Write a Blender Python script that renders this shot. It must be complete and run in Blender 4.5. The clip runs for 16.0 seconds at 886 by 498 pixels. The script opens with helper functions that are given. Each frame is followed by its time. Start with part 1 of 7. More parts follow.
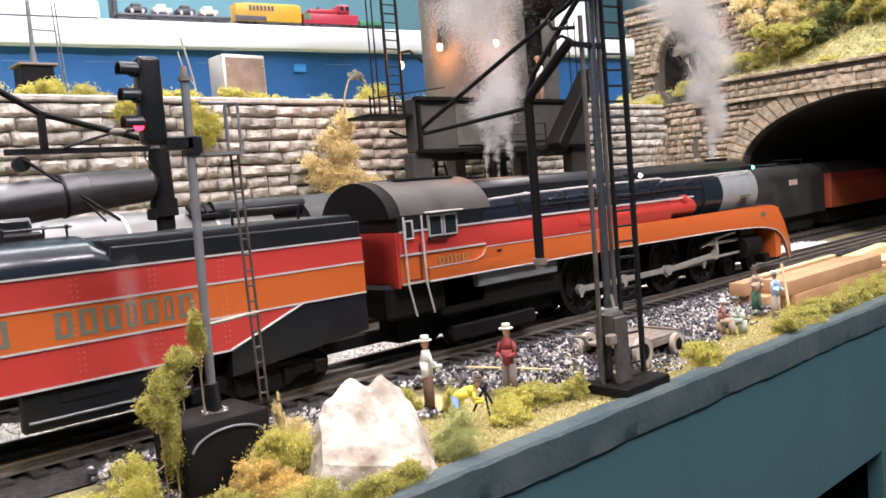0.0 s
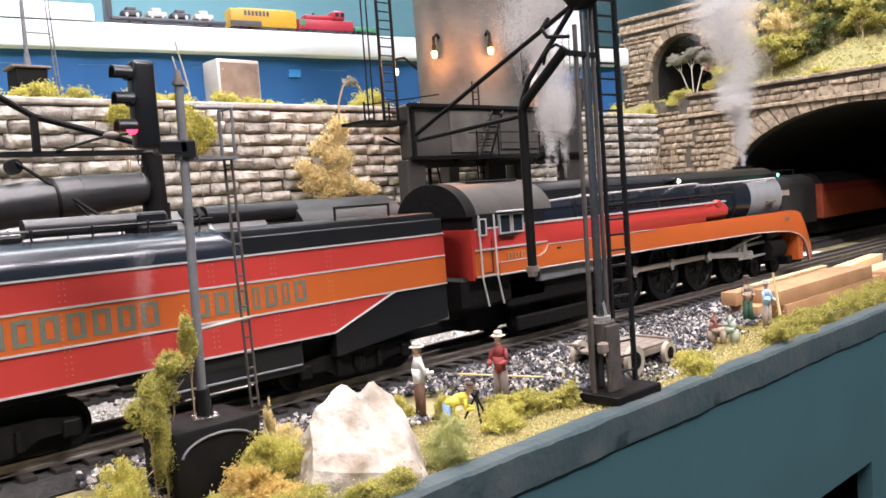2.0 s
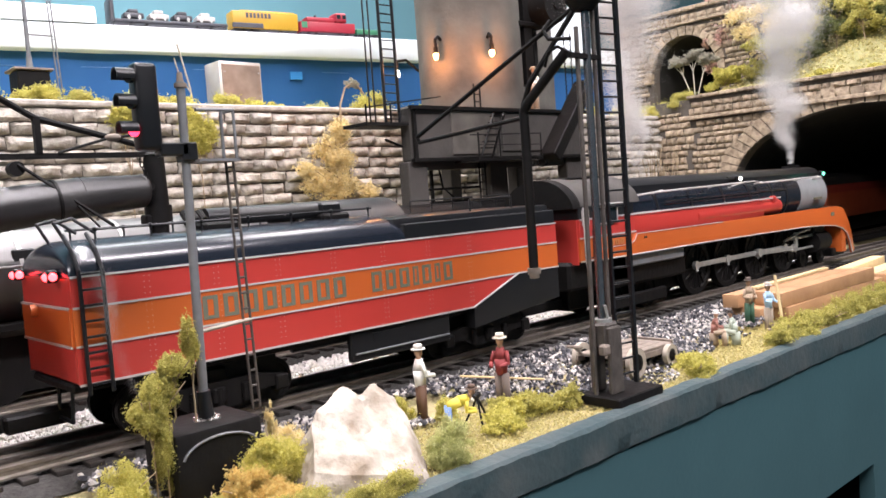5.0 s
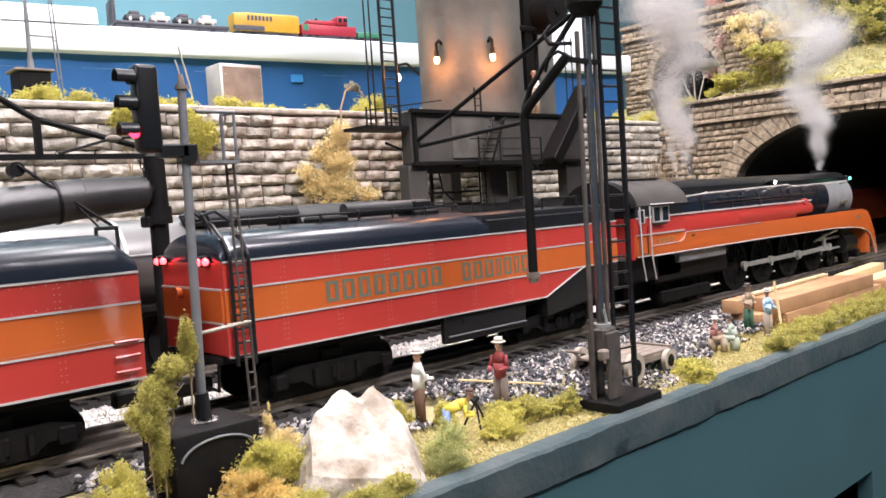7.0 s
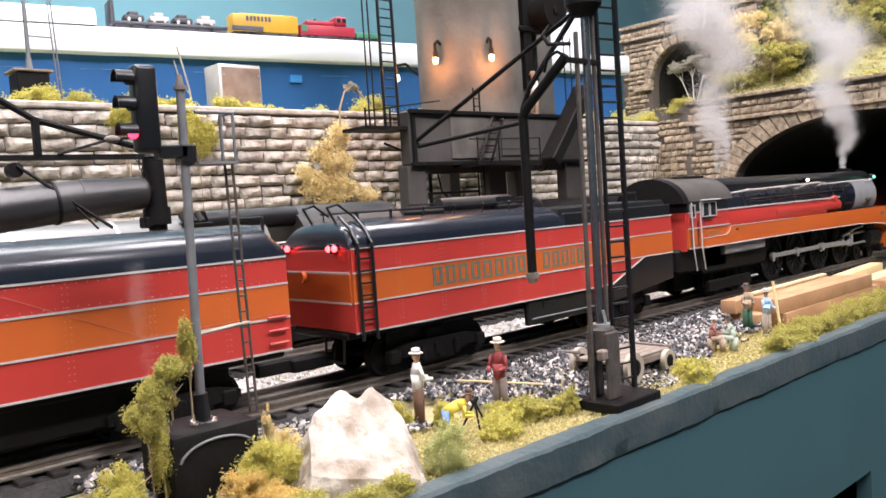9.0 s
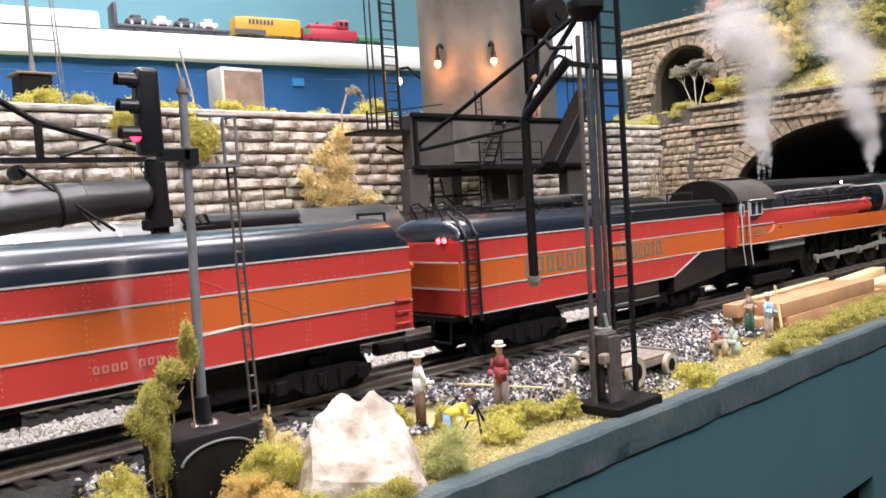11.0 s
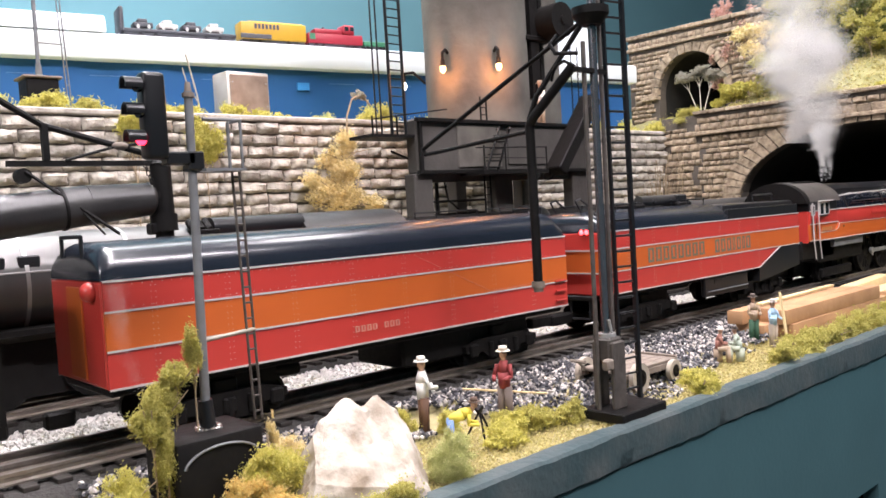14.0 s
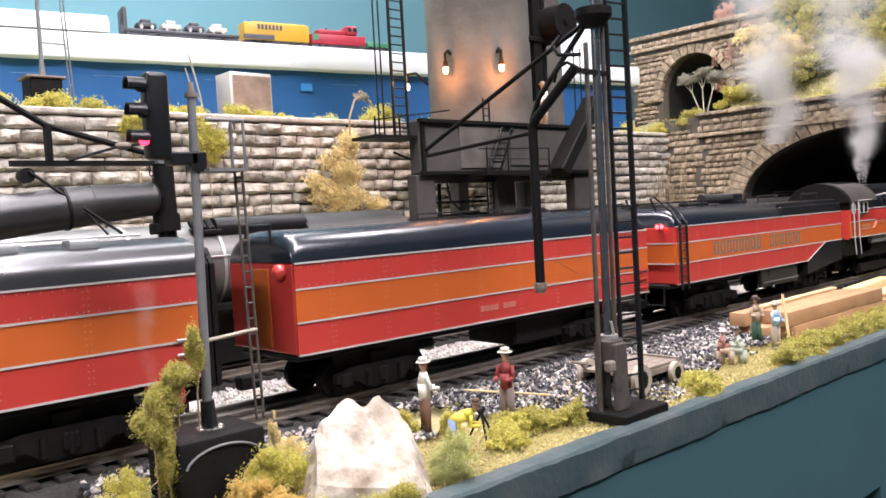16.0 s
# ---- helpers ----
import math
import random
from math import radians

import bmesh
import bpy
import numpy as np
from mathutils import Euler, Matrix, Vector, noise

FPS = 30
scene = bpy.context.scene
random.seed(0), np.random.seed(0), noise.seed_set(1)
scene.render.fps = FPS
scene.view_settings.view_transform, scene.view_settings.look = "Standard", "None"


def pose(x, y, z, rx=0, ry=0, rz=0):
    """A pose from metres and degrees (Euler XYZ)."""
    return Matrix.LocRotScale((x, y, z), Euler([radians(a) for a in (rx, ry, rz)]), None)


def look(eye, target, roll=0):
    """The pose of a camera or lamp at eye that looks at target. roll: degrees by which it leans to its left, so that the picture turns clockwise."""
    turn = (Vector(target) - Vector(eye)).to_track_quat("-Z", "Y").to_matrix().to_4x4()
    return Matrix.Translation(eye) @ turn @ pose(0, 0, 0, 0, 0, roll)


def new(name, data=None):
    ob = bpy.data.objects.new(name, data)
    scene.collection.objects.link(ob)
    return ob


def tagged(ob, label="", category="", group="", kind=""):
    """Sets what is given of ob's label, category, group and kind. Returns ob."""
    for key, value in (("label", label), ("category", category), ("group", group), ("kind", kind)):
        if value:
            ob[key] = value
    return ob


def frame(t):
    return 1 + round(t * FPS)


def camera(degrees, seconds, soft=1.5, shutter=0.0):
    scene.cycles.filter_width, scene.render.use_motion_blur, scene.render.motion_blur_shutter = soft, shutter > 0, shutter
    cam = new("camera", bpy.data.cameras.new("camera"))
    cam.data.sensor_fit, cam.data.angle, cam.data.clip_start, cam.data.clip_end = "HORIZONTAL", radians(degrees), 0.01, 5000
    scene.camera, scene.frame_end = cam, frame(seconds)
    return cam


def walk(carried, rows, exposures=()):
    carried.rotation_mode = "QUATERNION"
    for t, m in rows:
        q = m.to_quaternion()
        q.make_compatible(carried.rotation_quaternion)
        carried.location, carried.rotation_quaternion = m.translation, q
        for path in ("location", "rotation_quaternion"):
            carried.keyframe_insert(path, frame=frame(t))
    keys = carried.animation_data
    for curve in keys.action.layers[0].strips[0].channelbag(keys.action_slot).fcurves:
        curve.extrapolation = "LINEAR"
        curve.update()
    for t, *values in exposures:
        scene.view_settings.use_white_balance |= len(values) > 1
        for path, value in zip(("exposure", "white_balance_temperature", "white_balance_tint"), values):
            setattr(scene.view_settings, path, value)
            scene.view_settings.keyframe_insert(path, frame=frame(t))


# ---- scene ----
# One O-scale model railway: x runs along the tracks, y away from the viewer, z up; z = 0 is the scenery level.
CAM = (0.0, -0.33, 0.1006)
TURNS = [
    (0.0, 85.908, 4.696, -42.443), (0.5, 86.122, 4.619, -42.853), (1.0, 86.16, 4.421, -42.85), (1.5, 86.328, 4.172, -42.847),
    (2.0, 86.35, 4.127, -42.908), (2.5, 86.401, 4.122, -42.878), (3.0, 86.362, 4.159, -42.88), (3.5, 86.467, 4.002, -42.781),
    (4.0, 86.382, 4.195, -42.857), (6.5, 86.745, 3.822, -42.754), (7.0, 86.756, 3.711, -42.812), (7.5, 86.831, 3.692, -42.801),
    (8.0, 86.752, 3.62, -42.83), (8.5, 86.737, 3.732, -42.885), (9.0, 86.777, 3.757, -42.886), (11.5, 87.087, 3.538, -42.714),
    (12.0, 87.14, 3.443, -42.671), (12.5, 87.207, 3.412, -42.619), (13.0, 87.328, 3.424, -42.489), (13.5, 87.339, 3.348, -42.431),
    (14.0, 87.381, 3.382, -42.45), (14.5, 87.457, 3.271, -42.399), (15.0, 87.485, 3.08, -42.394), (15.5, 87.582, 3.298, -42.243),
    (16.0, 87.458, 3.205, -42.284)]
cam = camera(56.8, 16.0, soft=1.6)
walk(cam, [(t, pose(*CAM, a, b, c)) for t, a, b, c in TURNS], exposures=[(0.0, 0.19), (16.0, 0.19)])

# ---- light: warm ceiling lamps assumed out of view, over and beside the layout, a dim room around it ----
world = bpy.data.worlds.new("room_air")
scene.world = world
world.use_nodes = True
world.node_tree.nodes["Background"].inputs[0].default_value = (0.80, 0.86, 0.90, 1)
world.node_tree.nodes["Background"].inputs[1].default_value = 0.16


def ceiling_lamp(name, at, to, size, watts, color):
    data = bpy.data.lights.new(name, "AREA")
    data.shape, data.size, data.size_y = "RECTANGLE", size[0], size[1]
    data.energy, data.color = watts, color
    ob = new(name, data)
    ob.matrix_world = look(at, to)
    return tagged(ob, "warm white ceiling light, assumed and out of view", "lamp")


ceiling_lamp("unseen_ceiling_light", (0.25, 0.04, 1.15), (0.3, 0.04, 0.0), (1.6, 0.10), 30.0, (1.0, 0.925, 0.985))
# Front lamp, not seen: added to brighten upright faces and the front board.
ceiling_lamp("unseen_ceiling_light", (0.55, -0.95, 1.25), (0.5, 0.05, 0.05), (0.9, 0.12), 24.0, (1.0, 0.925, 0.985))
ceiling_lamp("unseen_ceiling_light", (1.15, 0.25, 1.25), (1.1, 0.28, 0.2), (0.6, 0.3), 9.5, (1.0, 0.925, 0.965))
# Unseen lamp added far left as fill for the stone wall beneath the tower.
ceiling_lamp("unseen_ceiling_light", (-1.9, -0.75, 1.35), (0.5, 0.30, 0.1), (0.9, 0.15), 28.0, (1.0, 0.935, 0.97))
ceiling_lamp("unseen_ceiling_light", (0.55, 0.62, 1.3), (0.5, 0.75, 0.2), (1.2, 0.2), 10.0, (0.95, 0.98, 1.0))

# ---- materials ----


def mat(name, color, rough=0.6, metal=0.0, color2=None, scale=60.0, mix=0.5, bump=0.0, bump_scale=300.0, coat=0.0,
        emit=None, per_object=0.0, per_island=0.0, spec=0.5, rvar=0.1):
    m = bpy.data.materials.new(name)
    m.use_nodes = True
    nt = m.node_tree
    n, l = nt.nodes, nt.links
    b = n["Principled BSDF"]
    b.inputs["Roughness"].default_value = rough
    b.inputs["Metallic"].default_value = metal
    b.inputs["Specular IOR Level"].default_value = spec
    b.inputs["Coat Weight"].default_value = coat
    c1 = (*color, 1)
    tex = n.new("ShaderNodeTexCoord")
    if color2 is None:
        color2 = tuple(min(1, c * 0.72) for c in color)
    nz = n.new("ShaderNodeTexNoise")
    nz.inputs["Scale"].default_value, nz.inputs["Detail"].default_value = scale, 6.0
    l.new(tex.outputs["Object"], nz.inputs["Vector"])
    ramp = n.new("ShaderNodeMapRange")
    ramp.inputs[1].default_value, ramp.inputs[2].default_value = 0.35, 0.70
    ramp.inputs[3].default_value, ramp.inputs[4].default_value = 0.0, mix
    l.new(nz.outputs["Fac"], ramp.inputs[0])
    mx = n.new("ShaderNodeMix")
    mx.data_type = "RGBA"
    mx.inputs[6].default_value, mx.inputs[7].default_value = c1, (*color2, 1)
    l.new(ramp.outputs[0], mx.inputs[0])
    out = mx.outputs[2]
    if per_object or per_island:
        rnd = n.new("ShaderNodeObjectInfo") if per_object else n.new("ShaderNodeNewGeometry")
        src = rnd.outputs["Random"] if per_object else rnd.outputs["Random Per Island"]
        amount = per_object or per_island
        r2 = n.new("ShaderNodeMapRange")
        r2.inputs[3].default_value, r2.inputs[4].default_value = 1 - amount, 1 + amount
        l.new(src, r2.inputs[0])
        hs = n.new("ShaderNodeHueSaturation")
        l.new(r2.outputs[0], hs.inputs["Value"])
        l.new(out, hs.inputs["Color"])
        out = hs.outputs[0]
    l.new(out, b.inputs["Base Color"])
    rr = n.new("ShaderNodeMapRange")
    rr.inputs[3].default_value, rr.inputs[4].default_value = max(0.02, rough - rvar * 0.8), min(1, rough + rvar)
    l.new(nz.outputs["Fac"], rr.inputs[0])
    l.new(rr.outputs[0], b.inputs["Roughness"])
    if bump:
        nb = n.new("ShaderNodeTexNoise")
        nb.inputs["Scale"].default_value, nb.inputs["Detail"].default_value = bump_scale, 5.0
        l.new(tex.outputs["Object"], nb.inputs["Vector"])
        bp = n.new("ShaderNodeBump")
        bp.inputs["Strength"].default_value, bp.inputs["Distance"].default_value = min(1, bump), 0.002
        l.new(nb.outputs["Fac"], bp.inputs["Height"])
        l.new(bp.outputs[0], b.inputs["Normal"])
    if emit:
        b.inputs["Emission Color"].default_value = (*emit[:3], 1)
        b.inputs["Emission Strength"].default_value = emit[3]
    return m


def ramp_mat(name, stops, rough=0.95, bump=0.0, soft=0.55):
    """Colour picked for each loose piece from a small range of colours."""
    m = mat(name, (0.5, 0.5, 0.5), rough, bump=bump, spec=0.15)
    nt = m.node_tree
    geo = nt.nodes.new("ShaderNodeNewGeometry")
    cr = nt.nodes.new("ShaderNodeValToRGB")
    cr.color_ramp.interpolation = "LINEAR"
    els = cr.color_ramp.elements
    if soft:
        mid = [sum(c[i] for _, c in stops) / len(stops) for i in range(3)]
        stops = [(p, tuple(mid[i] + (c[i] - mid[i]) * 0.65 for i in range(3))) for p, c in stops]
    els[0].position, els[0].color = stops[0][0], (*stops[0][1], 1)
    els[1].position, els[1].color = stops[-1][0], (*stops[-1][1], 1)
    for p, c in stops[1:-1]:
        els.new(p).color = (*c, 1)
    nt.links.new(geo.outputs["Random Per Island"], cr.inputs[0])
    nt.links.new(cr.outputs[0], nt.nodes["Principled BSDF"].inputs["Base Color"])
    if soft:
        tr, mx = nt.nodes.new("ShaderNodeBsdfTranslucent"), nt.nodes.new("ShaderNodeMixShader")
        mx.inputs[0].default_value = soft
        nt.links.new(cr.outputs[0], tr.inputs[0])
        nt.links.new(nt.nodes["Principled BSDF"].outputs[0], mx.inputs[1])
        nt.links.new(tr.outputs[0], mx.inputs[2])
        nt.links.new(mx.outputs[0], nt.nodes["Material Output"].inputs[0])
    return m


RED = mat("daylight_red_paint", (0.46, 0.042, 0.034), 0.34, color2=(0.40, 0.037, 0.030), scale=25, coat=0.15)
ORANGE = mat("daylight_orange_paint", (0.50, 0.108, 0.022), 0.34, color2=(0.44, 0.094, 0.019), scale=25, coat=0.15)
BLACK = mat("gloss_black_paint", (0.010, 0.0105, 0.012), 0.30, color2=(0.016, 0.016, 0.017), scale=80, spec=0.35, rvar=0.04)
BLUEBLACK = mat("boiler_jacket_paint", (0.009, 0.012, 0.020), 0.25, color2=(0.013, 0.016, 0.024), scale=30, spec=0.85, rvar=0.015)
MATT = mat("matt_black_metal", (0.0065, 0.006, 0.006), 0.55, color2=(0.013, 0.012, 0.011), scale=120, bump=0.15, spec=0.14)
SOOT = mat("sooty_roof", (0.018, 0.017, 0.017), 0.40, color2=(0.050, 0.047, 0.044), scale=45, bump=0.1)
# Cab roof: the lamp's highlight is put in as a paler grey.
CABROOF = mat("highlit_cab_roof", (0.085, 0.078, 0.072), 0.34, color2=(0.022, 0.021, 0.020), scale=35, bump=0.08)
SILVER = mat("silver_grey_paint", (0.40, 0.41, 0.42), 0.40, metal=0.35, color2=(0.30, 0.31, 0.32), scale=90)
STRIPE = mat("aluminium_stripe", (0.45, 0.43, 0.42), 0.45, color2=(0.36, 0.34, 0.33), scale=150)
STEEL = mat("bright_rod_steel", (0.52, 0.52, 0.50), 0.38, metal=0.6, color2=(0.3, 0.3, 0.29), scale=200)
RAILSTEEL = mat("worn_rail_steel", (0.30, 0.27, 0.24), 0.38, metal=0.7, color2=(0.12, 0.09, 0.07), scale=150)
LETTER = mat("faded_green_lettering", (0.115, 0.135, 0.105), 0.5, color2=(0.20, 0.15, 0.085), scale=180, mix=0.6)
FADEDTEXT = mat("rubbed_pale_lettering", (0.52, 0.22, 0.17), 0.6)
DULLWHITE = mat("dull_white_lettering", (0.55, 0.42, 0.36), 0.6)
ROOFGLOSS = mat("shiny_dark_roof", (0.095, 0.095, 0.10), 0.28, metal=0.75, color2=(0.06, 0.06, 0.064), scale=30, rvar=0.03)
IRON = mat("weathered_iron", (0.085, 0.072, 0.062), 0.6, color2=(0.03, 0.026, 0.023), scale=130, mix=0.8, bump=0.25)
GLASS = mat("dark_cab_glass", (0.02, 0.025, 0.03), 0.08)
REDGLOW = mat("red_marker_lens", (0.8, 0.02, 0.02), 0.3, emit=(1.0, 0.05, 0.06, 9.0))
REDSIG = mat("lit_red_signal_lens", (0.8, 0.02, 0.05), 0.3, emit=(1.0, 0.03, 0.08, 5.0))
GREENGLOW = mat("green_marker_lens", (0.05, 0.6, 0.4), 0.3, emit=(0.15, 1.0, 0.6, 4.0))
WHITEGLOW = mat("white_marker_lens", (0.8, 0.8, 0.75), 0.3, emit=(1.0, 0.95, 0.85, 6.0))
BULB = mat("glowing_bulb", (1.0, 0.7, 0.4), 0.3, emit=(1.0, 0.60, 0.28, 9.0))
LENS = mat("unlit_lens", (0.02, 0.02, 0.02), 0.1)
MASTGREY = mat("weathered_mast_paint", (0.17, 0.18, 0.19), 0.5, color2=(0.07, 0.06, 0.055), scale=120, bump=0.1)
CONCRETE = mat("stained_concrete", (0.150, 0.142, 0.122), 0.85, color2=(0.045, 0.039, 0.034), scale=17, mix=0.9, bump=0.25, bump_scale=220)
DARKCON = mat("sooty_concrete", (0.062, 0.056, 0.050), 0.8, color2=(0.020, 0.018, 0.016), scale=30, bump=0.25)
WALLSTONE = mat("grey_plaster_stone", (0.52, 0.48, 0.42), 0.9, color2=(0.22, 0.19, 0.155), scale=130, mix=0.8, bump=0.9, bump_scale=330, per_object=0.28)
WALLSTONE_I = mat("grey_plaster_stone_low", (0.52, 0.48, 0.42), 0.85, color2=(0.22, 0.19, 0.155), scale=130, mix=0.75, bump=0.5, bump_scale=330, per_island=0.28)
MORTAR = mat("dark_mortar", (0.10, 0.085, 0.07), 0.95, color2=(0.045, 0.038, 0.032), scale=90, bump=0.3)
PORTSTONE = mat("brown_portal_stone", (0.36, 0.285, 0.20), 0.9, color2=(0.11, 0.08, 0.055), scale=150, mix=0.85, bump=0.9, bump_scale=320, per_object=0.3)
# Near-black so that the bore's shade is in the colour itself.
TUNNELSHADE = mat("shaded_bore", (0.012, 0.011, 0.010), 0.9)
ROCK = mat("plaster_boulder", (0.55, 0.50, 0.43), 0.88, color2=(0.23, 0.18, 0.13), scale=85, mix=0.95, bump=0.9, bump_scale=190, spec=0.2)
EARTH = mat("sandy_scenery_ground", (0.44, 0.37, 0.20), 0.95, color2=(0.24, 0.22, 0.09), scale=70, mix=0.9, bump=0.6, bump_scale=600)
UPGROUND = mat("upper_scenery_ground", (0.30, 0.27, 0.12), 0.95, color2=(0.2, 0.2, 0.08), scale=60, mix=0.9, bump=0.5)
TRACKBED = mat("dark_track_bed", (0.025, 0.023, 0.021), 0.95, color2=(0.06, 0.056, 0.052), scale=300, mix=0.8, bump=0.6, bump_scale=700)
TIE = mat("creosoted_tie", (0.016, 0.013, 0.011), 0.8, color2=(0.035, 0.028, 0.023), scale=160, bump=0.3, per_object=0.25)
TEAL = mat("teal_fascia_paint", (0.045, 0.101, 0.112), 0.45, color2=(0.035, 0.083, 0.094), scale=14, bump=0.06)
TEALEDGE = mat("chipped_teal_edge", (0.029, 0.053, 0.058), 0.6, color2=(0.105, 0.11, 0.105), scale=55, mix=0.5, bump=0.35, bump_scale=260)
# Cubby faces: the recess's shade given as a near-black colour.
SHADEFACE = mat("opening_shade", (0.006, 0.008, 0.010), 0.95, spec=0.05)
TIMBER = mat("lumber_baulk", (0.42, 0.24, 0.12), 0.7, color2=(0.30, 0.16, 0.08), scale=55, mix=0.7, bump=0.15)
PALEWOOD = mat("pale_stripwood", (0.66, 0.52, 0.28), 0.7, color2=(0.5, 0.36, 0.18), scale=90, bump=0.1)
CARTWOOD = mat("weathered_cart_wood", (0.22, 0.18, 0.145), 0.8, color2=(0.10, 0.08, 0.065), scale=150, bump=0.3)
CARTWHEEL = mat("painted_cart_wheel", (0.42, 0.37, 0.30), 0.7, color2=(0.2, 0.17, 0.14), scale=150)
BLUECLOTH = mat("royal_blue_skirt", (0.008, 0.090, 0.27), 0.75, color2=(0.006, 0.066, 0.21), scale=9, bump=0.1, bump_scale=60)
WHITETOP = mat("white_table_edge", (0.72, 0.78, 0.82), 0.5, color2=(0.62, 0.69, 0.74), scale=8)
ALU = mat("brushed_aluminium", (0.60, 0.57, 0.54), 0.42, metal=0.6, color2=(0.42, 0.36, 0.31), scale=40)
# The brown reflection on the box front is mixed into this metal's colour.
ALUCOVER = mat("brown_reflection_aluminium", (0.46, 0.36, 0.30), 0.38, metal=0.6, color2=(0.24, 0.18, 0.15), scale=55, mix=0.8)
ROOMWALL = mat("teal_room_wall", (0.11, 0.24, 0.28), 0.8, color2=(0.085, 0.20, 0.24), scale=3)
ROOMFLOOR = mat("grey_room_floor", (0.16, 0.15, 0.14), 0.6, color2=(0.12, 0.11, 0.10), scale=6)
CEIL = mat("plain_ceiling", (0.62, 0.62, 0.60), 0.9, scale=4)
YELLOW = mat("yellow_model_paint", (0.46, 0.27, 0.02), 0.45)
CABRED = mat("crimson_model_paint", (0.30, 0.018, 0.035), 0.45)
GREENP = mat("green_model_paint", (0.03, 0.16, 0.08), 0.5)
GREYP = mat("dark_grey_model_paint", (0.05, 0.05, 0.06), 0.5)
BLUETAPE = mat("blue_tape", (0.03, 0.24, 0.60), 0.6)
TWIG = mat("dry_twig", (0.36, 0.28, 0.18), 0.9, color2=(0.2, 0.14, 0.09), scale=200)
PALETWIG = mat("pale_twig", (0.42, 0.39, 0.33), 0.9, scale=200)

LEAF_YG = ramp_mat("yellow_green_foam", [(0.0, (0.42, 0.40, 0.09)), (0.5, (0.64, 0.59, 0.16)), (1.0, (0.80, 0.73, 0.29))])
LEAF_OLIVE = ramp_mat("olive_foam", [(0.0, (0.32, 0.31, 0.08)), (0.5, (0.54, 0.50, 0.15)), (1.0, (0.74, 0.67, 0.27))])
LEAF_GREEN = ramp_mat("soft_green_fibre", [(0.0, (0.38, 0.42, 0.15)), (0.5, (0.58, 0.59, 0.26)), (1.0, (0.74, 0.70, 0.40))])
LEAF_ORANGE = ramp_mat("autumn_foam", [(0.0, (0.62, 0.40, 0.13)), (0.5, (0.76, 0.58, 0.22)), (1.0, (0.82, 0.74, 0.36))])
LEAF_GOLD = ramp_mat("golden_foam", [(0.0, (0.68, 0.55, 0.26)), (0.5, (0.82, 0.70, 0.38)), (1.0, (0.88, 0.81, 0.55))])
LEAF_DARK = ramp_mat("dark_green_foam", [(0.0, (0.06, 0.08, 0.03)), (0.5, (0.14, 0.17, 0.06)), (1.0, (0.28, 0.29, 0.12))])
LEAF_PINK = ramp_mat("pink_blossom_foam", [(0.0, (0.45, 0.24, 0.20)), (0.5, (0.66, 0.42, 0.36)), (1.0, (0.80, 0.62, 0.54))])
LEAF_GREY = ramp_mat("grey_seed_foam", [(0.0, (0.26, 0.25, 0.20)), (0.5, (0.40, 0.38, 0.31)), (1.0, (0.56, 0.53, 0.45))])
TURF = ramp_mat("straw_turf", [(0.0, (0.34, 0.31, 0.11)), (0.5, (0.56, 0.49, 0.22)), (1.0, (0.74, 0.66, 0.38))])
BALLAST = ramp_mat("mixed_ballast", [(0.0, (0.03, 0.03, 0.035)), (0.50, (0.10, 0.10, 0.11)), (0.72, (0.30, 0.28, 0.27)), (1.0, (0.66, 0.62, 0.57))], 0.8, soft=0.0)
PALEGRAVEL = ramp_mat("pale_ballast", [(0.0, (0.66, 0.64, 0.61)), (0.5, (0.80, 0.78, 0.74)), (1.0, (0.88, 0.86, 0.82))], 0.85, soft=0.0)
STEAM = mat("white_steam_specks", (0.84, 0.83, 0.82), 1.0, spec=0.0)
nt = STEAM.node_tree
lit, thin, soft_mix, thin_mix = (nt.nodes.new(k) for k in ("ShaderNodeBsdfTranslucent", "ShaderNodeBsdfTransparent", "ShaderNodeMixShader", "ShaderNodeMixShader"))
lit.inputs[0].default_value = (0.84, 0.83, 0.82, 1)
soft_mix.inputs[0].default_value, thin_mix.inputs[0].default_value = 0.5, 0.40
nt.links.new(nt.nodes["Principled BSDF"].outputs[0], soft_mix.inputs[1])
nt.links.new(lit.outputs[0], soft_mix.inputs[2])
nt.links.new(soft_mix.outputs[0], thin_mix.inputs[1])
nt.links.new(thin.outputs[0], thin_mix.inputs[2])
nt.links.new(thin_mix.outputs[0], nt.nodes["Material Output"].inputs[0])

# ---- building helpers ----
ORG = {}


def thing(name, at, label, category, group="", kind=""):
    ob = new(name)
    ob.empty_display_size = 0.01
    ob.location = at
    ORG[ob.name] = Vector(at)
    return tagged(ob, label, category, group, kind)


def finish(name, bm, m, smooth=None):
    me = bpy.data.meshes.new(name)
    bmesh.ops.recalc_face_normals(bm, faces=bm.faces)
    bm.to_mesh(me)
    bm.free()
    me.materials.append(m)
    if smooth is not None:
        me.shade_smooth()
        me.set_sharp_from_angle(angle=radians(smooth))
    return me


def part(name, bm, m, parent, label="", smooth=35, at=None):
    """One mesh under a thing or a part; written in scene coordinates, or about its own centre when at is given."""
    org = ORG[parent.name]
    if at is None:
        bmesh.ops.translate(bm, verts=bm.verts, vec=-org)
    ob = new(name, finish(name, bm, m, smooth))
    ob.parent = parent
    if at is not None:
        ob.location = Vector(at) - org
        ORG[ob.name] = Vector(at)
    else:
        ORG[ob.name] = org
    if label:
        ob["label"] = label
    return ob


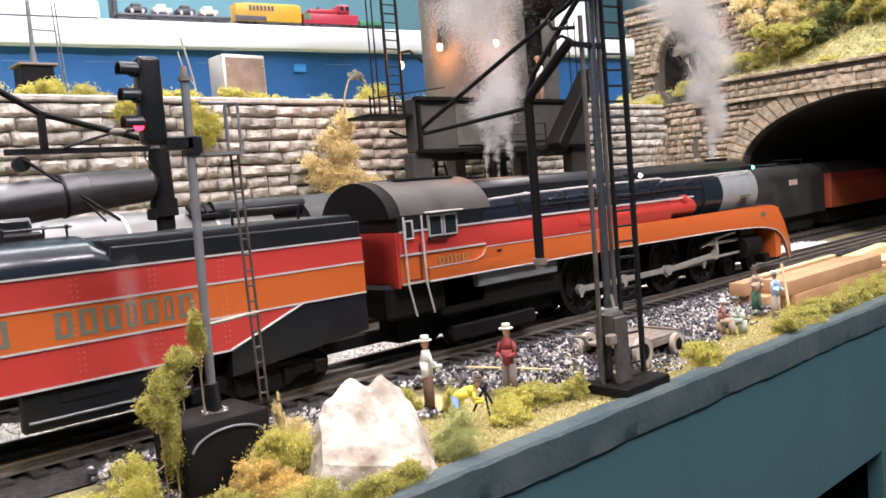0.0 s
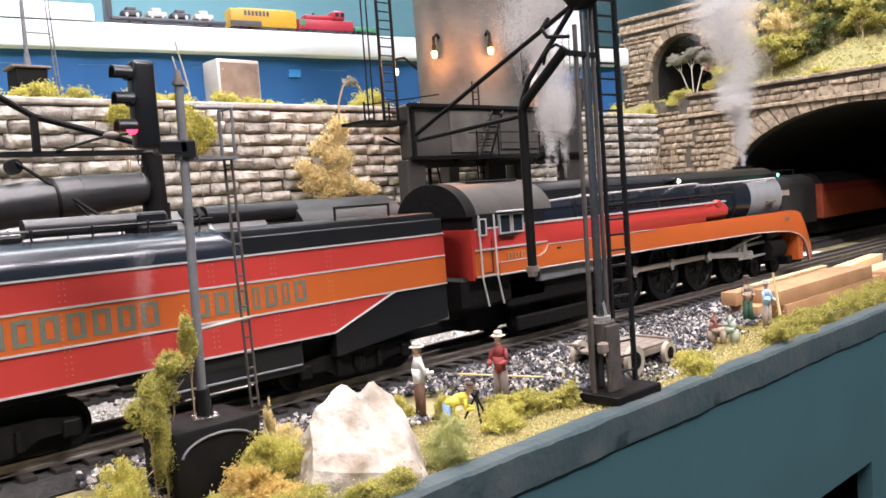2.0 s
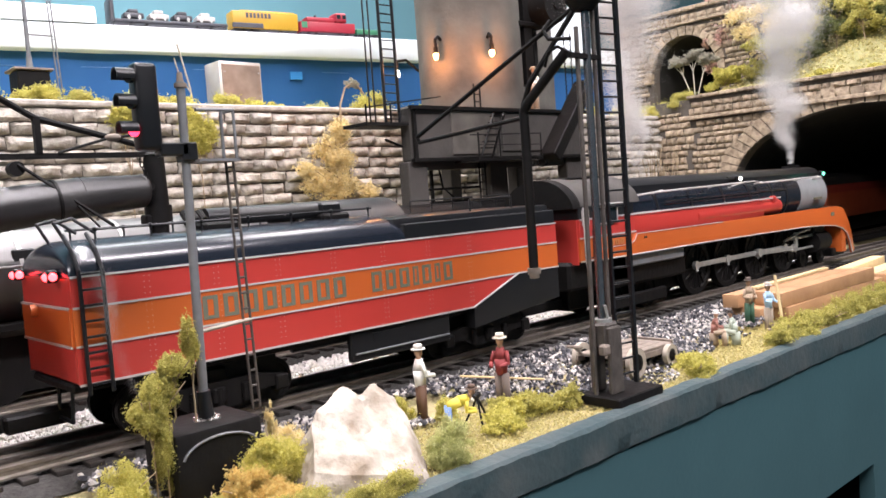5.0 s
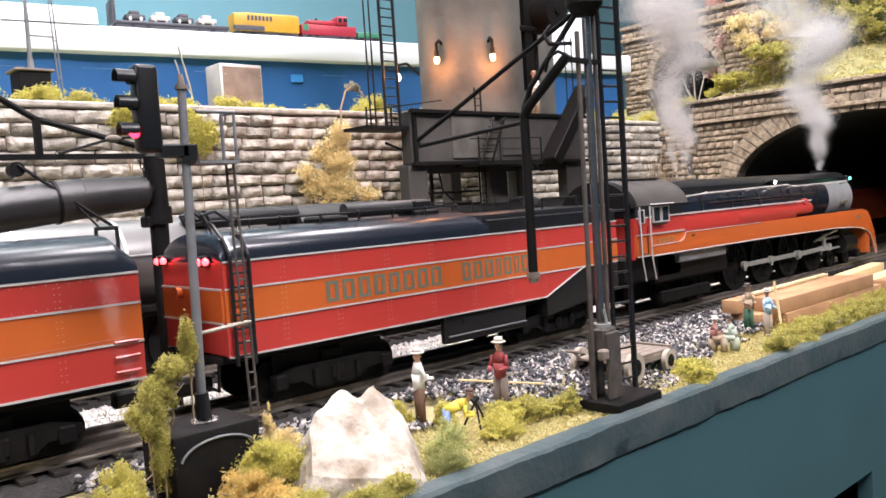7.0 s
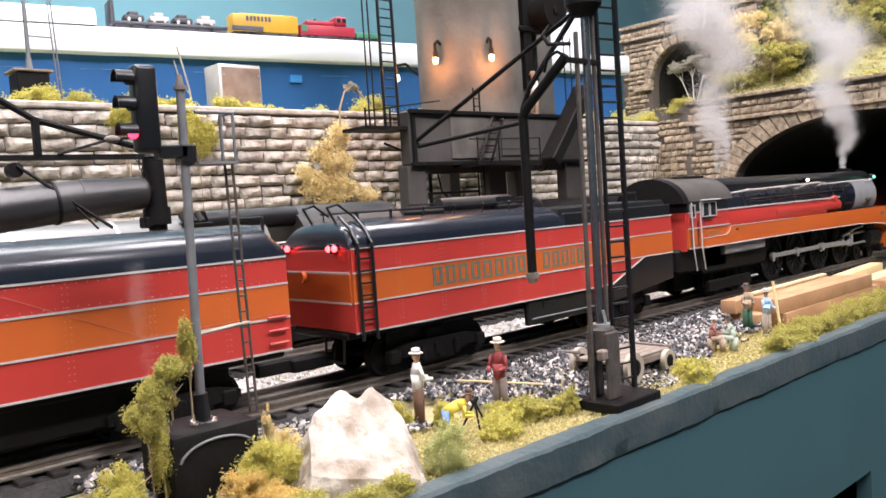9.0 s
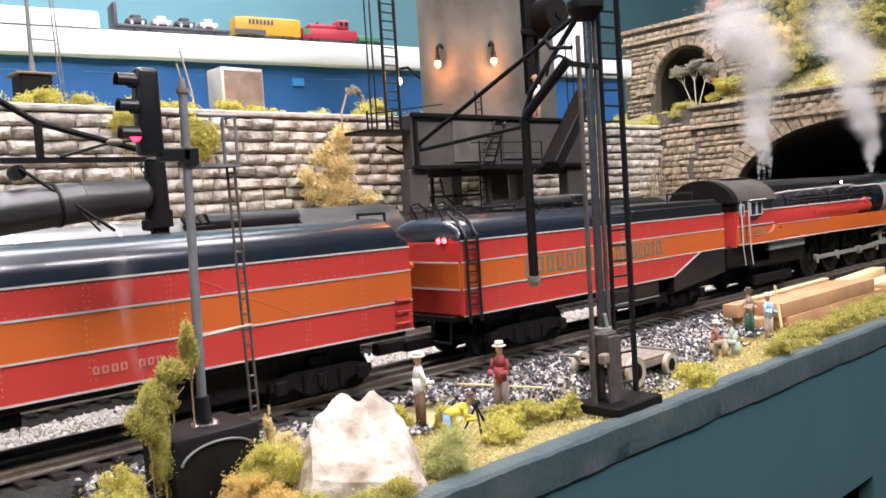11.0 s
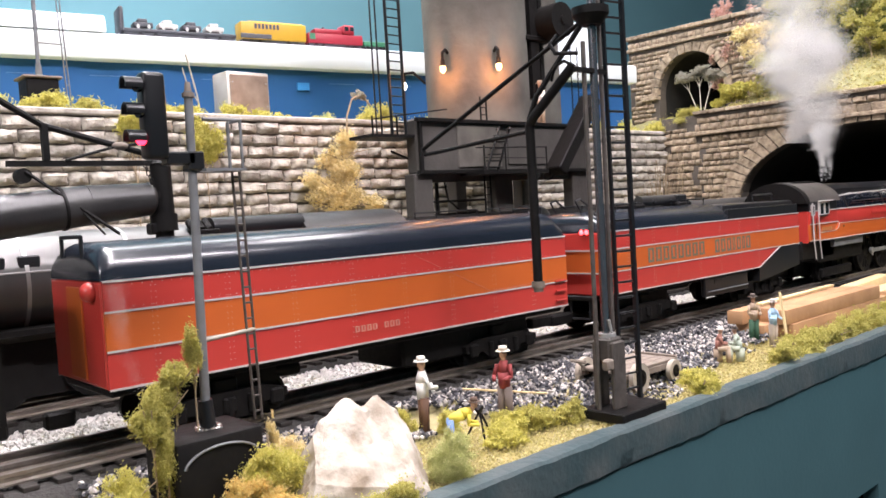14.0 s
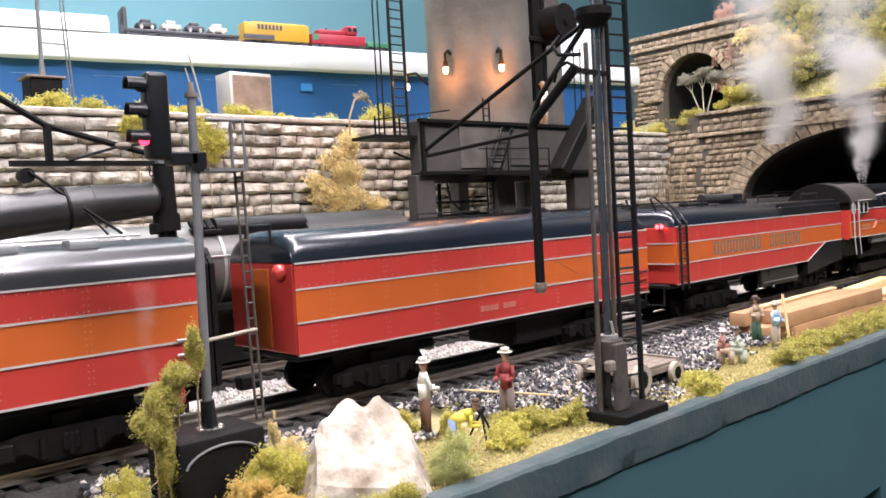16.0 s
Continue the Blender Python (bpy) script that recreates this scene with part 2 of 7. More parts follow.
def solo(name, bm, m, label, category, group="", kind="", smooth=35, at=(0, 0, 0)):
    bmesh.ops.translate(bm, verts=bm.verts, vec=-Vector(at))
    ob = new(name, finish(name, bm, m, smooth))
    ob.location = at
    ORG[ob.name] = Vector(at)
    return tagged(ob, label, category, group, kind)


def box(bm, a, b, bev=0.0, seg=1, turn=None):
    lo, hi = [min(p) for p in zip(a, b)], [max(p) for p in zip(a, b)]
    vs = [bm.verts.new((x, y, z)) for x in (lo[0], hi[0]) for y in (lo[1], hi[1]) for z in (lo[2], hi[2])]
    fs = [bm.faces.new([vs[i] for i in q]) for q in
          ((0, 1, 3, 2), (4, 6, 7, 5), (0, 4, 5, 1), (2, 3, 7, 6), (0, 2, 6, 4), (1, 5, 7, 3))]
    if bev:
        es = list({e for f in fs for e in f.edges})
        r = bmesh.ops.bevel(bm, geom=es, offset=bev, segments=seg, affect="EDGES", profile=0.5)
        vs = list({v for f in r["faces"] for v in f.verts} | {v for v in vs if v.is_valid})
    if turn is not None:
        bmesh.ops.transform(bm, verts=[v for v in vs if v.is_valid], matrix=turn)
    return bm


def tube(bm, p0, p1, r, r2=None, seg=10, caps=True):
    p0, p1 = Vector(p0), Vector(p1)
    d = p1 - p0
    q = d.to_track_quat("Z", "Y")
    r2 = r if r2 is None else r2
    rings = []
    for p, rr in ((p0, r), (p1, r2)):
        rings.append([bm.verts.new(p + q @ Vector((rr * math.cos(2 * math.pi * i / seg), rr * math.sin(2 * math.pi * i / seg), 0))) for i in range(seg)])
    for i in range(seg):
        j = (i + 1) % seg
        bm.faces.new((rings[0][i], rings[0][j], rings[1][j], rings[1][i]))
    if caps:
        bm.faces.new(rings[0][::-1])
        bm.faces.new(rings[1])
    return bm


def bent(bm, pts, r, seg=8):
    """A pipe through a row of points, with ball joints."""
    for a, b in zip(pts, pts[1:]):
        tube(bm, a, b, r, seg=seg)
    for p in pts[1:-1]:
        bmesh.ops.create_uvsphere(bm, u_segments=8, v_segments=6, radius=r * 1.02, matrix=Matrix.Translation(p))
    return bm


def prism(bm, pts, axis, a, b, bev=0.0):
    """A flat outline of (u, v) points drawn out along an axis from a to b; u, v are the two other axes in order."""
    def at(u, v, w):
        return {"x": (w, u, v), "y": (u, w, v), "z": (u, v, w)}[axis]
    r0 = [bm.verts.new(at(u, v, a)) for u, v in pts]
    r1 = [bm.verts.new(at(u, v, b)) for u, v in pts]
    n = len(pts)
    fs = [bm.faces.new(r0[::-1]), bm.faces.new(r1)]
    for i in range(n):
        j = (i + 1) % n
        fs.append(bm.faces.new((r0[i], r0[j], r1[j], r1[i])))
    if bev:
        es = list({e for f in fs[:2] for e in f.edges})
        bmesh.ops.bevel(bm, geom=es, offset=bev, segments=2, affect="EDGES", profile=0.5)
    return bm


def B():
    return bmesh.new()


def ring_lathe(bm, profile, seg=20, axis="y"):
    """Turns (radius, offset) pairs about an axis through the origin."""
    rings = []
    for r, w in profile:
        ring = []
        for i in range(seg):
            a = 2 * math.pi * i / seg
            u, v = r * math.cos(a), r * math.sin(a)
            ring.append(bm.verts.new({"y": (u, w, v), "x": (w, u, v), "z": (u, v, w)}[axis]))
        rings.append(ring)
    for r0, r1 in zip(rings, rings[1:]):
        for i in range(seg):
            j = (i + 1) % seg
            bm.faces.new((r0[i], r0[j], r1[j], r1[i]))
    bm.faces.new(rings[0][::-1])
    bm.faces.new(rings[-1])
    return bm


def flakes(name, centers, size, m, seed, flat=0.0, long=1.0):
    """Many small crumpled scraps (two triangles each, folded) about the given points, as one mesh."""
    rng = np.random.default_rng(seed)
    c = np.asarray(centers, float)
    n = len(c)
    a = rng.normal(size=(n, 3))
    a /= np.linalg.norm(a, axis=1)[:, None]
    b = rng.normal(size=(n, 3))
    b -= (a * b).sum(1)[:, None] * a
    b /= np.linalg.norm(b, axis=1)[:, None]
    nn = np.cross(a, b)
    sz = size * rng.uniform(0.6, 1.4, (n, 1))
    v = np.stack([c - a * sz * long, c + b * sz * 0.8 + nn * sz * 0.35, c + a * sz * long, c - b * sz * 0.8 + nn * sz * 0.35], 1).reshape(-1, 3)
    i = np.arange(n)[:, None] * 4
    f = np.concatenate([i + [0, 1, 2], i + [0, 2, 3]], 0)
    me = bpy.data.meshes.new(name)
    me.from_pydata(v.tolist(), [], f.tolist())
    me.materials.append(m)
    return me


def specks(name, centers, size, m, seed):
    """A mist of tiny three-cornered specks about the given points, as one mesh."""
    g = np.random.default_rng(seed)
    n = len(centers)
    a = g.normal(size=(n, 3))
    a /= np.linalg.norm(a, axis=1)[:, None]
    b = np.cross(a, g.normal(size=(n, 3)))
    b /= np.linalg.norm(b, axis=1)[:, None]
    sz = size * g.uniform(0.6, 1.4, (n, 1))
    v = np.stack([centers - a * sz, centers + a * sz * 0.5 + b * sz * 0.87, centers + a * sz * 0.5 - b * sz * 0.87], 1).reshape(-1, 3)
    me = bpy.data.meshes.new(name)
    me.vertices.add(3 * n)
    me.vertices.foreach_set("co", v.astype(np.float32).ravel())
    me.loops.add(3 * n)
    me.loops.foreach_set("vertex_index", np.arange(3 * n, dtype=np.int32))
    me.polygons.add(n)
    me.polygons.foreach_set("loop_start", np.arange(0, 3 * n, 3, dtype=np.int32))
    me.update(calc_edges=True)
    me.materials.append(m)
    return me


def cloud(rng, center, radii, n, lumps=9):
    """Points of an uneven crown: several lumps inside an ellipsoid, thicker towards their skins."""
    center, radii = np.array(center), np.array(radii)
    lumps = lumps * 4
    cs = rng.normal(size=(lumps, 3))
    cs = cs / np.linalg.norm(cs, axis=1)[:, None] * rng.uniform(0.05, 1.0, (lumps, 1)) ** 0.6 * 0.85
    size = rng.uniform(0.09, 0.34, lumps)
    k = rng.choice(lumps, n, p=size ** 2 / (size ** 2).sum())
    d = rng.normal(size=(n, 3))
    d /= np.linalg.norm(d, axis=1)[:, None]
    rad = size[k][:, None] * rng.uniform(0.35, 1.08, (n, 1)) * np.where(rng.uniform(size=(n, 1)) < 0.16, 1.8, 1.0)
    return center + (cs[k] + d * rad) * radii


def bush(name, center, radii, n, m, seed, label, size=0.0012, stem=None, group="", category="bush", lumps=9, base=0.0):
    """A shrub: a short twig stem with limbs and a crown of many small scraps."""
    rng = np.random.default_rng(seed)
    foot = (center[0], center[1], base)
    ob = thing(name, foot, label, category, group)
    size *= 0.58
    if group == "foreground shrubs":
        size, n = size * 0.66, n * 1.9
    pts = cloud(rng, center, radii, int(n * 2.8), lumps)
    pts[:, 2] = np.maximum(pts[:, 2], base + 0.0004)
    me = flakes("crown", pts - np.array(foot), size * 0.72, m, seed, long=2.1)
    cr = new("crown", me)
    cr.parent = ob
    bm = B()
    top = Vector(center)
    tube(bm, foot, top, 0.0004, 0.0003, 6)
    for i in range(5):
        a = rng.normal(size=3)
        tip = top + Vector((a[0] * radii[0] * 0.5, a[1] * radii[1] * 0.5, abs(a[2]) * radii[2] * 0.4))
        tube(bm, Vector(foot).lerp(top, rng.uniform(0.4, 0.9)), tip, 0.0004, 0.0002, 5)
    part("trunk", bm, stem or TWIG, ob)
    return ob


def gravel(name, pts, size, m, seed, label, category="ballast"):
    """Loose stones: squashed, jittered octahedra, one mesh."""
    rng = np.random.default_rng(seed)
    p = np.asarray(pts, float)
    n = len(p)
    base = np.array([(1, 0, 0), (-1, 0, 0), (0, 1, 0), (0, -1, 0), (0, 0, 1), (0, 0, -1)], float)
    faces = np.array([(0, 2, 4), (2, 1, 4), (1, 3, 4), (3, 0, 4), (2, 0, 5), (1, 2, 5), (3, 1, 5), (0, 3, 5)])
    q = rng.normal(size=(n, 4))
    q /= np.linalg.norm(q, axis=1)[:, None]
    w, x, y, z = q.T
    rot = np.stack([1 - 2 * (y * y + z * z), 2 * (x * y - z * w), 2 * (x * z + y * w), 2 * (x * y + z * w), 1 - 2 * (x * x + z * z), 2 * (y * z - x * w),
                    2 * (x * z - y * w), 2 * (y * z + x * w), 1 - 2 * (x * x + y * y)], 1).reshape(n, 3, 3)
    v = base[None] * rng.uniform(0.55, 1.15, (n, 6, 1)) + rng.normal(size=(n, 6, 3)) * 0.18
    v = np.einsum("nij,nkj->nki", rot, v) * (size * rng.uniform(0.55, 1.35, (n, 1, 1))) + p[:, None]
    f = (faces[None] + np.arange(n)[:, None, None] * 6).reshape(-1, 3)
    me = bpy.data.meshes.new(name)
    me.from_pydata(v.reshape(-1, 3).tolist(), [], f.tolist())
    me.materials.append(m)
    return tagged(new(name, me), label, category, kind="stuff")

# ---- large structure ----
RAIL, EDGE, WALLY, PORTX = 0.010, -0.119, 0.32, 1.03
bm = box(B(), (-0.9, EDGE + 0.012, -0.035), (1.9, 0.56, -0.002))
tagged(solo("ground", bm, EARTH, "sandy scenery base of the layout table", "layout base"), kind="structure")
bm = B()
# the strip is hand-laid: its lips wander a little along its length
prof = ((0.0, -0.0148), (0.0, -0.0065), (0.0003, -0.0010), (0.0016, 0.0005), (0.0060, 0.0010), (0.0100, 0.0006), (0.0115, -0.0020), (0.0115, -0.0156), (0.0012, -0.0156))
prev = None
for k in range(900):
    x = -0.9 + 2.8 * k / 899
    row = []
    for i, (py, pz) in enumerate(prof):
        w1 = noise.fractal(Vector((x * 90, i * 0.9, 1.7)), 0.9, 2.1, 4)
        w2 = noise.noise(Vector((x * 22, i * 0.35, 6.1)))
        row.append(bm.verts.new((x, EDGE + py + 0.00035 * w1 + (0.0003 * w2 if i < 4 else 0.0), pz + (0.0002 if i > 5 else 0.0004) * w1 + (0.00008 if i > 5 else 0.0004) * w2)))
    if prev:
        for i in range(len(prof)):
            j = (i + 1) % len(prof)
            bm.faces.new((prev[i], prev[j], row[j], row[i]))
    else:
        bm.faces.new(row)
    prev = row
bm.faces.new(prev[::-1])
bmesh.ops.recalc_face_normals(bm, faces=bm.faces)
solo("trim", bm, TEALEDGE, "chipped teal edging strip along the layout", "edging", kind="structure")
bm = box(B(), (-0.9, EDGE + 0.0015, -0.1005), (1.9, EDGE + 0.0115, -0.0161))
box(bm, (-0.9, EDGE + 0.0015, -0.36), (0.10, EDGE + 0.0115, -0.1005))
box(bm, (0.579, EDGE + 0.0015, -0.36), (1.9, EDGE + 0.0115, -0.1005))
solo("fascia", bm, TEAL, "smooth teal painted front board of the layout", "front board", kind="structure")
# Inner faces of the cubby, painted as dark as its shade.
bm = box(B(), (0.08, EDGE + 0.30, -0.36), (0.60, EDGE + 0.31, -0.09))
box(bm, (0.08, EDGE + 0.012, -0.36), (0.09, EDGE + 0.299, -0.09))
box(bm, (0.59, EDGE + 0.012, -0.36), (0.60, EDGE + 0.299, -0.09))
box(bm, (0.08, EDGE + 0.012, -0.089), (0.60, EDGE + 0.31, -0.08))
box(bm, (0.08, EDGE + 0.012, -0.37), (0.60, EDGE + 0.31, -0.361))
solo("fascia", bm, SHADEFACE, "open cubby under the layout front, its shade painted near-black", "opening", kind="structure")
solo("floor", box(B(), (-2.5, -2.5, -1.10), (3.5, 2.2, -1.06)), ROOMFLOOR, "grey floor of the exhibition room", "floor", kind="structure")
solo("wall_north", box(B(), (-2.5, 1.25, -1.05), (3.5, 1.32, 1.55)), ROOMWALL, "teal painted room wall behind the layouts", "wall", kind="structure")
solo("wall_south", box(B(), (-2.5, -2.57, -1.05), (3.5, -2.5, 1.55)), ROOMWALL, "teal painted room wall", "wall", kind="structure")
solo("wall_west", box(B(), (-2.57, -2.5, -1.05), (-2.5, 1.25, 1.55)), ROOMWALL, "teal painted room wall", "wall", kind="structure")
solo("wall_east", box(B(), (3.5, -2.5, -1.05), (3.57, 1.25, 1.55)), ROOMWALL, "teal painted room wall", "wall", kind="structure")
solo("ceiling", box(B(), (-2.5, -2.5, 1.55), (3.5, 1.3, 1.6)), CEIL, "plain pale room ceiling", "ceiling", kind="structure")

# upper level behind the retaining wall
bm = box(B(), (-0.9, WALLY + 0.012, -0.002), (1.05, 0.62, 0.183))
solo("upper_ground", bm, UPGROUND, "raised grassy scenery shelf behind the retaining wall", "scenery base", kind="structure")

# track beds and rails
TRACK2 = 0.155
for yc, nm in ((0.0325, "near"), (TRACK2, "far")):
    bm = B()
    prism(bm, [(yc - 0.036, -0.001), (yc + 0.036, -0.001), (yc + 0.028, 0.0035), (yc - 0.028, 0.0035)], "x", -0.9, 1.75)
    solo("track_bed", bm, TRACKBED, "dark ballasted track bed", "track bed", kind="structure")
    tr = thing("track", (0.4, yc, 0.0035), "three-rail model railway track on dark ties", "track", kind="structure")
    tiemesh = None
    for i in range(190):
        x = -0.75 + i * 0.0125
        if tiemesh is None:
            bm = box(B(), (-0.003, -0.026, 0), (0.003, 0.026, 0.002), 0.0003)
            tiemesh = finish("tie", bm, TIE)
        t = new("tie", tiemesh)
        t.parent = tr
        t.location = (x - 0.4, random.uniform(-0.0006, 0.0006), 0.0)
    for dy, h in ((-0.0165, RAIL), (0.0, RAIL - 0.0005), (0.0165, RAIL)):
        bm = B()
        y = yc + dy
        prism(bm, [(y - 0.0024, 0.0055), (y + 0.0024, 0.0055), (y + 0.0024, 0.0062), (y + 0.0006, 0.0068), (y + 0.0006, h - 0.0018), (y + 0.0013, h - 0.0012),
                   (y + 0.0013, h), (y - 0.0013, h), (y - 0.0013, h - 0.0012), (y - 0.0006, h - 0.0018), (y - 0.0006, 0.0068), (y - 0.0024, 0.0062)], "x", -0.9, 1.75)
        part("rail", bm, RAILSTEEL, tr)

# ---- rolling stock of the moving train ----
W = 0.062          # width over the sides
YC = W / 2
TRAIN, WHEELS = [], []


def side_strip(parent, x0, x1, z0, z1, m, name="stripe_band", proud=0.0, label=""):
    """A painted band on both sides of a car."""
    for y0, y1 in ((-proud, 0.0012), (W - 0.0012, W + proud)):
        part(name, box(B(), (x0, y0, z0), (x1, y1, z1)), m, parent, label)


def lines(parent, x0, x1, zs):
    for z in zs:
        for y0, y1 in ((-0.0006, 0.0002), (W - 0.0002, W + 0.0006)):
            part("pinstripe", box(B(), (x0, y0, z - 0.00042), (x1, y1, z + 0.00042)), STRIPE, parent, "thin aluminium stripe")


def rivets(parent, xs, zs, m=DULLWHITE):
    bm = B()
    for x in xs:
        for z in zs:
            box(bm, (x - 0.00016, -0.0003, z - 0.00016), (x + 0.00016, 0.0001, z + 0.00016))
    tagged(part("rivet_rows", bm, m, parent, "rows of small rivets"), kind="stuff")


def wheelset(parent, x, r, name="wheelset", spokes=0, m=MATT):
    bm = B()
    for y, s in ((0.0165, -1), (0.0485, 1)):
        o = y - YC
        ring_lathe(bm, [(r * 0.25, o + s * 0.0026), (r * 0.3, o + s * 0.0018), (r * 0.78, o + s * 0.0008), (r * 0.82, o + s * 0.0018), (r, o + s * 0.0018), (r, o - s * 0.0018), (r * 1.05, o - s * 0.002), (r * 1.05, o - s * 0.003), (r * 0.3, o - s * 0.003)], 24)
        if spokes:
            tube(bm, (0.0075, o + s * 0.001, 0), (0.0075, o + s * 0.0042, 0), 0.0017, seg=8)
            prism(bm, [(-r * 0.75, -r * 0.3), (-r * 0.75, r * 0.3), (-r * 0.45, r * 0.5), (-r * 0.45, -r * 0.5)], "y", o + s * 0.0004, o + s * 0.0022)
    tube(bm, (0, -0.016, 0), (0, 0.016, 0), 0.0025, seg=8)
    ob = part(name, bm, m, parent, at=(x, YC, RAIL + r))
    WHEELS.append((ob, x, r))
    for y, s in ((0.0165, -1), (0.0485, 1)):
        for k in range(spokes):
            a = 2 * math.pi * k / spokes
            p, q = (Vector((x + f * r * math.cos(a), y + s * w, RAIL + r + f * r * math.sin(a))) for f, w in ((0.25, 0.0016), (0.8, 0.0013)))
            part("spoke", tube(B(), p, q, 0.0009, seg=5), m, ob)
    return ob


def bogie(parent, xc, half, axles, r=0.0105, z=None):
    """A truck: two side frames with journal boxes and springs, a bolster and its axles."""
    z = RAIL + r if z is None else z
    for y in (0.0085, W - 0.0085):
        bm = B()
        prism(bm, [(xc - half, z + 0.003), (xc - half * 0.6, z + 0.006), (xc + half * 0.6, z + 0.006), (xc + half, z + 0.003), (xc + half, z - 0.001), (xc + half * 0.55, z - 0.0015),
                   (xc + half * 0.35, z - 0.006), (xc - half * 0.35, z - 0.006), (xc - half * 0.55, z - 0.0015), (xc - half, z - 0.001)], "y", y - 0.0018, y + 0.0018)
        for a in axles:
            box(bm, (a - 0.0034, y - 0.0034, z - 0.0036), (a + 0.0034, y + 0.0034, z + 0.0036), 0.0008)
        for a in np.linspace(xc - half * 0.35, xc + half * 0.35, 3):
            tube(bm, (a, y - 0.0026, z - 0.0045), (a, y - 0.0026, z + 0.0035), 0.0016, seg=8)
        part("truck_frame", bm, MATT, parent)
    # Added black plates, no known truck part: they close the view through it.
    for y in (0.0124, W - 0.0124):
        part("blocking_plate", box(B(), (xc - half * 0.92, y - 0.0003, RAIL + 0.0015), (xc + half * 0.92, y + 0.0003, z + 0.0125)), MATT, parent)
    bm = box(B(), (xc - 0.006, 0.009, z + 0.001), (xc + 0.006, W - 0.009, z + 0.012), 0.001)
    part("bolster", bm, MATT, parent)
    for a in axles:
        wheelset(parent, a, r)


def roof_mesh(x0, x1, z_eave, z_top, e=0.55, seg=16, round_front=0.0, round_rear=0.0, inset=0.0):
    """A rounded roof drawn along the car, closed at its ends, which may be rounded off."""
    bm = B()
    prof = []
    for i in range(seg + 1):
        a = math.pi * i / seg
        c, s = math.cos(a), math.sin(a)
        prof.append((YC - (YC - inset) * math.copysign(abs(c) ** e, c), z_eave + (z_top - z_eave) * abs(s) ** (0.25 + e)))
    stations = []
    n = 6
    if round_rear:
        stations += [(x0 + round_rear * (1 - math.cos(math.pi / 2 * k / n)), math.sin(math.pi / 2 * (k / n)) * 0.55 + 0.45) for k in range(n)]
        stations.append((x0 + round_rear, 1.0))
    else:
        stations.append((x0, 1.0))
    if round_front:
        stations += [(x1 - round_front * math.sin(math.pi / 2 * (1 - k / n)), 1 - 0.55 * (1 - math.cos(math.pi / 2 * k / n))) for k in range(n + 1)]
    else:
        stations.append((x1, 1.0))
    rings = []
    for x, f in stations:
        rings.append([bm.verts.new((x, YC + (y - YC) * (0.92 + 0.08 * f), z_eave + (z - z_eave) * f)) for y, z in prof])
    for r0, r1 in zip(rings, rings[1:]):
        for i in range(len(prof) - 1):
            bm.faces.new((r0[i], r0[i + 1], r1[i + 1], r1[i]))
        bm.faces.new((r0[-1], r0[0], r1[0], r1[-1]))
    bm.faces.new(rings[0])
    bm.faces.new(rings[-1][::-1])
    return bm


def marker(parent, x, y, z, glow):
    bm = box(B(), (x - 0.002, y - 0.0022, z - 0.0024), (x + 0.002, y + 0.0022, z + 0.0026), 0.0006)
    lamp = part("marker_lamp", bm, BLACK, parent, "marker lamp with a lit coloured lens")
    bm = B()
    if glow is REDGLOW:
        bmesh.ops.create_uvsphere(bm, u_segments=10, v_segments=8, radius=0.0017, matrix=Matrix.Translation((x - 0.0018, y, z)))
    bmesh.ops.create_uvsphere(bm, u_segments=10, v_segments=8, radius=0.0017, matrix=Matrix.Translation((x, y - 0.0022, z)))
    part("lens", bm, glow, lamp)


def ladder(parent, foot, top, width_vec, rungs, r=0.0005, m=BLACK, name="ladder"):
    foot, top, w = Vector(foot), Vector(top), Vector(width_vec)
    bm = B()
    for s in (-0.5, 0.5):
        tube(bm, foot + w * s, top + w * s, r * 1.2, seg=6)
    for i in range(rungs):
        p = foot.lerp(top, (i + 0.5) / rungs)
        tube(bm, p - w * 0.5, p + w * 0.5, r, seg=5)
    return part(name, bm, m, parent)


def letters(parent, x, z0, z1, widths, gap, m):
    """Worn lettering as plain upright bars, one a letter."""
    for w in widths:
        if w > 0:
            bm = B()
            t, s = w * 0.30, (z1 - z0) * 0.16
            box(bm, (x, -0.0004, z0), (x + t, 0.0001, z1))
            box(bm, (x + w - t, -0.0004, z0), (x + w, 0.0001, z1))
            box(bm, (x + t, -0.0004, z0), (x + w - t, 0.0001, z0 + s))
            box(bm, (x + t, -0.0004, z1 - s), (x + w - t, 0.0001, z1))
            part("letter_bar", bm, m, parent, "worn green lettering block")
        x += abs(w) + gap
    return x


Z_TOP, Z_OR, Z_RED, Z_BOT = 0.0806, 0.0685, 0.0533, 0.0382


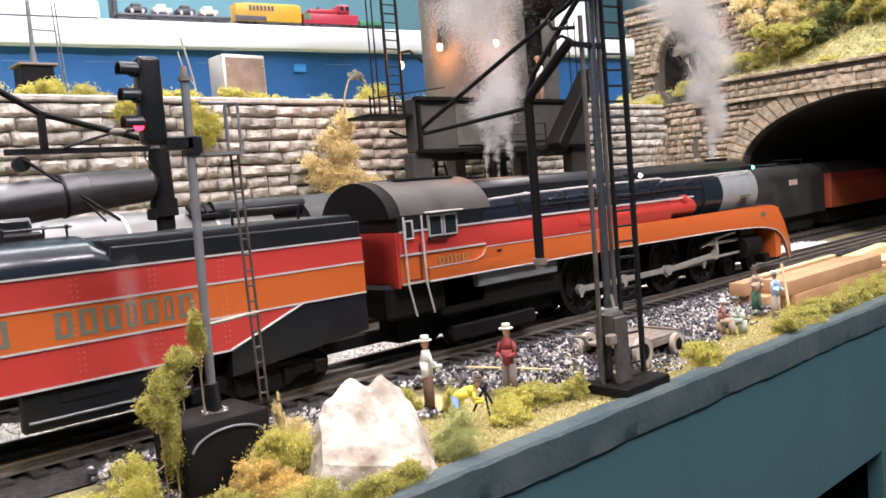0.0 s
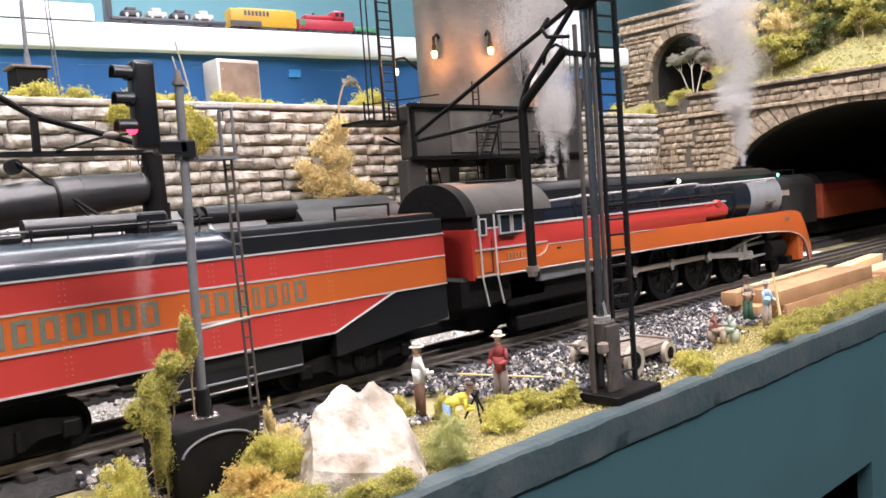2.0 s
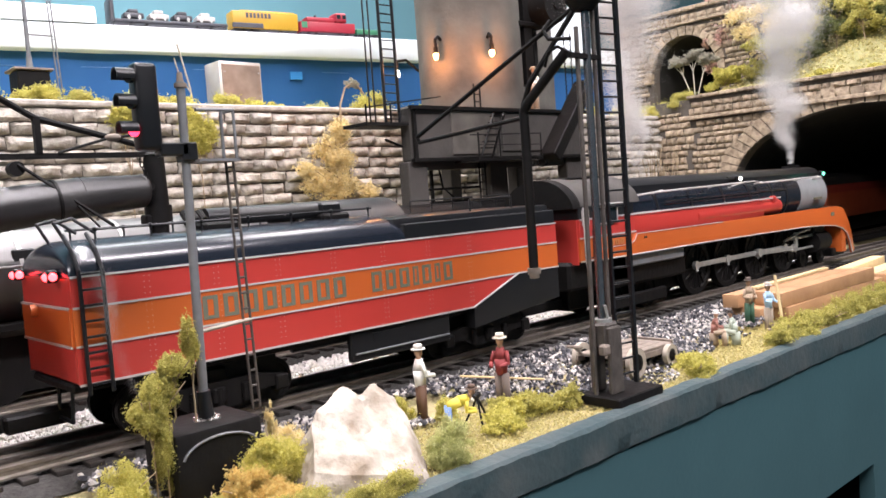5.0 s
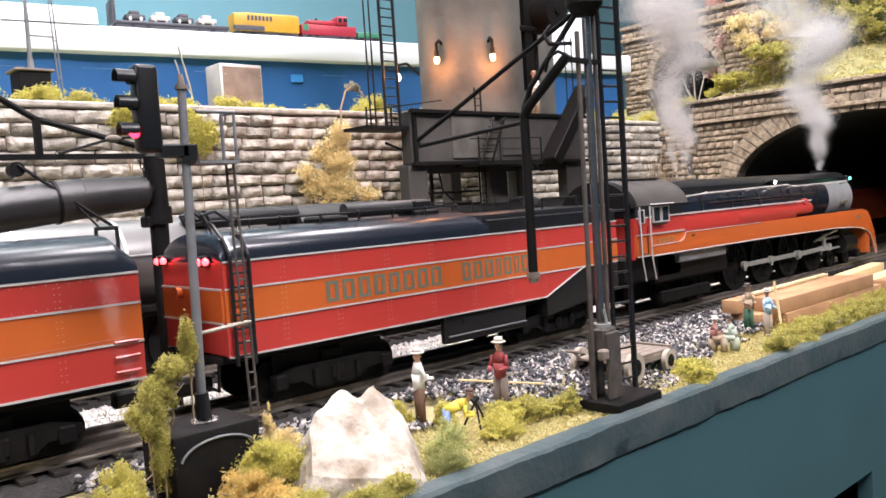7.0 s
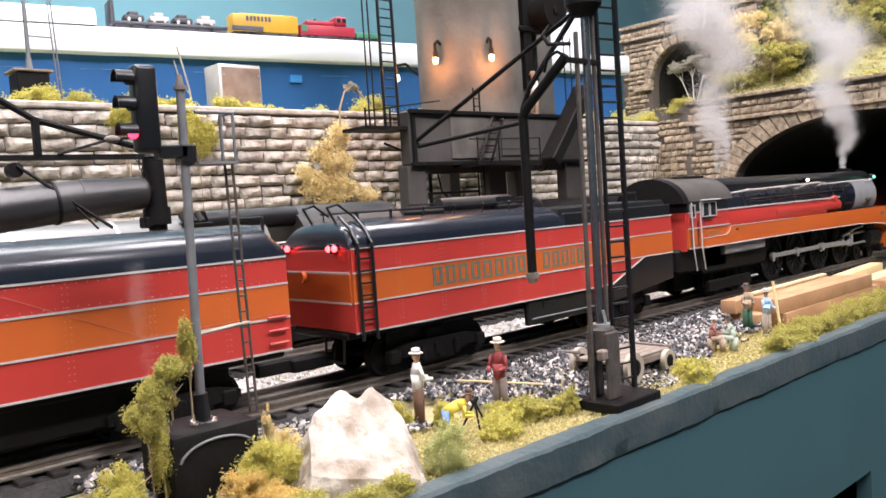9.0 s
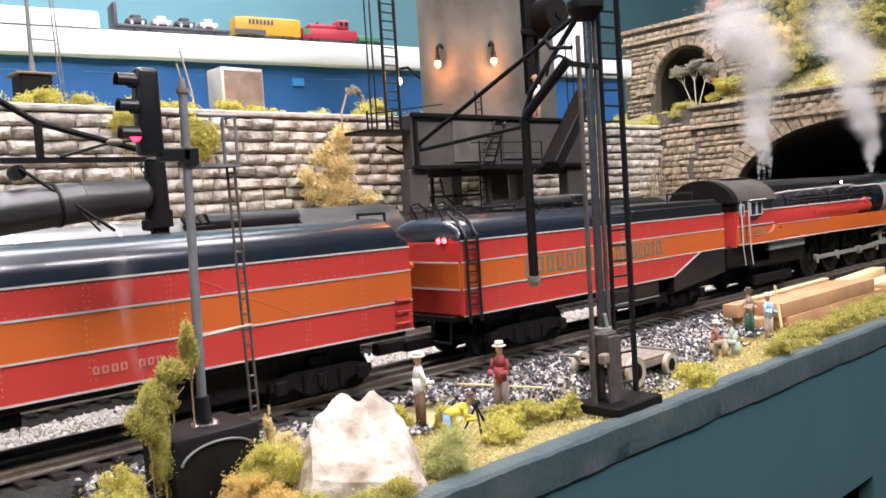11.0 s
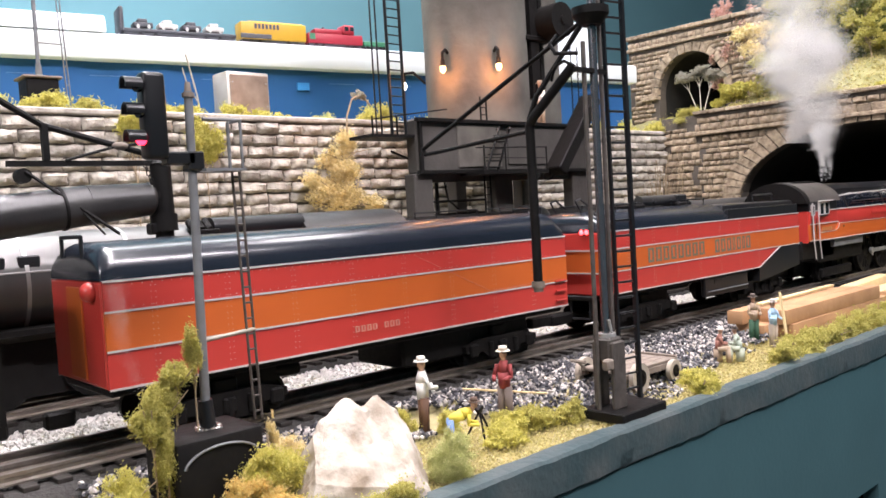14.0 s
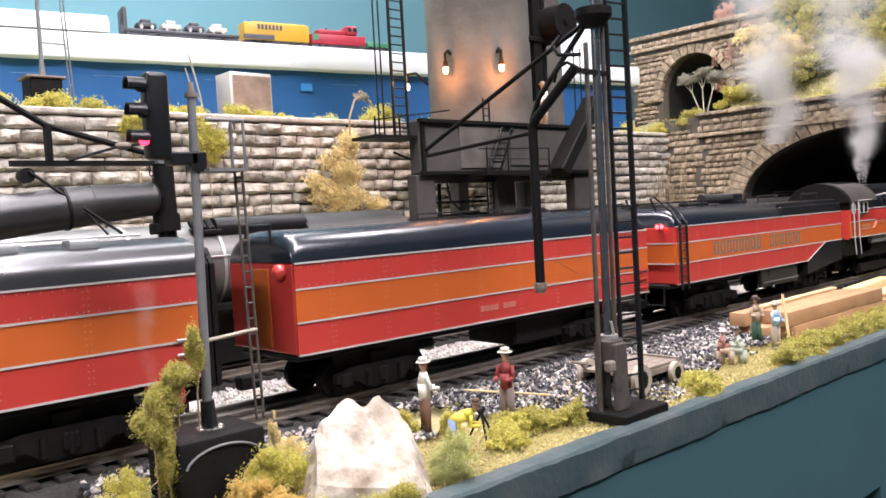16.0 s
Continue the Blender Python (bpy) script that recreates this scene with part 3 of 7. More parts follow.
def tender():
    x0, x1 = -0.050, 0.244
    ob = thing("tender", (0.097, YC, RAIL), "red and orange streamlined tender with black roof", "tender", "moving train")
    part("body", box(B(), (x0 + 0.0008, 0.0010, Z_BOT), (x1 - 0.0008, W - 0.0010, Z_TOP), 0.0008), RED, ob)
    side_strip(ob, x0 + 0.001, x1, Z_OR, Z_TOP, RED, "red_upper_band")
    side_strip(ob, x0 + 0.001, x1, Z_RED, Z_OR, ORANGE, "orange_band", 0.0002)
    bm = B()
    prism(bm, [(x0 + 0.001, Z_BOT), (0.168, Z_BOT), (0.207, Z_RED), (x0 + 0.001, Z_RED)], "y", 0.0, 0.0012)
    prism(bm, [(x0 + 0.001, Z_BOT), (0.168, Z_BOT), (0.207, Z_RED), (x0 + 0.001, Z_RED)], "y", W - 0.0012, W)
    part("red_lower_band", bm, RED, ob)
    bm = B()
    prism(bm, [(0.168, Z_BOT - 0.012), (x1, Z_BOT - 0.004), (x1, Z_RED), (0.2075, Z_RED), (0.1685, Z_BOT)], "y", 0.0003, W - 0.0003)
    part("black_apron", bm, BLACK, ob, "black swept lower front panel")
    lines(ob, x0 + 0.001, x1, (Z_TOP, Z_OR))
    lines(ob, 0.207, x1, (Z_RED,))
    lines(ob, x0 + 0.001, 0.207, (Z_RED,))
    lines(ob, x0 + 0.001, 0.168, (Z_BOT,))
    bm = B()
    tube(bm, (0.168, -0.0002, Z_BOT), (0.207, -0.0002, Z_RED), 0.0006, seg=6)
    part("pinstripe", bm, STRIPE, ob)
    bm = box(B(), (x0 - 0.0002, 0.001, Z_RED), (x0 + 0.001, W - 0.001, Z_OR))
    part("rear_orange_panel", bm, ORANGE, ob)
    for z in (Z_RED, Z_OR):
        part("pinstripe", box(B(), (x0 - 0.0006, 0.001, z - 0.0005), (x0 + 0.0002, W - 0.001, z + 0.0005)), STRIPE, ob)
    part("water_deck", roof_mesh(x0 + 0.001, 0.128, Z_TOP, 0.0945, round_rear=0.010, round_front=0.014), BLUEBLACK, ob, "rounded blue-black tank top")
    bm = box(B(), (0.118, 0.004, Z_TOP), (x1 - 0.001, W - 0.004, 0.0925), 0.002, 2)
    box(bm, (0.121, 0.0005, Z_TOP), (x1, 0.004, 0.0890), 0.0006)
    box(bm, (0.121, W - 0.004, Z_TOP), (x1, W - 0.0005, 0.0890), 0.0006)
    part("oil_bunker", bm, BLACK, ob, "black oil bunker with a low coaming")
    for y in (0.016, W - 0.016):
        bm = B()
        tube(bm, (x0 + 0.016, y, 0.0985), (0.112, y, 0.0985), 0.0006, seg=6)
        for x in np.linspace(x0 + 0.018, 0.11, 7):
            tube(bm, (x, y, 0.093), (x, y, 0.0985), 0.0005, seg=6)
            bmesh.ops.create_uvsphere(bm, u_segments=6, v_segments=5, radius=0.0011, matrix=Matrix.Translation((x, y, 0.0985)))
        part("handrail", bm, BLACK, ob)
    for y in (0.020, W - 0.020):
        bm = B()
        bent(bm, [(x0 + 0.008, y, 0.093), (x0 + 0.004, y + 0.002, 0.102), (x0 + 0.012, y + 0.004, 0.1035), (x0 + 0.020, y + 0.002, 0.097)], 0.0007)
        part("grab_iron", bm, BLACK, ob)
    for x in (0.085, 0.02):
        part("hatch", box(B(), (x, 0.022, 0.0935), (x + 0.018, 0.040, 0.0975), 0.0012), MATT, ob)
    bm = B()
    tube(bm, (0.04, 0.03, 0.0995), (0.10, 0.03, 0.0995), 0.004, seg=12)
    part("roof_tank", bm, SOOT, ob)
    part("coal_hatch", box(B(), (0.086, 0.024, 0.0935), (0.099, 0.036, 0.103), 0.001), BLACK, ob)
    bm = B()
    bent(bm, [(0.18, 0.01, 0.0925), (0.18, 0.01, 0.099), (0.215, 0.01, 0.099), (0.215, 0.01, 0.0925)], 0.0007)
    part("grab_iron", bm, BLACK, ob)
    # rear ladder wraps over the roof corner
    bm = B()
    for x in (x0 + 0.004, x0 + 0.013):
        bent(bm, [(x, -0.002, Z_BOT - 0.004), (x, -0.002, 0.083), (x, 0.004, 0.091), (x, 0.012, 0.097)], 0.0009)
    for z in np.arange(Z_BOT, 0.083, 0.0062):
        tube(bm, (x0 + 0.004, -0.002, z), (x0 + 0.013, -0.002, z), 0.0006, seg=5)
    part("ladder", bm, BLACK, ob)
    for y in (0.012, W - 0.006):
        marker(ob, x0 - 0.002, y, Z_TOP + 0.0005, REDGLOW)
    bm = B()
    tube(bm, (x0 - 0.003, YC + 0.010, 0.066), (x0, YC + 0.010, 0.066), 0.0028, seg=14)
    part("backup_lamp", bm, ORANGE, ob, "rear lamp in an orange bezel")
    rivets(ob, [x0 + 0.03 + 0.031 * i + d for i in range(7) for d in (0, 0.0022)], np.arange(Z_BOT + 0.004, Z_TOP - 0.002, 0.0024))
    letters(ob, 0.0045, 0.0560, 0.0662, [0.0072] * 8 + [-0.0110] + [0.0066] * 3 + [0.004] + [0.0064] + [0.004] + [0.0066], 0.0026, LETTER)
    # underframe
    part("frame", box(B(), (x0, 0.006, Z_BOT - 0.004), (x1, W - 0.006, Z_BOT - 0.0002), 0.001), MATT, ob)
    for y, o in ((0.0035, -1), (W - 0.0035, 1)):
        bm = box(B(), (x0 + 0.132, y - 0.002, Z_BOT - 0.016), (0.150, y + 0.002, Z_BOT - 0.001), 0.0008)
        sill = part("side_sill", bm, BLACK, ob)
        part("step_plate", box(B(), (0.096, y + o * 0.0018, Z_BOT - 0.0065), (0.118, y + o * 0.0025, Z_BOT - 0.0030)), BLACK, sill)
        part("sill_pipe", tube(B(), (0.084, y + o * 0.003, Z_BOT - 0.012), (0.148, y + o * 0.003, Z_BOT - 0.012), 0.0006, seg=6), MASTGREY, sill, "thin grey pipe along the sill")
    bogie(ob, 0.012, 0.036, (-0.020, 0.012, 0.044))
    bogie(ob, 0.185, 0.036, (0.153, 0.185, 0.217))
    part("coupler", box(B(), (x0 - 0.02, YC - 0.004, 0.019), (x0 + 0.006, YC + 0.004, 0.026), 0.001), MATT, ob)
    bm = B()
    bent(bm, [(x0 + 0.002, 0.012, 0.038), (x0 + 0.001, 0.012, 0.022), (x0 + 0.001, 0.028, 0.022), (x0 + 0.002, 0.028, 0.038)], 0.0008)
    part("footstep", bm, BLACK, ob)
    return ob


def coach(x0, x1, name, label, shiny=False):
    ob = thing(name, ((x0 + x1) / 2, YC, RAIL), label, "rail car", "moving train")
    part("body", box(B(), (x0, 0.0010, Z_BOT - 0.001), (x1, W - 0.0010, Z_TOP), 0.0008), RED, ob)
    side_strip(ob, x0 + 0.0005, x1 - 0.0005, Z_OR - 0.0002, Z_TOP, RED, "red_upper_band")
    side_strip(ob, x0 + 0.0005, x1 - 0.0005, Z_RED - 0.0008, Z_OR - 0.0002, ORANGE, "orange_band", 0.0002)
    side_strip(ob, x0 + 0.0005, x1 - 0.0005, Z_BOT - 0.001, Z_RED - 0.0008, RED, "red_lower_band")
    lines(ob, x0 + 0.0005, x1 - 0.0005, (Z_TOP, Z_OR - 0.0002, Z_RED - 0.0008, Z_BOT - 0.001))
    part("roof", roof_mesh(x0, x1, Z_TOP + 0.0005, 0.0965, round_rear=0.0 if shiny else 0.008, round_front=0.0 if shiny else 0.008), ROOFGLOSS if shiny else BLUEBLACK, ob, "rounded semi-gloss dark roof")
    for xe in (x0 + 0.0002, x1 - 0.0002):
        part("end_door", box(B(), (xe - 0.0009, YC - 0.009, Z_BOT + 0.001), (xe + 0.0009, YC + 0.009, 0.078), 0.0004), ORANGE, ob)
        bm = B()
        for k in range(3):
            s = 1 if xe > (x0 + x1) / 2 else -1
            xx = xe + s * (0.003 + k * 0.0032)
            prism(bm, [(YC - 0.024, 0.030), (YC - 0.024, 0.084), (YC - 0.018, 0.091), (YC + 0.018, 0.091), (YC + 0.024, 0.084), (YC + 0.024, 0.030)], "x", xx - 0.0012, xx + 0.0012)
            box(bm, (xx - 0.0034, YC - 0.021, 0.032), (xx, YC + 0.021, 0.088))
        if shiny:
            part("diaphragm", bm, MATT, ob, "black folded end bellows")
        else:
            bm.free()
            bm = B()
            bent(bm, [(xe, YC - 0.012, 0.09), (xe, YC - 0.012, 0.099), (xe, YC + 0.012, 0.099), (xe, YC + 0.012, 0.09)], 0.0009)
            part("end_rail", bm, BLACK, ob)
    rivets(ob, [x0 + 0.02 + 0.0335 * i + d for i in range(int((x1 - x0) / 0.0345)) for d in (0, 0.002)], np.arange(Z_BOT + 0.003, Z_TOP - 0.002, 0.0026))
    rivets(ob, np.arange(x0 + 0.004, x1 - 0.004, 0.0042), (Z_TOP - 0.0016, Z_OR + 0.0014))
    part("frame", box(B(), (x0 + 0.002, 0.004, Z_BOT - 0.005), (x1 - 0.002, W - 0.004, Z_BOT - 0.0012), 0.001), MATT, ob)
    bm = B()
    m = (x0 + x1) / 2
    part("battery_box", box(B(), (m + 0.015, 0.010, Z_BOT - 0.021), (m + 0.066, W - 0.010, Z_BOT - 0.004), 0.0015), MATT, ob)
    tube(bm, (m - 0.075, 0.020, Z_BOT - 0.010), (m - 0.045, 0.020, Z_BOT - 0.010), 0.0035, seg=12)
    part("air_cylinder", bm, MATT, ob)
    inset = 0.055
    for xc in (x0 + inset, x1 - inset):
        bogie(ob, xc, 0.030, (xc - 0.024, xc, xc + 0.024), 0.0095)
    for s, xe in ((-1, x0), (1, x1)):
        part("coupler", box(B(), (xe - 0.004, YC - 0.003, 0.02), (xe + s * 0.016, YC + 0.003, 0.027), 0.001), MATT, ob)
    # hand irons by the car ends
    for xe, s in ((x1, -1),):
        for z in (Z_BOT + 0.003, Z_BOT + 0.009, Z_RED):
            bm = B()
            tube(bm, (xe + s * 0.003, -0.0014, z), (xe + s * 0.013, -0.0014, z), 0.0007, seg=6)
            part("grab_iron", bm, RED if not shiny else STRIPE, ob)
    return ob


def baggage():
    x0, x1 = -0.374, -0.086
    ob = coach(x0, x1, "baggage_car", "red and orange baggage car with dark rounded roof")
    letters(ob, -0.2525, 0.0432, 0.0462, [0.0026] * 4 + [-0.0026] + [0.0026] * 3, 0.0011, FADEDTEXT)
    bm = B()
    tube(bm, (-0.2116, -0.0004, 0.0785), (-0.1556, -0.0004, 0.0535), 0.00010, seg=5)
    tube(bm, (-0.1556, -0.0004, 0.0535), (-0.0930, -0.0004, 0.0548), 0.00008, seg=5)
    part("scratch", bm, FADEDTEXT, ob, "long thin diagonal scratch in the paint")
    bm = B()
    bmesh.ops.create_uvsphere(bm, u_segments=12, v_segments=8, radius=0.0042, matrix=Matrix.Translation((x0 - 0.001, 0.010, 0.0765)))
    part("marker_lamp", bm, RED, ob, "round red end lamp")
    return ob


def rear_coach():
    ob = coach(-0.757, -0.420, "passenger_coach", "red and orange coach with a shiny roof and bellows", True)
    for x in (-0.47, -0.50, -0.56, -0.60, -0.66):
        part("roof_vent", box(B(), (x, 0.008, 0.0935), (x + 0.012, 0.018, 0.098), 0.0012, 2), SILVER, ob, "small shiny roof vent")
    bm = B()
    tube(bm, (-0.74, 0.012, 0.0985), (-0.44, 0.012, 0.0985), 0.0006, seg=6)
    part("roof_pipe", bm, STRIPE, ob)
    part("step_well", box(B(), (-0.446, 0.0, 0.026), (-0.430, 0.004, 0.0375), 0.0008), RED, ob, "red entrance step panel")
    letters(ob, -0.535, 0.0405, 0.0425, [0.002] * 5, 0.0008, DULLWHITE)
    return ob


def locomotive():
    ob = thing("steam_locomotive", (0.48, YC, RAIL), "streamlined steam locomotive in red, orange, black and silver", "locomotive", "moving train")
    # boiler and casing
    bc, br = 0.0800, 0.0235
    bm = B()
    bmesh.ops.create_cone(bm, segments=36, radius1=br, radius2=br, depth=0.30, cap_ends=True, matrix=Matrix.Translation((0.475, YC, bc)) @ Matrix.Rotation(math.pi / 2, 4, "Y"))
    part("boiler", bm, BLUEBLACK, ob, "blue-black boiler jacket")
    for x in (0.372, 0.42, 0.47, 0.515, 0.556, 0.585):
        bm = B()
        bmesh.ops.create_cone(bm, segments=36, radius1=br + 0.0006, radius2=br + 0.0006, depth=0.0028, cap_ends=True, matrix=Matrix.Translation((x, YC, bc)) @ Matrix.Rotation(math.pi / 2, 4, "Y"))
        part("boiler_band", bm, BLACK, ob)
    bm = B()
    prism(bm, [(YC - 0.0185, 0.0915), (YC - 0.0185, 0.1000), (YC - 0.0150, 0.1040), (YC - 0.009, 0.1060), (YC + 0.009, 0.1060), (YC + 0.0150, 0.1040), (YC + 0.0185, 0.1000), (YC + 0.0185, 0.0915)], "x", 0.338, 0.668, 0.0012)
    part("skyline_casing", bm, BLACK, ob, "long black casing along the boiler top")
    bm = B()
    for x in (0.655, 0.640):
        tube(bm, (x, YC, 0.105), (x, YC, 0.1085), 0.0055, seg=14)
    part("chimney", bm, MATT, ob)
    part("turret_box", box(B(), (0.487, 0.0125, 0.0965), (0.508, 0.0150, 0.1020), 0.0006), BLACK, ob)
    bm = B()
    bmesh.ops.create_cone(bm, segments=36, radius1=br + 0.0004, radius2=br + 0.0004, depth=0.058, cap_ends=True, matrix=Matrix.Translation((0.643, YC, bc)) @ Matrix.Rotation(math.pi / 2, 4, "Y"))
    part("smokebox", bm, SILVER, ob, "silver-grey smokebox")
    bm = B()
    ring_lathe(bm, [(0.0225, 0.0), (0.021, 0.004), (0.016, 0.0085), (0.010, 0.011), (0.003, 0.012)], 32, "x")
    bmesh.ops.translate(bm, verts=bm.verts, vec=(0.672, YC, bc))
    part("smokebox_front", bm, SILVER, ob)
    bm = B()
    tube(bm, (0.682, YC, bc + 0.006), (0.690, YC, bc + 0.006), 0.0055, seg=18)
    part("headlight", bm, STRIPE, ob)
    part("number_plate", box(B(), (0.640, 0.0050, 0.0745), (0.655, 0.0072, 0.0765)), LETTER, ob, "small dark plate with plain bars")
    # handrail with posts, and front marker
    bm = B()
    bent(bm, [(0.322, 0.0040, 0.0925), (0.375, 0.0040, 0.0945), (0.520, 0.0058, 0.0965), (0.530, 0.0058, 0.0945), (0.575, 0.0060, 0.0950), (0.662, 0.0085, 0.0960)], 0.00075)
    for x in np.linspace(0.335, 0.65, 9):
        tube(bm, (x, 0.0045, 0.0955), (x, 0.013, 0.0935), 0.0006, seg=5)
    part("handrail", bm, STRIPE, ob, "bright handrail along the boiler")
    marker(ob, 0.664, 0.009, 0.0985, GREENGLOW)
    marker(ob, 0.502, 0.0115, 0.0995, WHITEGLOW)
    bm = B()
    tube(bm, (0.38, 0.0062, 0.0870), (0.585, 0.0078, 0.0870), 0.0006, seg=6)
    tube(bm, (0.38, 0.0075, 0.0845), (0.53, 0.0075, 0.0845), 0.0004, seg=6)
    for x in (0.44, 0.53):
        tube(bm, (x, 0.0078, 0.082), (x, 0.010, 0.093), 0.0008, seg=6)
    part("boiler_pipes", bm, BLACK, ob)
    bm = B()
    for k in range(3):
        box(bm, (0.40 + k * 0.016, 0.0078, 0.0835), (0.413 + k * 0.016, 0.0095, 0.0905), 0.0008)
    part("washout_covers", bm, BLUEBLACK, ob)
    # red running-board panel and tank
    bm = box(B(), (0.331, 0.0025, 0.0650), (0.530, 0.0085, 0.0800), 0.002, 2)
    part("red_side_panel", bm, RED, ob)
    bm = B()
    tube(bm, (0.42, 0.0085, 0.0730), (0.562, 0.0085, 0.0730), 0.0068, seg=20)
    bmesh.ops.create_uvsphere(bm, u_segments=16, v_segments=8, radius=0.0067, matrix=Matrix.Translation((0.562, 0.0085, 0.0730)) @ Matrix.Diagonal((0.6, 1, 1, 1)))
    box(bm, (0.545, 0.0005, 0.0765), (0.5495, 0.006, 0.0825), 0.001)
    part("air_tank", bm, RED, ob, "red air reservoir")
    bm = box(B(), (0.331, 0.0018, 0.0800), (0.56, 0.0032, 0.0812))
    part("pinstripe", bm, STRIPE, ob)
    # orange skirt sweeping down to the pilot
    top = [(0.3305, 0.0668), (0.45, 0.0664), (0.672, 0.0660), (0.684, 0.0645), (0.694, 0.058), (0.702, 0.047), (0.708, 0.034), (0.712, 0.019)]
    low = [(0.706, 0.017), (0.701, 0.029), (0.694, 0.038), (0.684, 0.0435), (0.668, 0.0470), (0.645, 0.0490), (0.600, 0.0508), (0.45, 0.0524), (0.286, 0.0528)]
    outline = [(0.286, 0.0600), (0.322, 0.0604), (0.3275, 0.0625)] + top + low
    for y0, y1 in ((-0.0012, 0.0008), (W - 0.0008, W + 0.0012)):
        bm = B()
        prism(bm, outline, "y", y0, y1, 0.0004)
        part("skirt", bm, ORANGE, ob, "deep orange side skirt swept down to the pilot")
    bm = B()
    for a, b in zip(low, low[1:]):
        tube(bm, (a[0], -0.0015, a[1]), (b[0], -0.0015, b[1]), 0.0006, seg=6)
    part("pinstripe", bm, STRIPE, ob)
    bm = B()
    for a, b in zip(outline[:5], outline[1:5]):
        tube(bm, (a[0], -0.0014, a[1]), (b[0], -0.0014, b[1]), 0.0003, seg=6)
    part("skirt_edge", bm, STRIPE, ob)
    bm = B()
    prism(bm, [(0.0, 0.020), (W, 0.020), (W, 0.062), (W * 0.75, 0.0655), (W * 0.25, 0.0655), (0.0, 0.062)], "x", 0.684, 0.694)
    part("pilot", bm, ORANGE, ob)
    part("builder_plate", box(B(), (0.658, -0.0016, 0.0572), (0.6655, -0.0010, 0.0605)), LETTER, ob, "small dark plate with plain bars")
    part("skirt_slot", box(B(), (0.339, -0.0016, 0.0628), (0.3425, -0.0010, 0.0642)), BLACK, ob)
    part("deck", box(B(), (0.335, 0.001, 0.0635), (0.690, W - 0.001, 0.0655)), MATT, ob)
    # cab
    x0, x1 = 0.2685, 0.331
    part("cab_side", box(B(), (x0, 0.0005, Z_RED - 0.0004), (x1, W - 0.0005, Z_OR), 0.0005), ORANGE, ob)
    part("cab_red_band", box(B(), (x0, 0.0003, Z_OR), (x1, W - 0.0003, Z_TOP), 0.0004), RED, ob)
    part("cab_upper", box(B(), (x0, 0.0005, Z_TOP), (x1, W - 0.0005, 0.0900), 0.0006), BLACK, ob)
    bm = B()
    for z in (Z_TOP, Z_OR, Z_RED):
        box(bm, (x0, -0.0005, z - 0.0005), (x1 if z != Z_RED else 0.287, 0.0005, z + 0.0005))
    part("pinstripe", bm, STRIPE, ob)
    # Grey front and black overhang carry the roof's highlight and shade as colour.
    part("cab_roof", roof_mesh(0.2705, 0.3375, 0.0890, 0.1085, e=0.95, inset=0.0), CABROOF, ob, "rounded cab roof, paler grey for the lamp highlight on it")
    part("roof_overhang", roof_mesh(0.2630, 0.2704, 0.0880, 0.1082, e=0.95, inset=0.0003), MATT, ob, "rear roof overhang, black for the shaded arch of the cab")
    part("cab_rear_wall", box(B(), (x0 - 0.0012, 0.002, Z_RED - 0.002), (x0 + 0.0002, W - 0.002, Z_TOP)), RED, ob)
    part("roof_hatch", box(B(), (0.285, 0.020, 0.1075), (0.330, 0.042, 0.1090), 0.0008), MATT, ob)
    for a, b, c, d in ((0.2715, 0.2775, 0.0765, 0.0865), (0.2885, 0.2985, 0.0765, 0.0880), (0.2995, 0.3095, 0.0765, 0.0880)):
        bm = B()
        box(bm, (a, -0.0012, c), (b, 0.0004, c + 0.0008))
        box(bm, (a, -0.0012, d - 0.0008), (b, 0.0004, d))
        box(bm, (a, -0.0012, c + 0.0008), (a + 0.0008, 0.0004, d - 0.0008))
        box(bm, (b - 0.0008, -0.0012, c + 0.0008), (b, 0.0004, d - 0.0008))
        w = part("window_frame", bm, STRIPE, ob, "bright cab window frame")
        part("pane", box(B(), (a + 0.0008, -0.0006, c + 0.0008), (b - 0.0008, 0.0004, d - 0.0008)), GLASS, w)
    part("window_visor", box(B(), (0.287, -0.0045, 0.0890), (0.3115, 0.0004, 0.0900), 0.0003), STRIPE, ob)
    part("sill_rest", box(B(), (0.288, -0.0022, 0.0750), (0.303, 0.0004, 0.0762), 0.0003), BLACK, ob)
    bm = B()
    for a, b in (((0.2725, 0.055), (0.2725, 0.074)), ((0.2815, 0.055), (0.2815, 0.074)), ((0.2725, 0.055), (0.2815, 0.055))):
        tube(bm, (a[0], -0.0002, a[1]), (b[0], -0.0002, b[1]), 0.0003, seg=5)
    part("cab_door", bm, BLACK, ob, "outline of the cab door")
    for x in (0.2705, 0.2830):
        bm = B()
        bent(bm, [(x, -0.0018, 0.0885), (x, -0.0024, 0.052), (x + 0.004, -0.0020, 0.036)], 0.00055)
        part("grab_iron", bm, STRIPE, ob, "tall bright cab hand iron")
    letters(ob, 0.2945, 0.0612, 0.0648, [0.0040] * 4, 0.0018, mat("weathered_number", (0.45, 0.2, 0.07), 0.5))
    # running gear
    part("frame", box(B(), (0.28, 0.022, 0.018), (0.69, W - 0.022, 0.060), 0.001), MATT, ob)
    part("firebox_side", box(B(), (0.30, 0.006, 0.030), (0.405, W - 0.006, 0.054), 0.002), MATT, ob)
    part("ash_pan", box(B(), (0.325, 0.0015, 0.0440), (0.395, 0.008, 0.0525), 0.0008), MASTGREY, ob, "grey ash pan side")
    for x in (0.4332, 0.4828, 0.5351, 0.588):
        wheelset(ob, x, 0.0218, "driving_wheel", 14)
    wheelset(ob, 0.322, 0.0120)
    wheelset(ob, 0.362, 0.0140)
    wheelset(ob, 0.631, 0.0095)
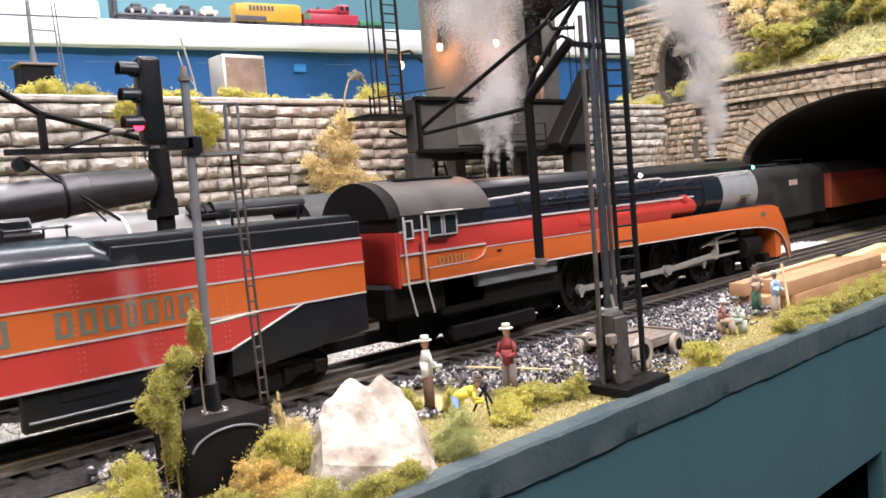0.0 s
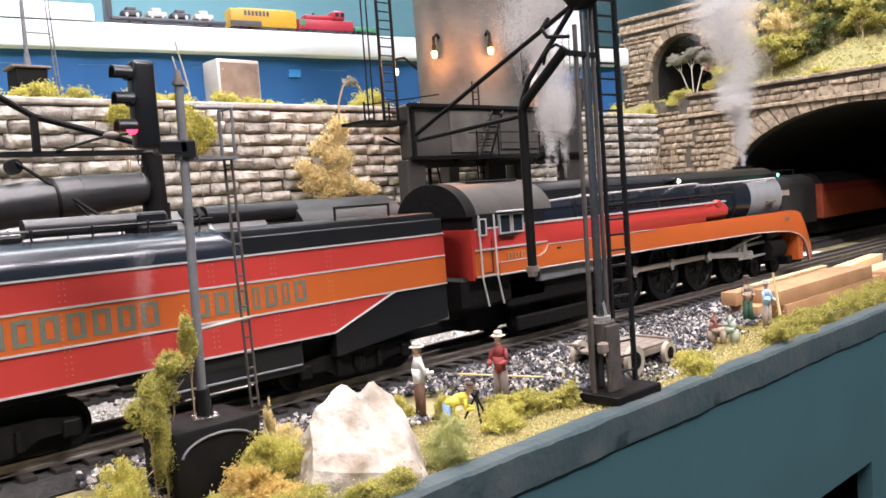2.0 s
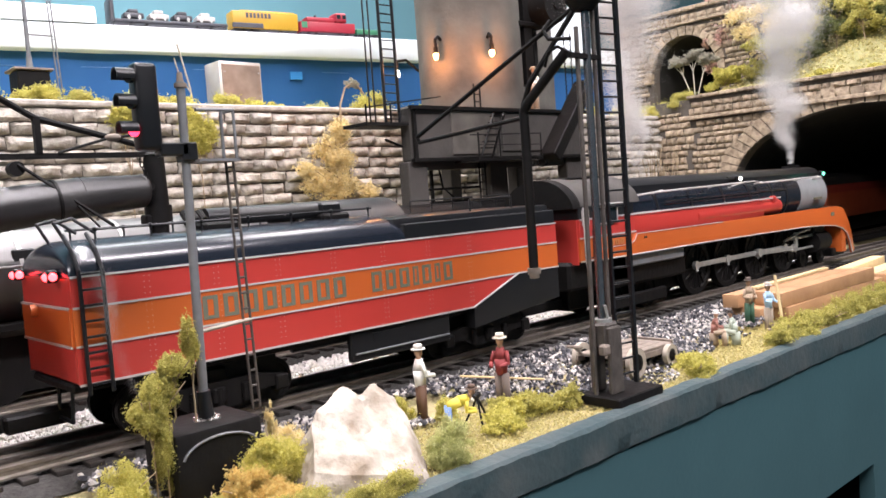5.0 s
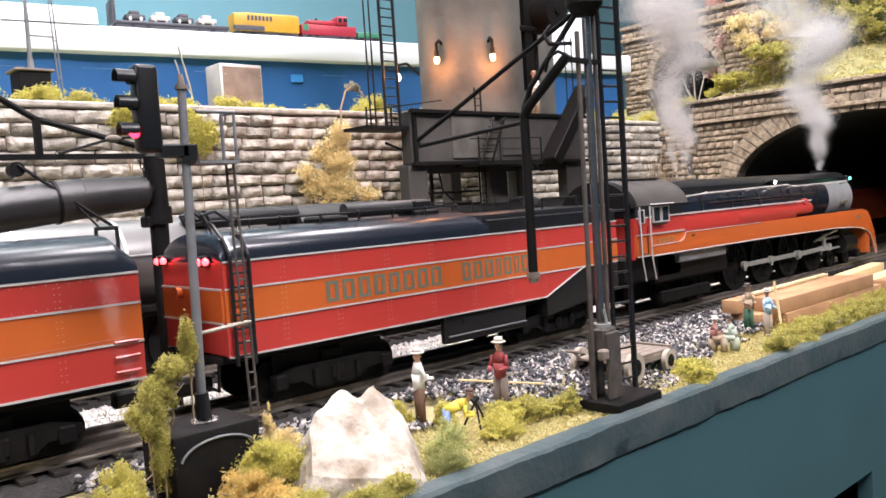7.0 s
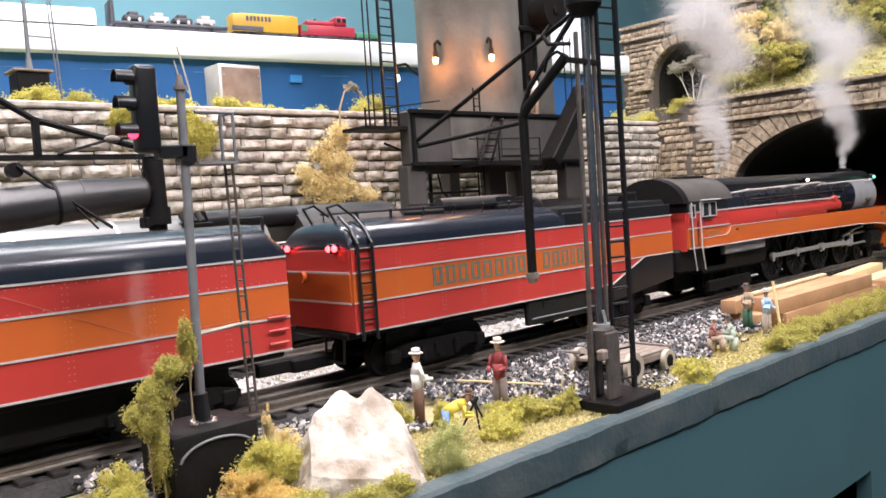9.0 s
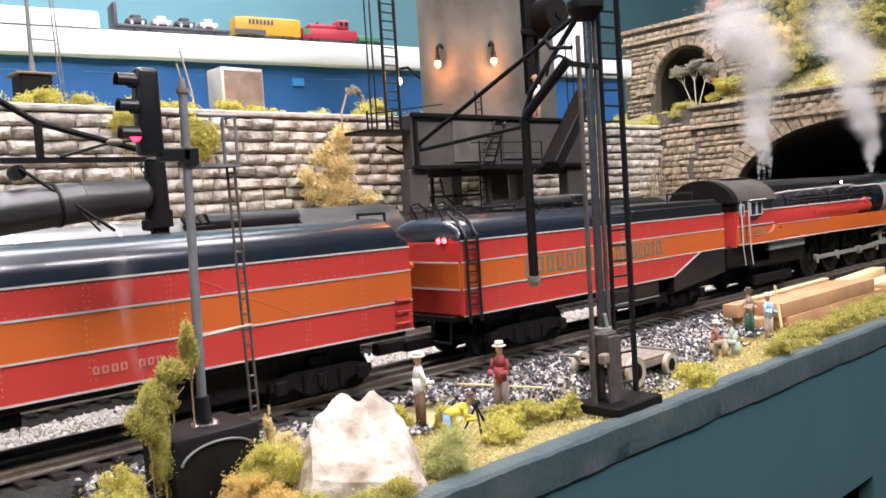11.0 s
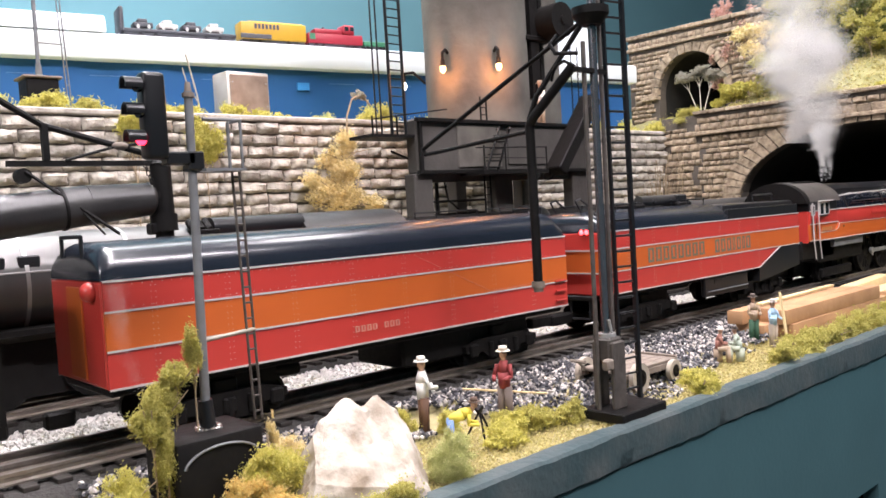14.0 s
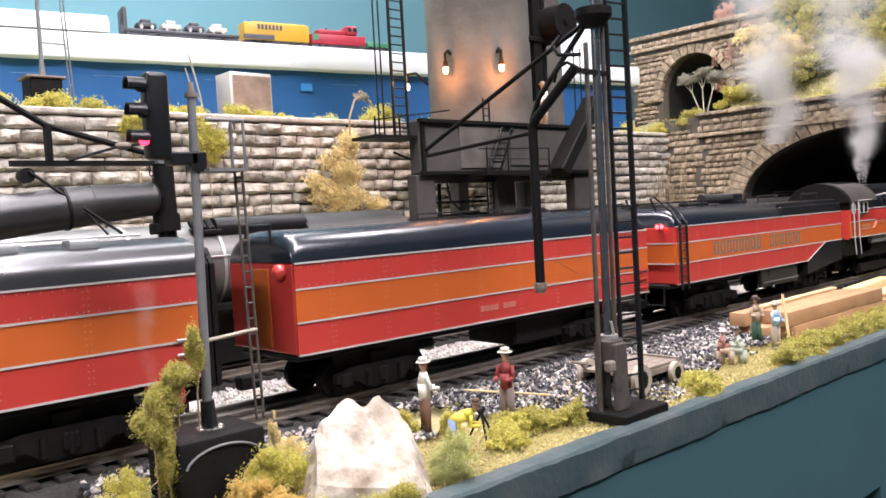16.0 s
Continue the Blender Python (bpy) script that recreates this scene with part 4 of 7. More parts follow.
    wheelset(ob, 0.668, 0.0095)
    bm = box(B(), (0.308, 0.007, 0.015), (0.378, 0.011, 0.024), 0.001)
    part("truck_frame", bm, MATT, ob)
    bm = B()
    tube(bm, (0.634, 0.010, 0.0335), (0.662, 0.010, 0.0335), 0.0100, seg=20)
    box(bm, (0.636, 0.006, 0.040), (0.660, 0.014, 0.050), 0.001)
    part("cylinder", bm, MATT, ob, "dark cylinder casing")
    bm = B()
    box(bm, (0.588, 0.0068, 0.0395), (0.636, 0.0088, 0.0420), 0.0004)
    box(bm, (0.588, 0.0068, 0.0290), (0.636, 0.0088, 0.0310), 0.0004)
    box(bm, (0.596, 0.0062, 0.0310), (0.600, 0.0088, 0.0460), 0.0004)
    bent(bm, [(0.575, 0.0075, 0.040), (0.606, 0.0070, 0.0455), (0.628, 0.0072, 0.0470)], 0.0012)
    part("crosshead_guide", bm, STEEL, ob)
    # coupling rod and main rod follow the crank pins
    rod = thing_rod(ob)
    bm = box(B(), (-0.002, -0.0010, -0.0022), (0.070, 0.0008, 0.0022), 0.0006)
    for x in (0.0, 0.0685):
        tube(bm, (x, -0.0016, 0), (x, 0.0014, 0), 0.0038, seg=14)
    main = part("main_rod", bm, STEEL, ob, at=(0.5351, 0.0085, 0.0318))
    part("pilot_beam", box(B(), (0.676, 0.006, 0.016), (0.705, W - 0.006, 0.024), 0.001), MATT, ob)
    part("drawbar", box(B(), (0.236, YC - 0.003, 0.020), (0.285, YC + 0.003, 0.026)), MATT, ob)
    part("cab_deck", box(B(), (0.262, 0.006, 0.034), (0.335, W - 0.006, 0.053), 0.002), MATT, ob)
    return ob, rod, main


def thing_rod(ob):
    bm = B()
    for a, b in ((0.0, 0.0496), (0.0496, 0.1019), (0.1019, 0.1548)):
        box(bm, (a, -0.0008, -0.0020), (b, 0.0008, 0.0020), 0.0004)
    for x in (0.0, 0.0496, 0.1019, 0.1548):
        tube(bm, (x, -0.0016, 0), (x, 0.0014, 0), 0.0034, seg=14)
        tube(bm, (x, -0.0012, -0.005), (x, 0.0, -0.002), 0.0011, seg=8)
    return part("coupling_rod", bm, STEEL, ob, "bright steel coupling rod", at=(0.4332, 0.0105, 0.0318))


LOCO, ROD, MAIN = locomotive()
TENDER, BAG, COACH = tender(), baggage(), rear_coach()
TRAIN = [LOCO, TENDER, BAG, COACH]

# ---- parked train on the far track ----
def parked_locomotive():
    y = TRACK2
    ob = thing("parked_locomotive", (0.2, y, RAIL), "parked black steam locomotive with a shiny boiler on the far track", "locomotive")
    bm = B()
    tube(bm, (-0.30, y, 0.0755), (0.275, y, 0.0755), 0.0270, seg=40)
    part("boiler", bm, mat("shiny_graphite_boiler", (0.17, 0.165, 0.16), 0.36, metal=0.5, color2=(0.09, 0.088, 0.085), scale=40), ob, "shiny graphite-grey boiler")
    for x in np.arange(-0.26, 0.27, 0.055):
        bm = B()
        tube(bm, (x, y, 0.0755), (x + 0.002, y, 0.0755), 0.0275, seg=40)
        part("boiler_band", bm, STEEL, ob)
    bm = B()
    tube(bm, (0.235, y - 0.014, 0.0985), (0.30, y - 0.014, 0.0985), 0.0070, seg=18)
    part("feedwater_tank", bm, BLACK, ob, "black horizontal tank above the boiler")
    bm = B()
    for dx in (0, 0.005, 0.010):
        tube(bm, (0.222 + dx, y - 0.020, 0.098), (0.222 + dx, y - 0.013, 0.1035), 0.0024, seg=10)
    box(bm, (0.220, y - 0.022, 0.0955), (0.238, y - 0.008, 0.0985), 0.0006)
    part("air_pump", bm, MATT, ob)
    bm = B()
    a = [(y + 0.033 * math.cos(math.pi * k / 16), 0.078 + 0.0275 * math.sin(math.pi * k / 16)) for k in range(17)]
    prism(bm, a, "x", 0.298, 0.384)
    part("cab_roof", bm, SOOT, ob, "dusty dark cab roof")
    part("cab", box(B(), (0.30, y - 0.031, 0.040), (0.378, y + 0.031, 0.0785), 0.001), BLACK, ob)
    bm = B()
    tube(bm, (0.385, y, 0.080), (0.72, y, 0.080), 0.0175, seg=28)
    box(bm, (0.385, y - 0.026, 0.030), (0.72, y + 0.026, 0.072), 0.003, 2)
    part("rear_engine", bm, MATT, ob)
    for x0, x1 in ((0.395, 0.46), (0.47, 0.52)):
        bm = B()
        tube(bm, (x0, y - 0.022, 0.1005), (x1, y - 0.022, 0.1005), 0.0007, seg=6)
        for x in np.linspace(x0, x1, 4):
            tube(bm, (x, y - 0.022, 0.092), (x, y - 0.022, 0.1005), 0.0006, seg=6)
        part("handrail", bm, BLACK, ob)
    bm = B()
    bmesh.ops.create_uvsphere(bm, u_segments=20, v_segments=10, radius=0.017, matrix=Matrix.Translation((0.548, y, 0.092)) @ Matrix.Diagonal((1.1, 1, 0.6, 1)))
    part("dome", bm, BLACK, ob)
    part("running_board", box(B(), (-0.30, y - 0.033, 0.050), (0.30, y + 0.033, 0.053)), MATT, ob)
    part("frame", box(B(), (-0.30, y - 0.016, 0.015), (0.72, y + 0.016, 0.045)), MATT, ob)
    bm = B()
    tube(bm, (-0.28, y - 0.0275, 0.082), (0.29, y - 0.0275, 0.082), 0.0006, seg=6)
    tube(bm, (-0.28, y - 0.021, 0.0895), (0.22, y - 0.021, 0.0895), 0.0005, seg=6)
    part("handrail", bm, STRIPE, ob)
    bm = B()
    for x in (0.105, 0.122):
        box(bm, (x, y - 0.0255, 0.0805), (x + 0.011, y - 0.020, 0.0905), 0.0008)
    part("side_boxes", bm, BLACK, ob)
    for x in (-0.22, -0.17, -0.12, -0.07, 0.06, 0.11, 0.16, 0.21, 0.42, 0.47, 0.52, 0.57, 0.62, 0.67):
        for s in (-1, 1):
            bm = tube(B(), (x, y + s * 0.0165 - 0.002, RAIL + 0.018), (x, y + s * 0.0165 + 0.002, RAIL + 0.018), 0.018, seg=24)
            part("wheel", bm, MATT, ob)
    return ob


def parked_tender():
    y = TRACK2
    ob = thing("parked_tender", (0.9, y, RAIL), "weathered black tender with worn white lettering", "tender")
    bm = B()
    prof = [(y - 0.031, 0.034), (y - 0.031, 0.082), (y - 0.026, 0.091), (y - 0.014, 0.0965), (y + 0.014, 0.0965), (y + 0.026, 0.091), (y + 0.031, 0.082), (y + 0.031, 0.034)]
    prism(bm, prof, "x", 0.735, 1.085, 0.001)
    part("body", bm, mat("dusty_black_tank", (0.014, 0.0135, 0.013), 0.5, color2=(0.045, 0.042, 0.04), scale=35, mix=0.8), ob)
    letters_y = y - 0.0316
    x = 0.985
    for w in (0.004, 0.002, 0.004, 0.004):
        part("letter_bar", box(B(), (x, letters_y, 0.072), (x + w, letters_y + 0.0008, 0.0785)), DULLWHITE, ob, "worn pale lettering bar")
        x += w + 0.0022
    bm = box(B(), (0.99, y - 0.014, 0.0965), (1.03, y + 0.014, 0.100), 0.001)
    part("hatch", bm, MATT, ob)
    bm = B()
    bent(bm, [(0.97, y - 0.018, 0.096), (0.97, y - 0.018, 0.103), (1.05, y - 0.018, 0.103), (1.05, y - 0.018, 0.096)], 0.0007)
    part("handrail", bm, BLACK, ob)
    for xc in (0.79, 1.03):
        for dy in (-0.022, 0.022):
            part("truck_frame", box(B(), (xc - 0.034, y + dy - 0.002, 0.015), (xc + 0.034, y + dy + 0.002, 0.027), 0.002), MATT, ob)
        for dx in (-0.024, 0.0, 0.024):
            for s in (-1, 1):
                bm = tube(B(), (xc + dx, y + s * 0.0165 - 0.002, RAIL + 0.010), (xc + dx, y + s * 0.0165 + 0.002, RAIL + 0.010), 0.010, seg=18)
                part("wheel", bm, MATT, ob)
    part("frame", box(B(), (0.74, y - 0.024, 0.026), (1.08, y + 0.024, 0.0345)), MATT, ob)
    return ob


def tunnel_car():
    y = TRACK2
    ob = thing("parked_car", (1.28, y, RAIL), "orange red rail car standing inside the tunnel mouth", "rail car")
    # Both paints are darkened to hold the shade of the tunnel mouth.
    part("body", box(B(), (1.105, y - 0.031, 0.036), (1.45, y + 0.031, 0.082), 0.001), mat("shaded_red_orange", (0.30, 0.055, 0.02), 0.6, color2=(0.2, 0.035, 0.015), scale=30), ob)
    part("red_band", box(B(), (1.1055, y - 0.0316, 0.071), (1.449, y + 0.0316, 0.0815)), mat("muted_red", (0.22, 0.022, 0.016), 0.6), ob)
    bm = B()
    prism(bm, [(y - 0.031, 0.082), (y - 0.024, 0.092), (y - 0.01, 0.097), (y + 0.01, 0.097), (y + 0.024, 0.092), (y + 0.031, 0.082)], "x", 1.105, 1.45)
    part("roof", bm, SOOT, ob)
    part("frame", box(B(), (1.11, y - 0.022, 0.016), (1.44, y + 0.022, 0.0355)), MATT, ob)
    for x in (1.14, 1.18, 1.37, 1.41):
        for s in (-1, 1):
            bm = tube(B(), (x, y + s * 0.0165 - 0.002, RAIL + 0.010), (x, y + s * 0.0165 + 0.002, RAIL + 0.010), 0.010, seg=18)
            part("wheel", bm, MATT, ob)
    return ob


parked_locomotive(), parked_tender(), tunnel_car()


# ---- signal with its mast and ladder ----
def signal():
    y = -0.045
    ob = thing("signal_mast", (0.136, y, 0.0), "black three-lamp railway signal showing red, with grey mast and ladder", "railway signal")
    bm = box(B(), (0.117, y - 0.014, 0.0), (0.151, y + 0.014, 0.0255), 0.0015, 2)
    base = part("base_box", bm, MATT, ob, "dark glossy base housing")
    bm = B()
    pts = [(0.134 + 0.0148 * math.cos(a), y - 0.0146, 0.0150 + 0.0072 * math.sin(a)) for a in np.linspace(0.35, math.pi - 0.15, 13)]
    bent(bm, pts, 0.0005, 6)
    part("arched_rim", bm, MASTGREY, base)
    bm = B()
    tube(bm, (0.136, y, 0.025), (0.1355, y, 0.036), 0.0031, 0.0026, 14)
    part("mast_foot", bm, BLACK, ob, "glossy black mast foot")
    bm = B()
    for k in range(11):
        a = k * 0.5712
        bmesh.ops.create_uvsphere(bm, u_segments=8, v_segments=6, radius=0.0011 + 0.0005 * math.sin(k * 2.3), matrix=Matrix.Translation((0.136 + 0.0042 * math.cos(a), y + 0.0042 * math.sin(a), 0.0256)) @ Matrix.Diagonal((1.3, 1.3, 0.6, 1)))
    part("solder_ring", bm, mat("lumpy_solder", (0.35, 0.33, 0.31), 0.25, metal=0.8, color2=(0.08, 0.075, 0.07), scale=400), ob, "lumpy shiny solder round the mast foot")
    bm = B()
    tube(bm, (0.1355, y, 0.034), (0.1375, y, 0.1500), 0.0018, 0.0016, 14)
    part("mast", bm, MASTGREY, ob, "weathered grey mast")
    bm = B()
    tube(bm, (0.1375, y, 0.1480), (0.1375, y, 0.1495), 0.0023, seg=14)
    tube(bm, (0.1375, y, 0.1495), (0.1375, y, 0.1535), 0.0014, 0.0009, 12)
    part("finial", bm, CARTWOOD, ob, "brownish mast cap")
    # head
    hx, z0, z1 = 0.1235, 0.1250, 0.1560
    bm = box(B(), (hx - 0.0042, y - 0.0036, z0), (hx + 0.0043, y + 0.0036, z1), 0.0018, 3)
    head = part("signal_head", bm, BLACK, ob, "black signal head")
    bm = box(B(), (hx + 0.003, y - 0.003, z0 - 0.002), (0.1375, y + 0.003, z0 + 0.0028), 0.0006)
    part("bracket", bm, BLACK, ob)
    bm = box(B(), (0.1345, y - 0.0030, z0 - 0.004), (0.1408, y + 0.0030, z0 + 0.0030), 0.0006)
    part("clamp", bm, BLACK, ob)
    for k, (z, m) in enumerate(((0.1510, LENS), (0.1420, LENS), (0.1325, REDSIG))):
        bm = B()
        tube(bm, (hx - 0.0046, y - 0.001, z), (hx - 0.0058, y - 0.0013, z), 0.0024, seg=16)
        part("lens", bm, m, head, "lit red lens" if m is REDSIG else "dark lens")
        bm = B()
        n = 12
        r0 = [(0.0030 * math.cos(a), 0.0030 * math.sin(a)) for a in np.linspace(-0.35, math.pi + 0.35, n)]
        inner = [(0.0025 * math.cos(a), 0.0025 * math.sin(a)) for a in np.linspace(math.pi + 0.35, -0.35, n)]
        prism(bm, [(y - 0.001 + u, z + v) for u, v in r0 + inner], "x", hx - 0.0105, hx - 0.0042)
        part("hood", bm, BLACK, head)
    # wires, platform, rails, ladder
    part("platform", box(B(), (0.1395, y - 0.006, 0.1205), (0.156, y + 0.006, 0.1215)), MASTGREY, ob)
    bm = B()
    bent(bm, [(0.140, y - 0.005, 0.1395), (0.155, y - 0.005, 0.1395), (0.155, y - 0.005, 0.1215)], 0.0006)
    bent(bm, [(0.155, y - 0.005, 0.1395), (0.155, y + 0.005, 0.1395), (0.155, y + 0.005, 0.1215)], 0.0006)
    tube(bm, (0.150, y - 0.005, 0.1395), (0.150, y - 0.005, 0.1215), 0.0005, seg=6)
    part("guard_rail", bm, MASTGREY, ob)
    ladder(ob, (0.1570, y, 0.0245), (0.1545, y, 0.1215), (0.0031, 0, 0), 16, 0.00045, IRON)
    bm = B()
    tube(bm, (0.137, y, 0.0580), (0.158, y, 0.0595), 0.0008, seg=6)
    tube(bm, (0.137, y + 0.003, 0.0575), (0.158, y + 0.003, 0.0592), 0.0006, seg=6)
    part("stay", bm, CARTWHEEL, ob)
    return ob


signal()


# ---- sanding column at the layout's edge ----
def sanding_column():
    ob = thing("sanding_column", (0.312, -0.098, 0.0), "black sand spout column with ladder and hanging pipe", "sand column")
    y = -0.098
    part("base_plate", box(B(), (0.3005, y - 0.015, 0.0), (0.3355, y + 0.009, 0.0048), 0.0006), MATT, ob)
    for dy in (-0.006, 0.004):
        part("pedestal_plate", box(B(), (0.306, y + dy - 0.0012, 0.0046), (0.3155, y + dy + 0.0012, 0.036), 0.0006), IRON, ob)
    part("pedestal", box(B(), (0.3055, y - 0.0055, 0.026), (0.3160, y + 0.0035, 0.038), 0.0012), IRON, ob)
    part("pedestal_lug", box(B(), (0.300, y - 0.0085, 0.024), (0.305, y - 0.0045, 0.029), 0.0008), CARTWOOD, ob)
    bm = B()
    tube(bm, (0.3105, y, 0.037), (0.3120, y, 0.26), 0.0019, seg=16)
    part("pole", bm, mat("oily_dark_steel", (0.30, 0.30, 0.32), 0.24, metal=0.9, color2=(0.09, 0.08, 0.08), scale=90), ob, "shiny dark steel pole")
    bm = B()
    tube(bm, (0.3110, y, 0.0375), (0.3110, y, 0.0395), 0.0045, seg=14)
    tube(bm, (0.3115, y - 0.003, 0.0385), (0.3095, y - 0.003, 0.046), 0.0007, seg=6)
    part("collar", bm, STEEL, ob)
    for dx, dy, z0, z1 in ((-0.0075, 0.0, 0.004, 0.174), (0.0055, 0.0, 0.004, 0.26)):
        bm = B()
        tube(bm, (0.3105 + dx, y + dy, z0), (0.3118 + dx, y + dy, z1), 0.0011, seg=10)
        part("guide_rod", bm, IRON, ob)
    bm = B()
    tube(bm, (0.3110, y, 0.1820), (0.3110, y, 0.1865), 0.0050, 0.0085, seg=20)
    tube(bm, (0.3110, y, 0.1865), (0.3110, y, 0.1900), 0.0085, seg=20)
    part("sheave_head", bm, MATT, ob)
    part("pole_bracket", box(B(), (0.298, y - 0.0015, 0.1600), (0.320, y + 0.0015, 0.1620)), MATT, ob)
    # ladder with a flat near rail
    bm = B()
    box(bm, (0.3330, y - 0.0022, 0.0045), (0.3350, y - 0.0002, 0.26))
    box(bm, (0.3215, y + 0.0005, 0.0045), (0.3230, y + 0.002, 0.26))
    for z in np.arange(0.010, 0.26, 0.0074):
        tube(bm, (0.3225, y + 0.001, z), (0.3335, y - 0.001, z), 0.0006, seg=5)
    part("ladder", bm, BLACK, ob, "black iron ladder")
    # boom over the track and the spout
    x = 0.297
    bm = B()
    bent(bm, [(0.309, y + 0.002, 0.1850), (x, 0.0076, 0.1352)], 0.0012)
    bent(bm, [(x, 0.0076, 0.1346), (x, 0.0060, 0.1320), (x, -0.068, 0.1362)], 0.0011)
    bent(bm, [(0.309, y + 0.004, 0.1830), (x, -0.075, 0.1520), (x, -0.0700, 0.1420), (x, -0.0695, 0.1362)], 0.0013)
    part("boom", bm, MATT, ob, "black bracing boom")
    bm = B()
    bent(bm, [(0.302, y + 0.004, 0.1640), (x, -0.0730, 0.1430), (x, -0.0700, 0.1390), (x, -0.0700, 0.0645)], 0.0023, 12)
    part("spout_pipe", bm, MATT, ob, "hanging black sand pipe")
    bm = B()
    tube(bm, (x, -0.0700, 0.0615), (x, -0.0700, 0.0645), 0.0032, seg=14)
    tube(bm, (x, -0.0700, 0.0595), (x, -0.0700, 0.0615), 0.0024, seg=12)
    part("nozzle", bm, CARTWOOD, ob)
    bm = B()
    bent(bm, [(x + 0.004, -0.086, 0.1790), (x + 0.001, -0.084, 0.1745), (x + 0.001, -0.087, 0.1700), (0.303, y + 0.002, 0.1690)], 0.0009)
    part("guide_loop", bm, MATT, ob)
    bm = B()
    bent(bm, [(x + 0.002, -0.083, 0.1580), (x + 0.001, -0.086, 0.1640), (x + 0.002, -0.091, 0.1660), (0.302, -0.095, 0.1630)], 0.0007)
    part("guide_loop", bm, MATT, ob)
    return ob


sanding_column()


# ---- water column between the tracks ----
def water_column():
    y = 0.09
    ob = thing("water_column", (0.184, y, 0.0), "black water column with a long leather spout and truss", "water crane")
    bm = B()
    tube(bm, (0.184, y, 0.0), (0.184, y, 0.099), 0.0048, seg=18)
    tube(bm, (0.184, y, 0.099), (0.184, y, 0.108), 0.0070, seg=18)
    tube(bm, (0.184, y, 0.108), (0.184, y, 0.1345), 0.0058, 0.0052, 18)
    tube(bm, (0.184, y, 0.1345), (0.184, y, 0.1370), 0.0062, 0.0035, 18)
    part("column", bm, MATT, ob)
    part("valve_box", box(B(), (0.1755, y - 0.004, 0.0975), (0.181, y + 0.004, 0.1035), 0.0008), MATT, ob)
    bm = B()
    tube(bm, (0.1765, y, 0.1160), (0.145, y, 0.1140), 0.0085, 0.0100, 24)
    tube(bm, (0.145, y, 0.1140), (0.02, y, 0.1010), 0.0100, 0.0110, 24)
    bmesh.ops.create_uvsphere(bm, u_segments=20, v_segments=10, radius=0.0085, matrix=Matrix.Translation((0.1765, y, 0.1165)) @ Matrix.Diagonal((0.45, 1, 1, 1)))
    part("spout", bm, SOOT, ob, "long sooty black spout")
    for x in (0.132, 0.092):
        z = 0.1140 - (0.145 - x) * 0.104
        part("spout_band", tube(B(), (x, y, z), (x + 0.0014, y, z + 0.000146), 0.0108, seg=24), MATT, ob)
    bm = B()
    box(bm, (0.110, y - 0.0016, 0.1335), (0.180, y + 0.0016, 0.1362))
    bent(bm, [(0.100, y, 0.170), (0.1275, y, 0.1530), (0.176, y, 0.1400)], 0.0016)
    box(bm, (0.1262, y - 0.0016, 0.1355), (0.1292, y + 0.0016, 0.1535))
    bent(bm, [(0.136, y - 0.002, 0.1362), (0.160, y - 0.002, 0.1430), (0.178, y - 0.002, 0.1455)], 0.0007)
    part("truss", bm, MATT, ob, "black truss above the spout")
    bm = B()
    bmesh.ops.create_uvsphere(bm, u_segments=12, v_segments=8, radius=0.0030, matrix=Matrix.Translation((0.163, y - 0.002, 0.1435)) @ Matrix.Diagonal((1.4, 1, 0.7, 1)))
    part("counterweight", bm, CARTWOOD, ob)
    bm = B()
    tube(bm, (0.1165, y - 0.003, 0.1290), (0.1165, y + 0.003, 0.1290), 0.0036, seg=16)
    part("pulley", bm, MATT, ob)
    bm = B()
    tube(bm, (0.117, y - 0.003, 0.1310), (0.155, y - 0.014, 0.0990), 0.0009, seg=6)
    tube(bm, (0.140, y - 0.010, 0.1100), (0.148, y - 0.014, 0.0990), 0.0006, seg=6)
    part("pull_rod", bm, MATT, ob)
    bm = B()
    for k in range(7):
        m4 = Matrix.Translation((0.1735 + k * 0.0007, y - 0.006, 0.1335 - k * 0.0021)) @ Matrix.Rotation(k * 1.57, 4, "Z")
        for i in range(8):
            a, b = 2 * math.pi * i / 8, 2 * math.pi * (i + 1) / 8
            tube(bm, m4 @ Vector((0.0010 * math.cos(a), 0, 0.0015 * math.sin(a))), m4 @ Vector((0.0010 * math.cos(b), 0, 0.0015 * math.sin(b))), 0.0003, seg=4)
    tube(bm, (0.1785, y - 0.0055, 0.1180), (0.1785, y - 0.0065, 0.1180), 0.0022, seg=12)
    part("chain", bm, MATT, ob)
    return ob


water_column()


# ---- coaling tower ----
SILO_LAMPS = [((0.5002, 0.1989, 0.2262), (-0.971, -0.232, 0)), ((0.5262, 0.1668, 0.2245), (-0.427, -0.904, 0))]


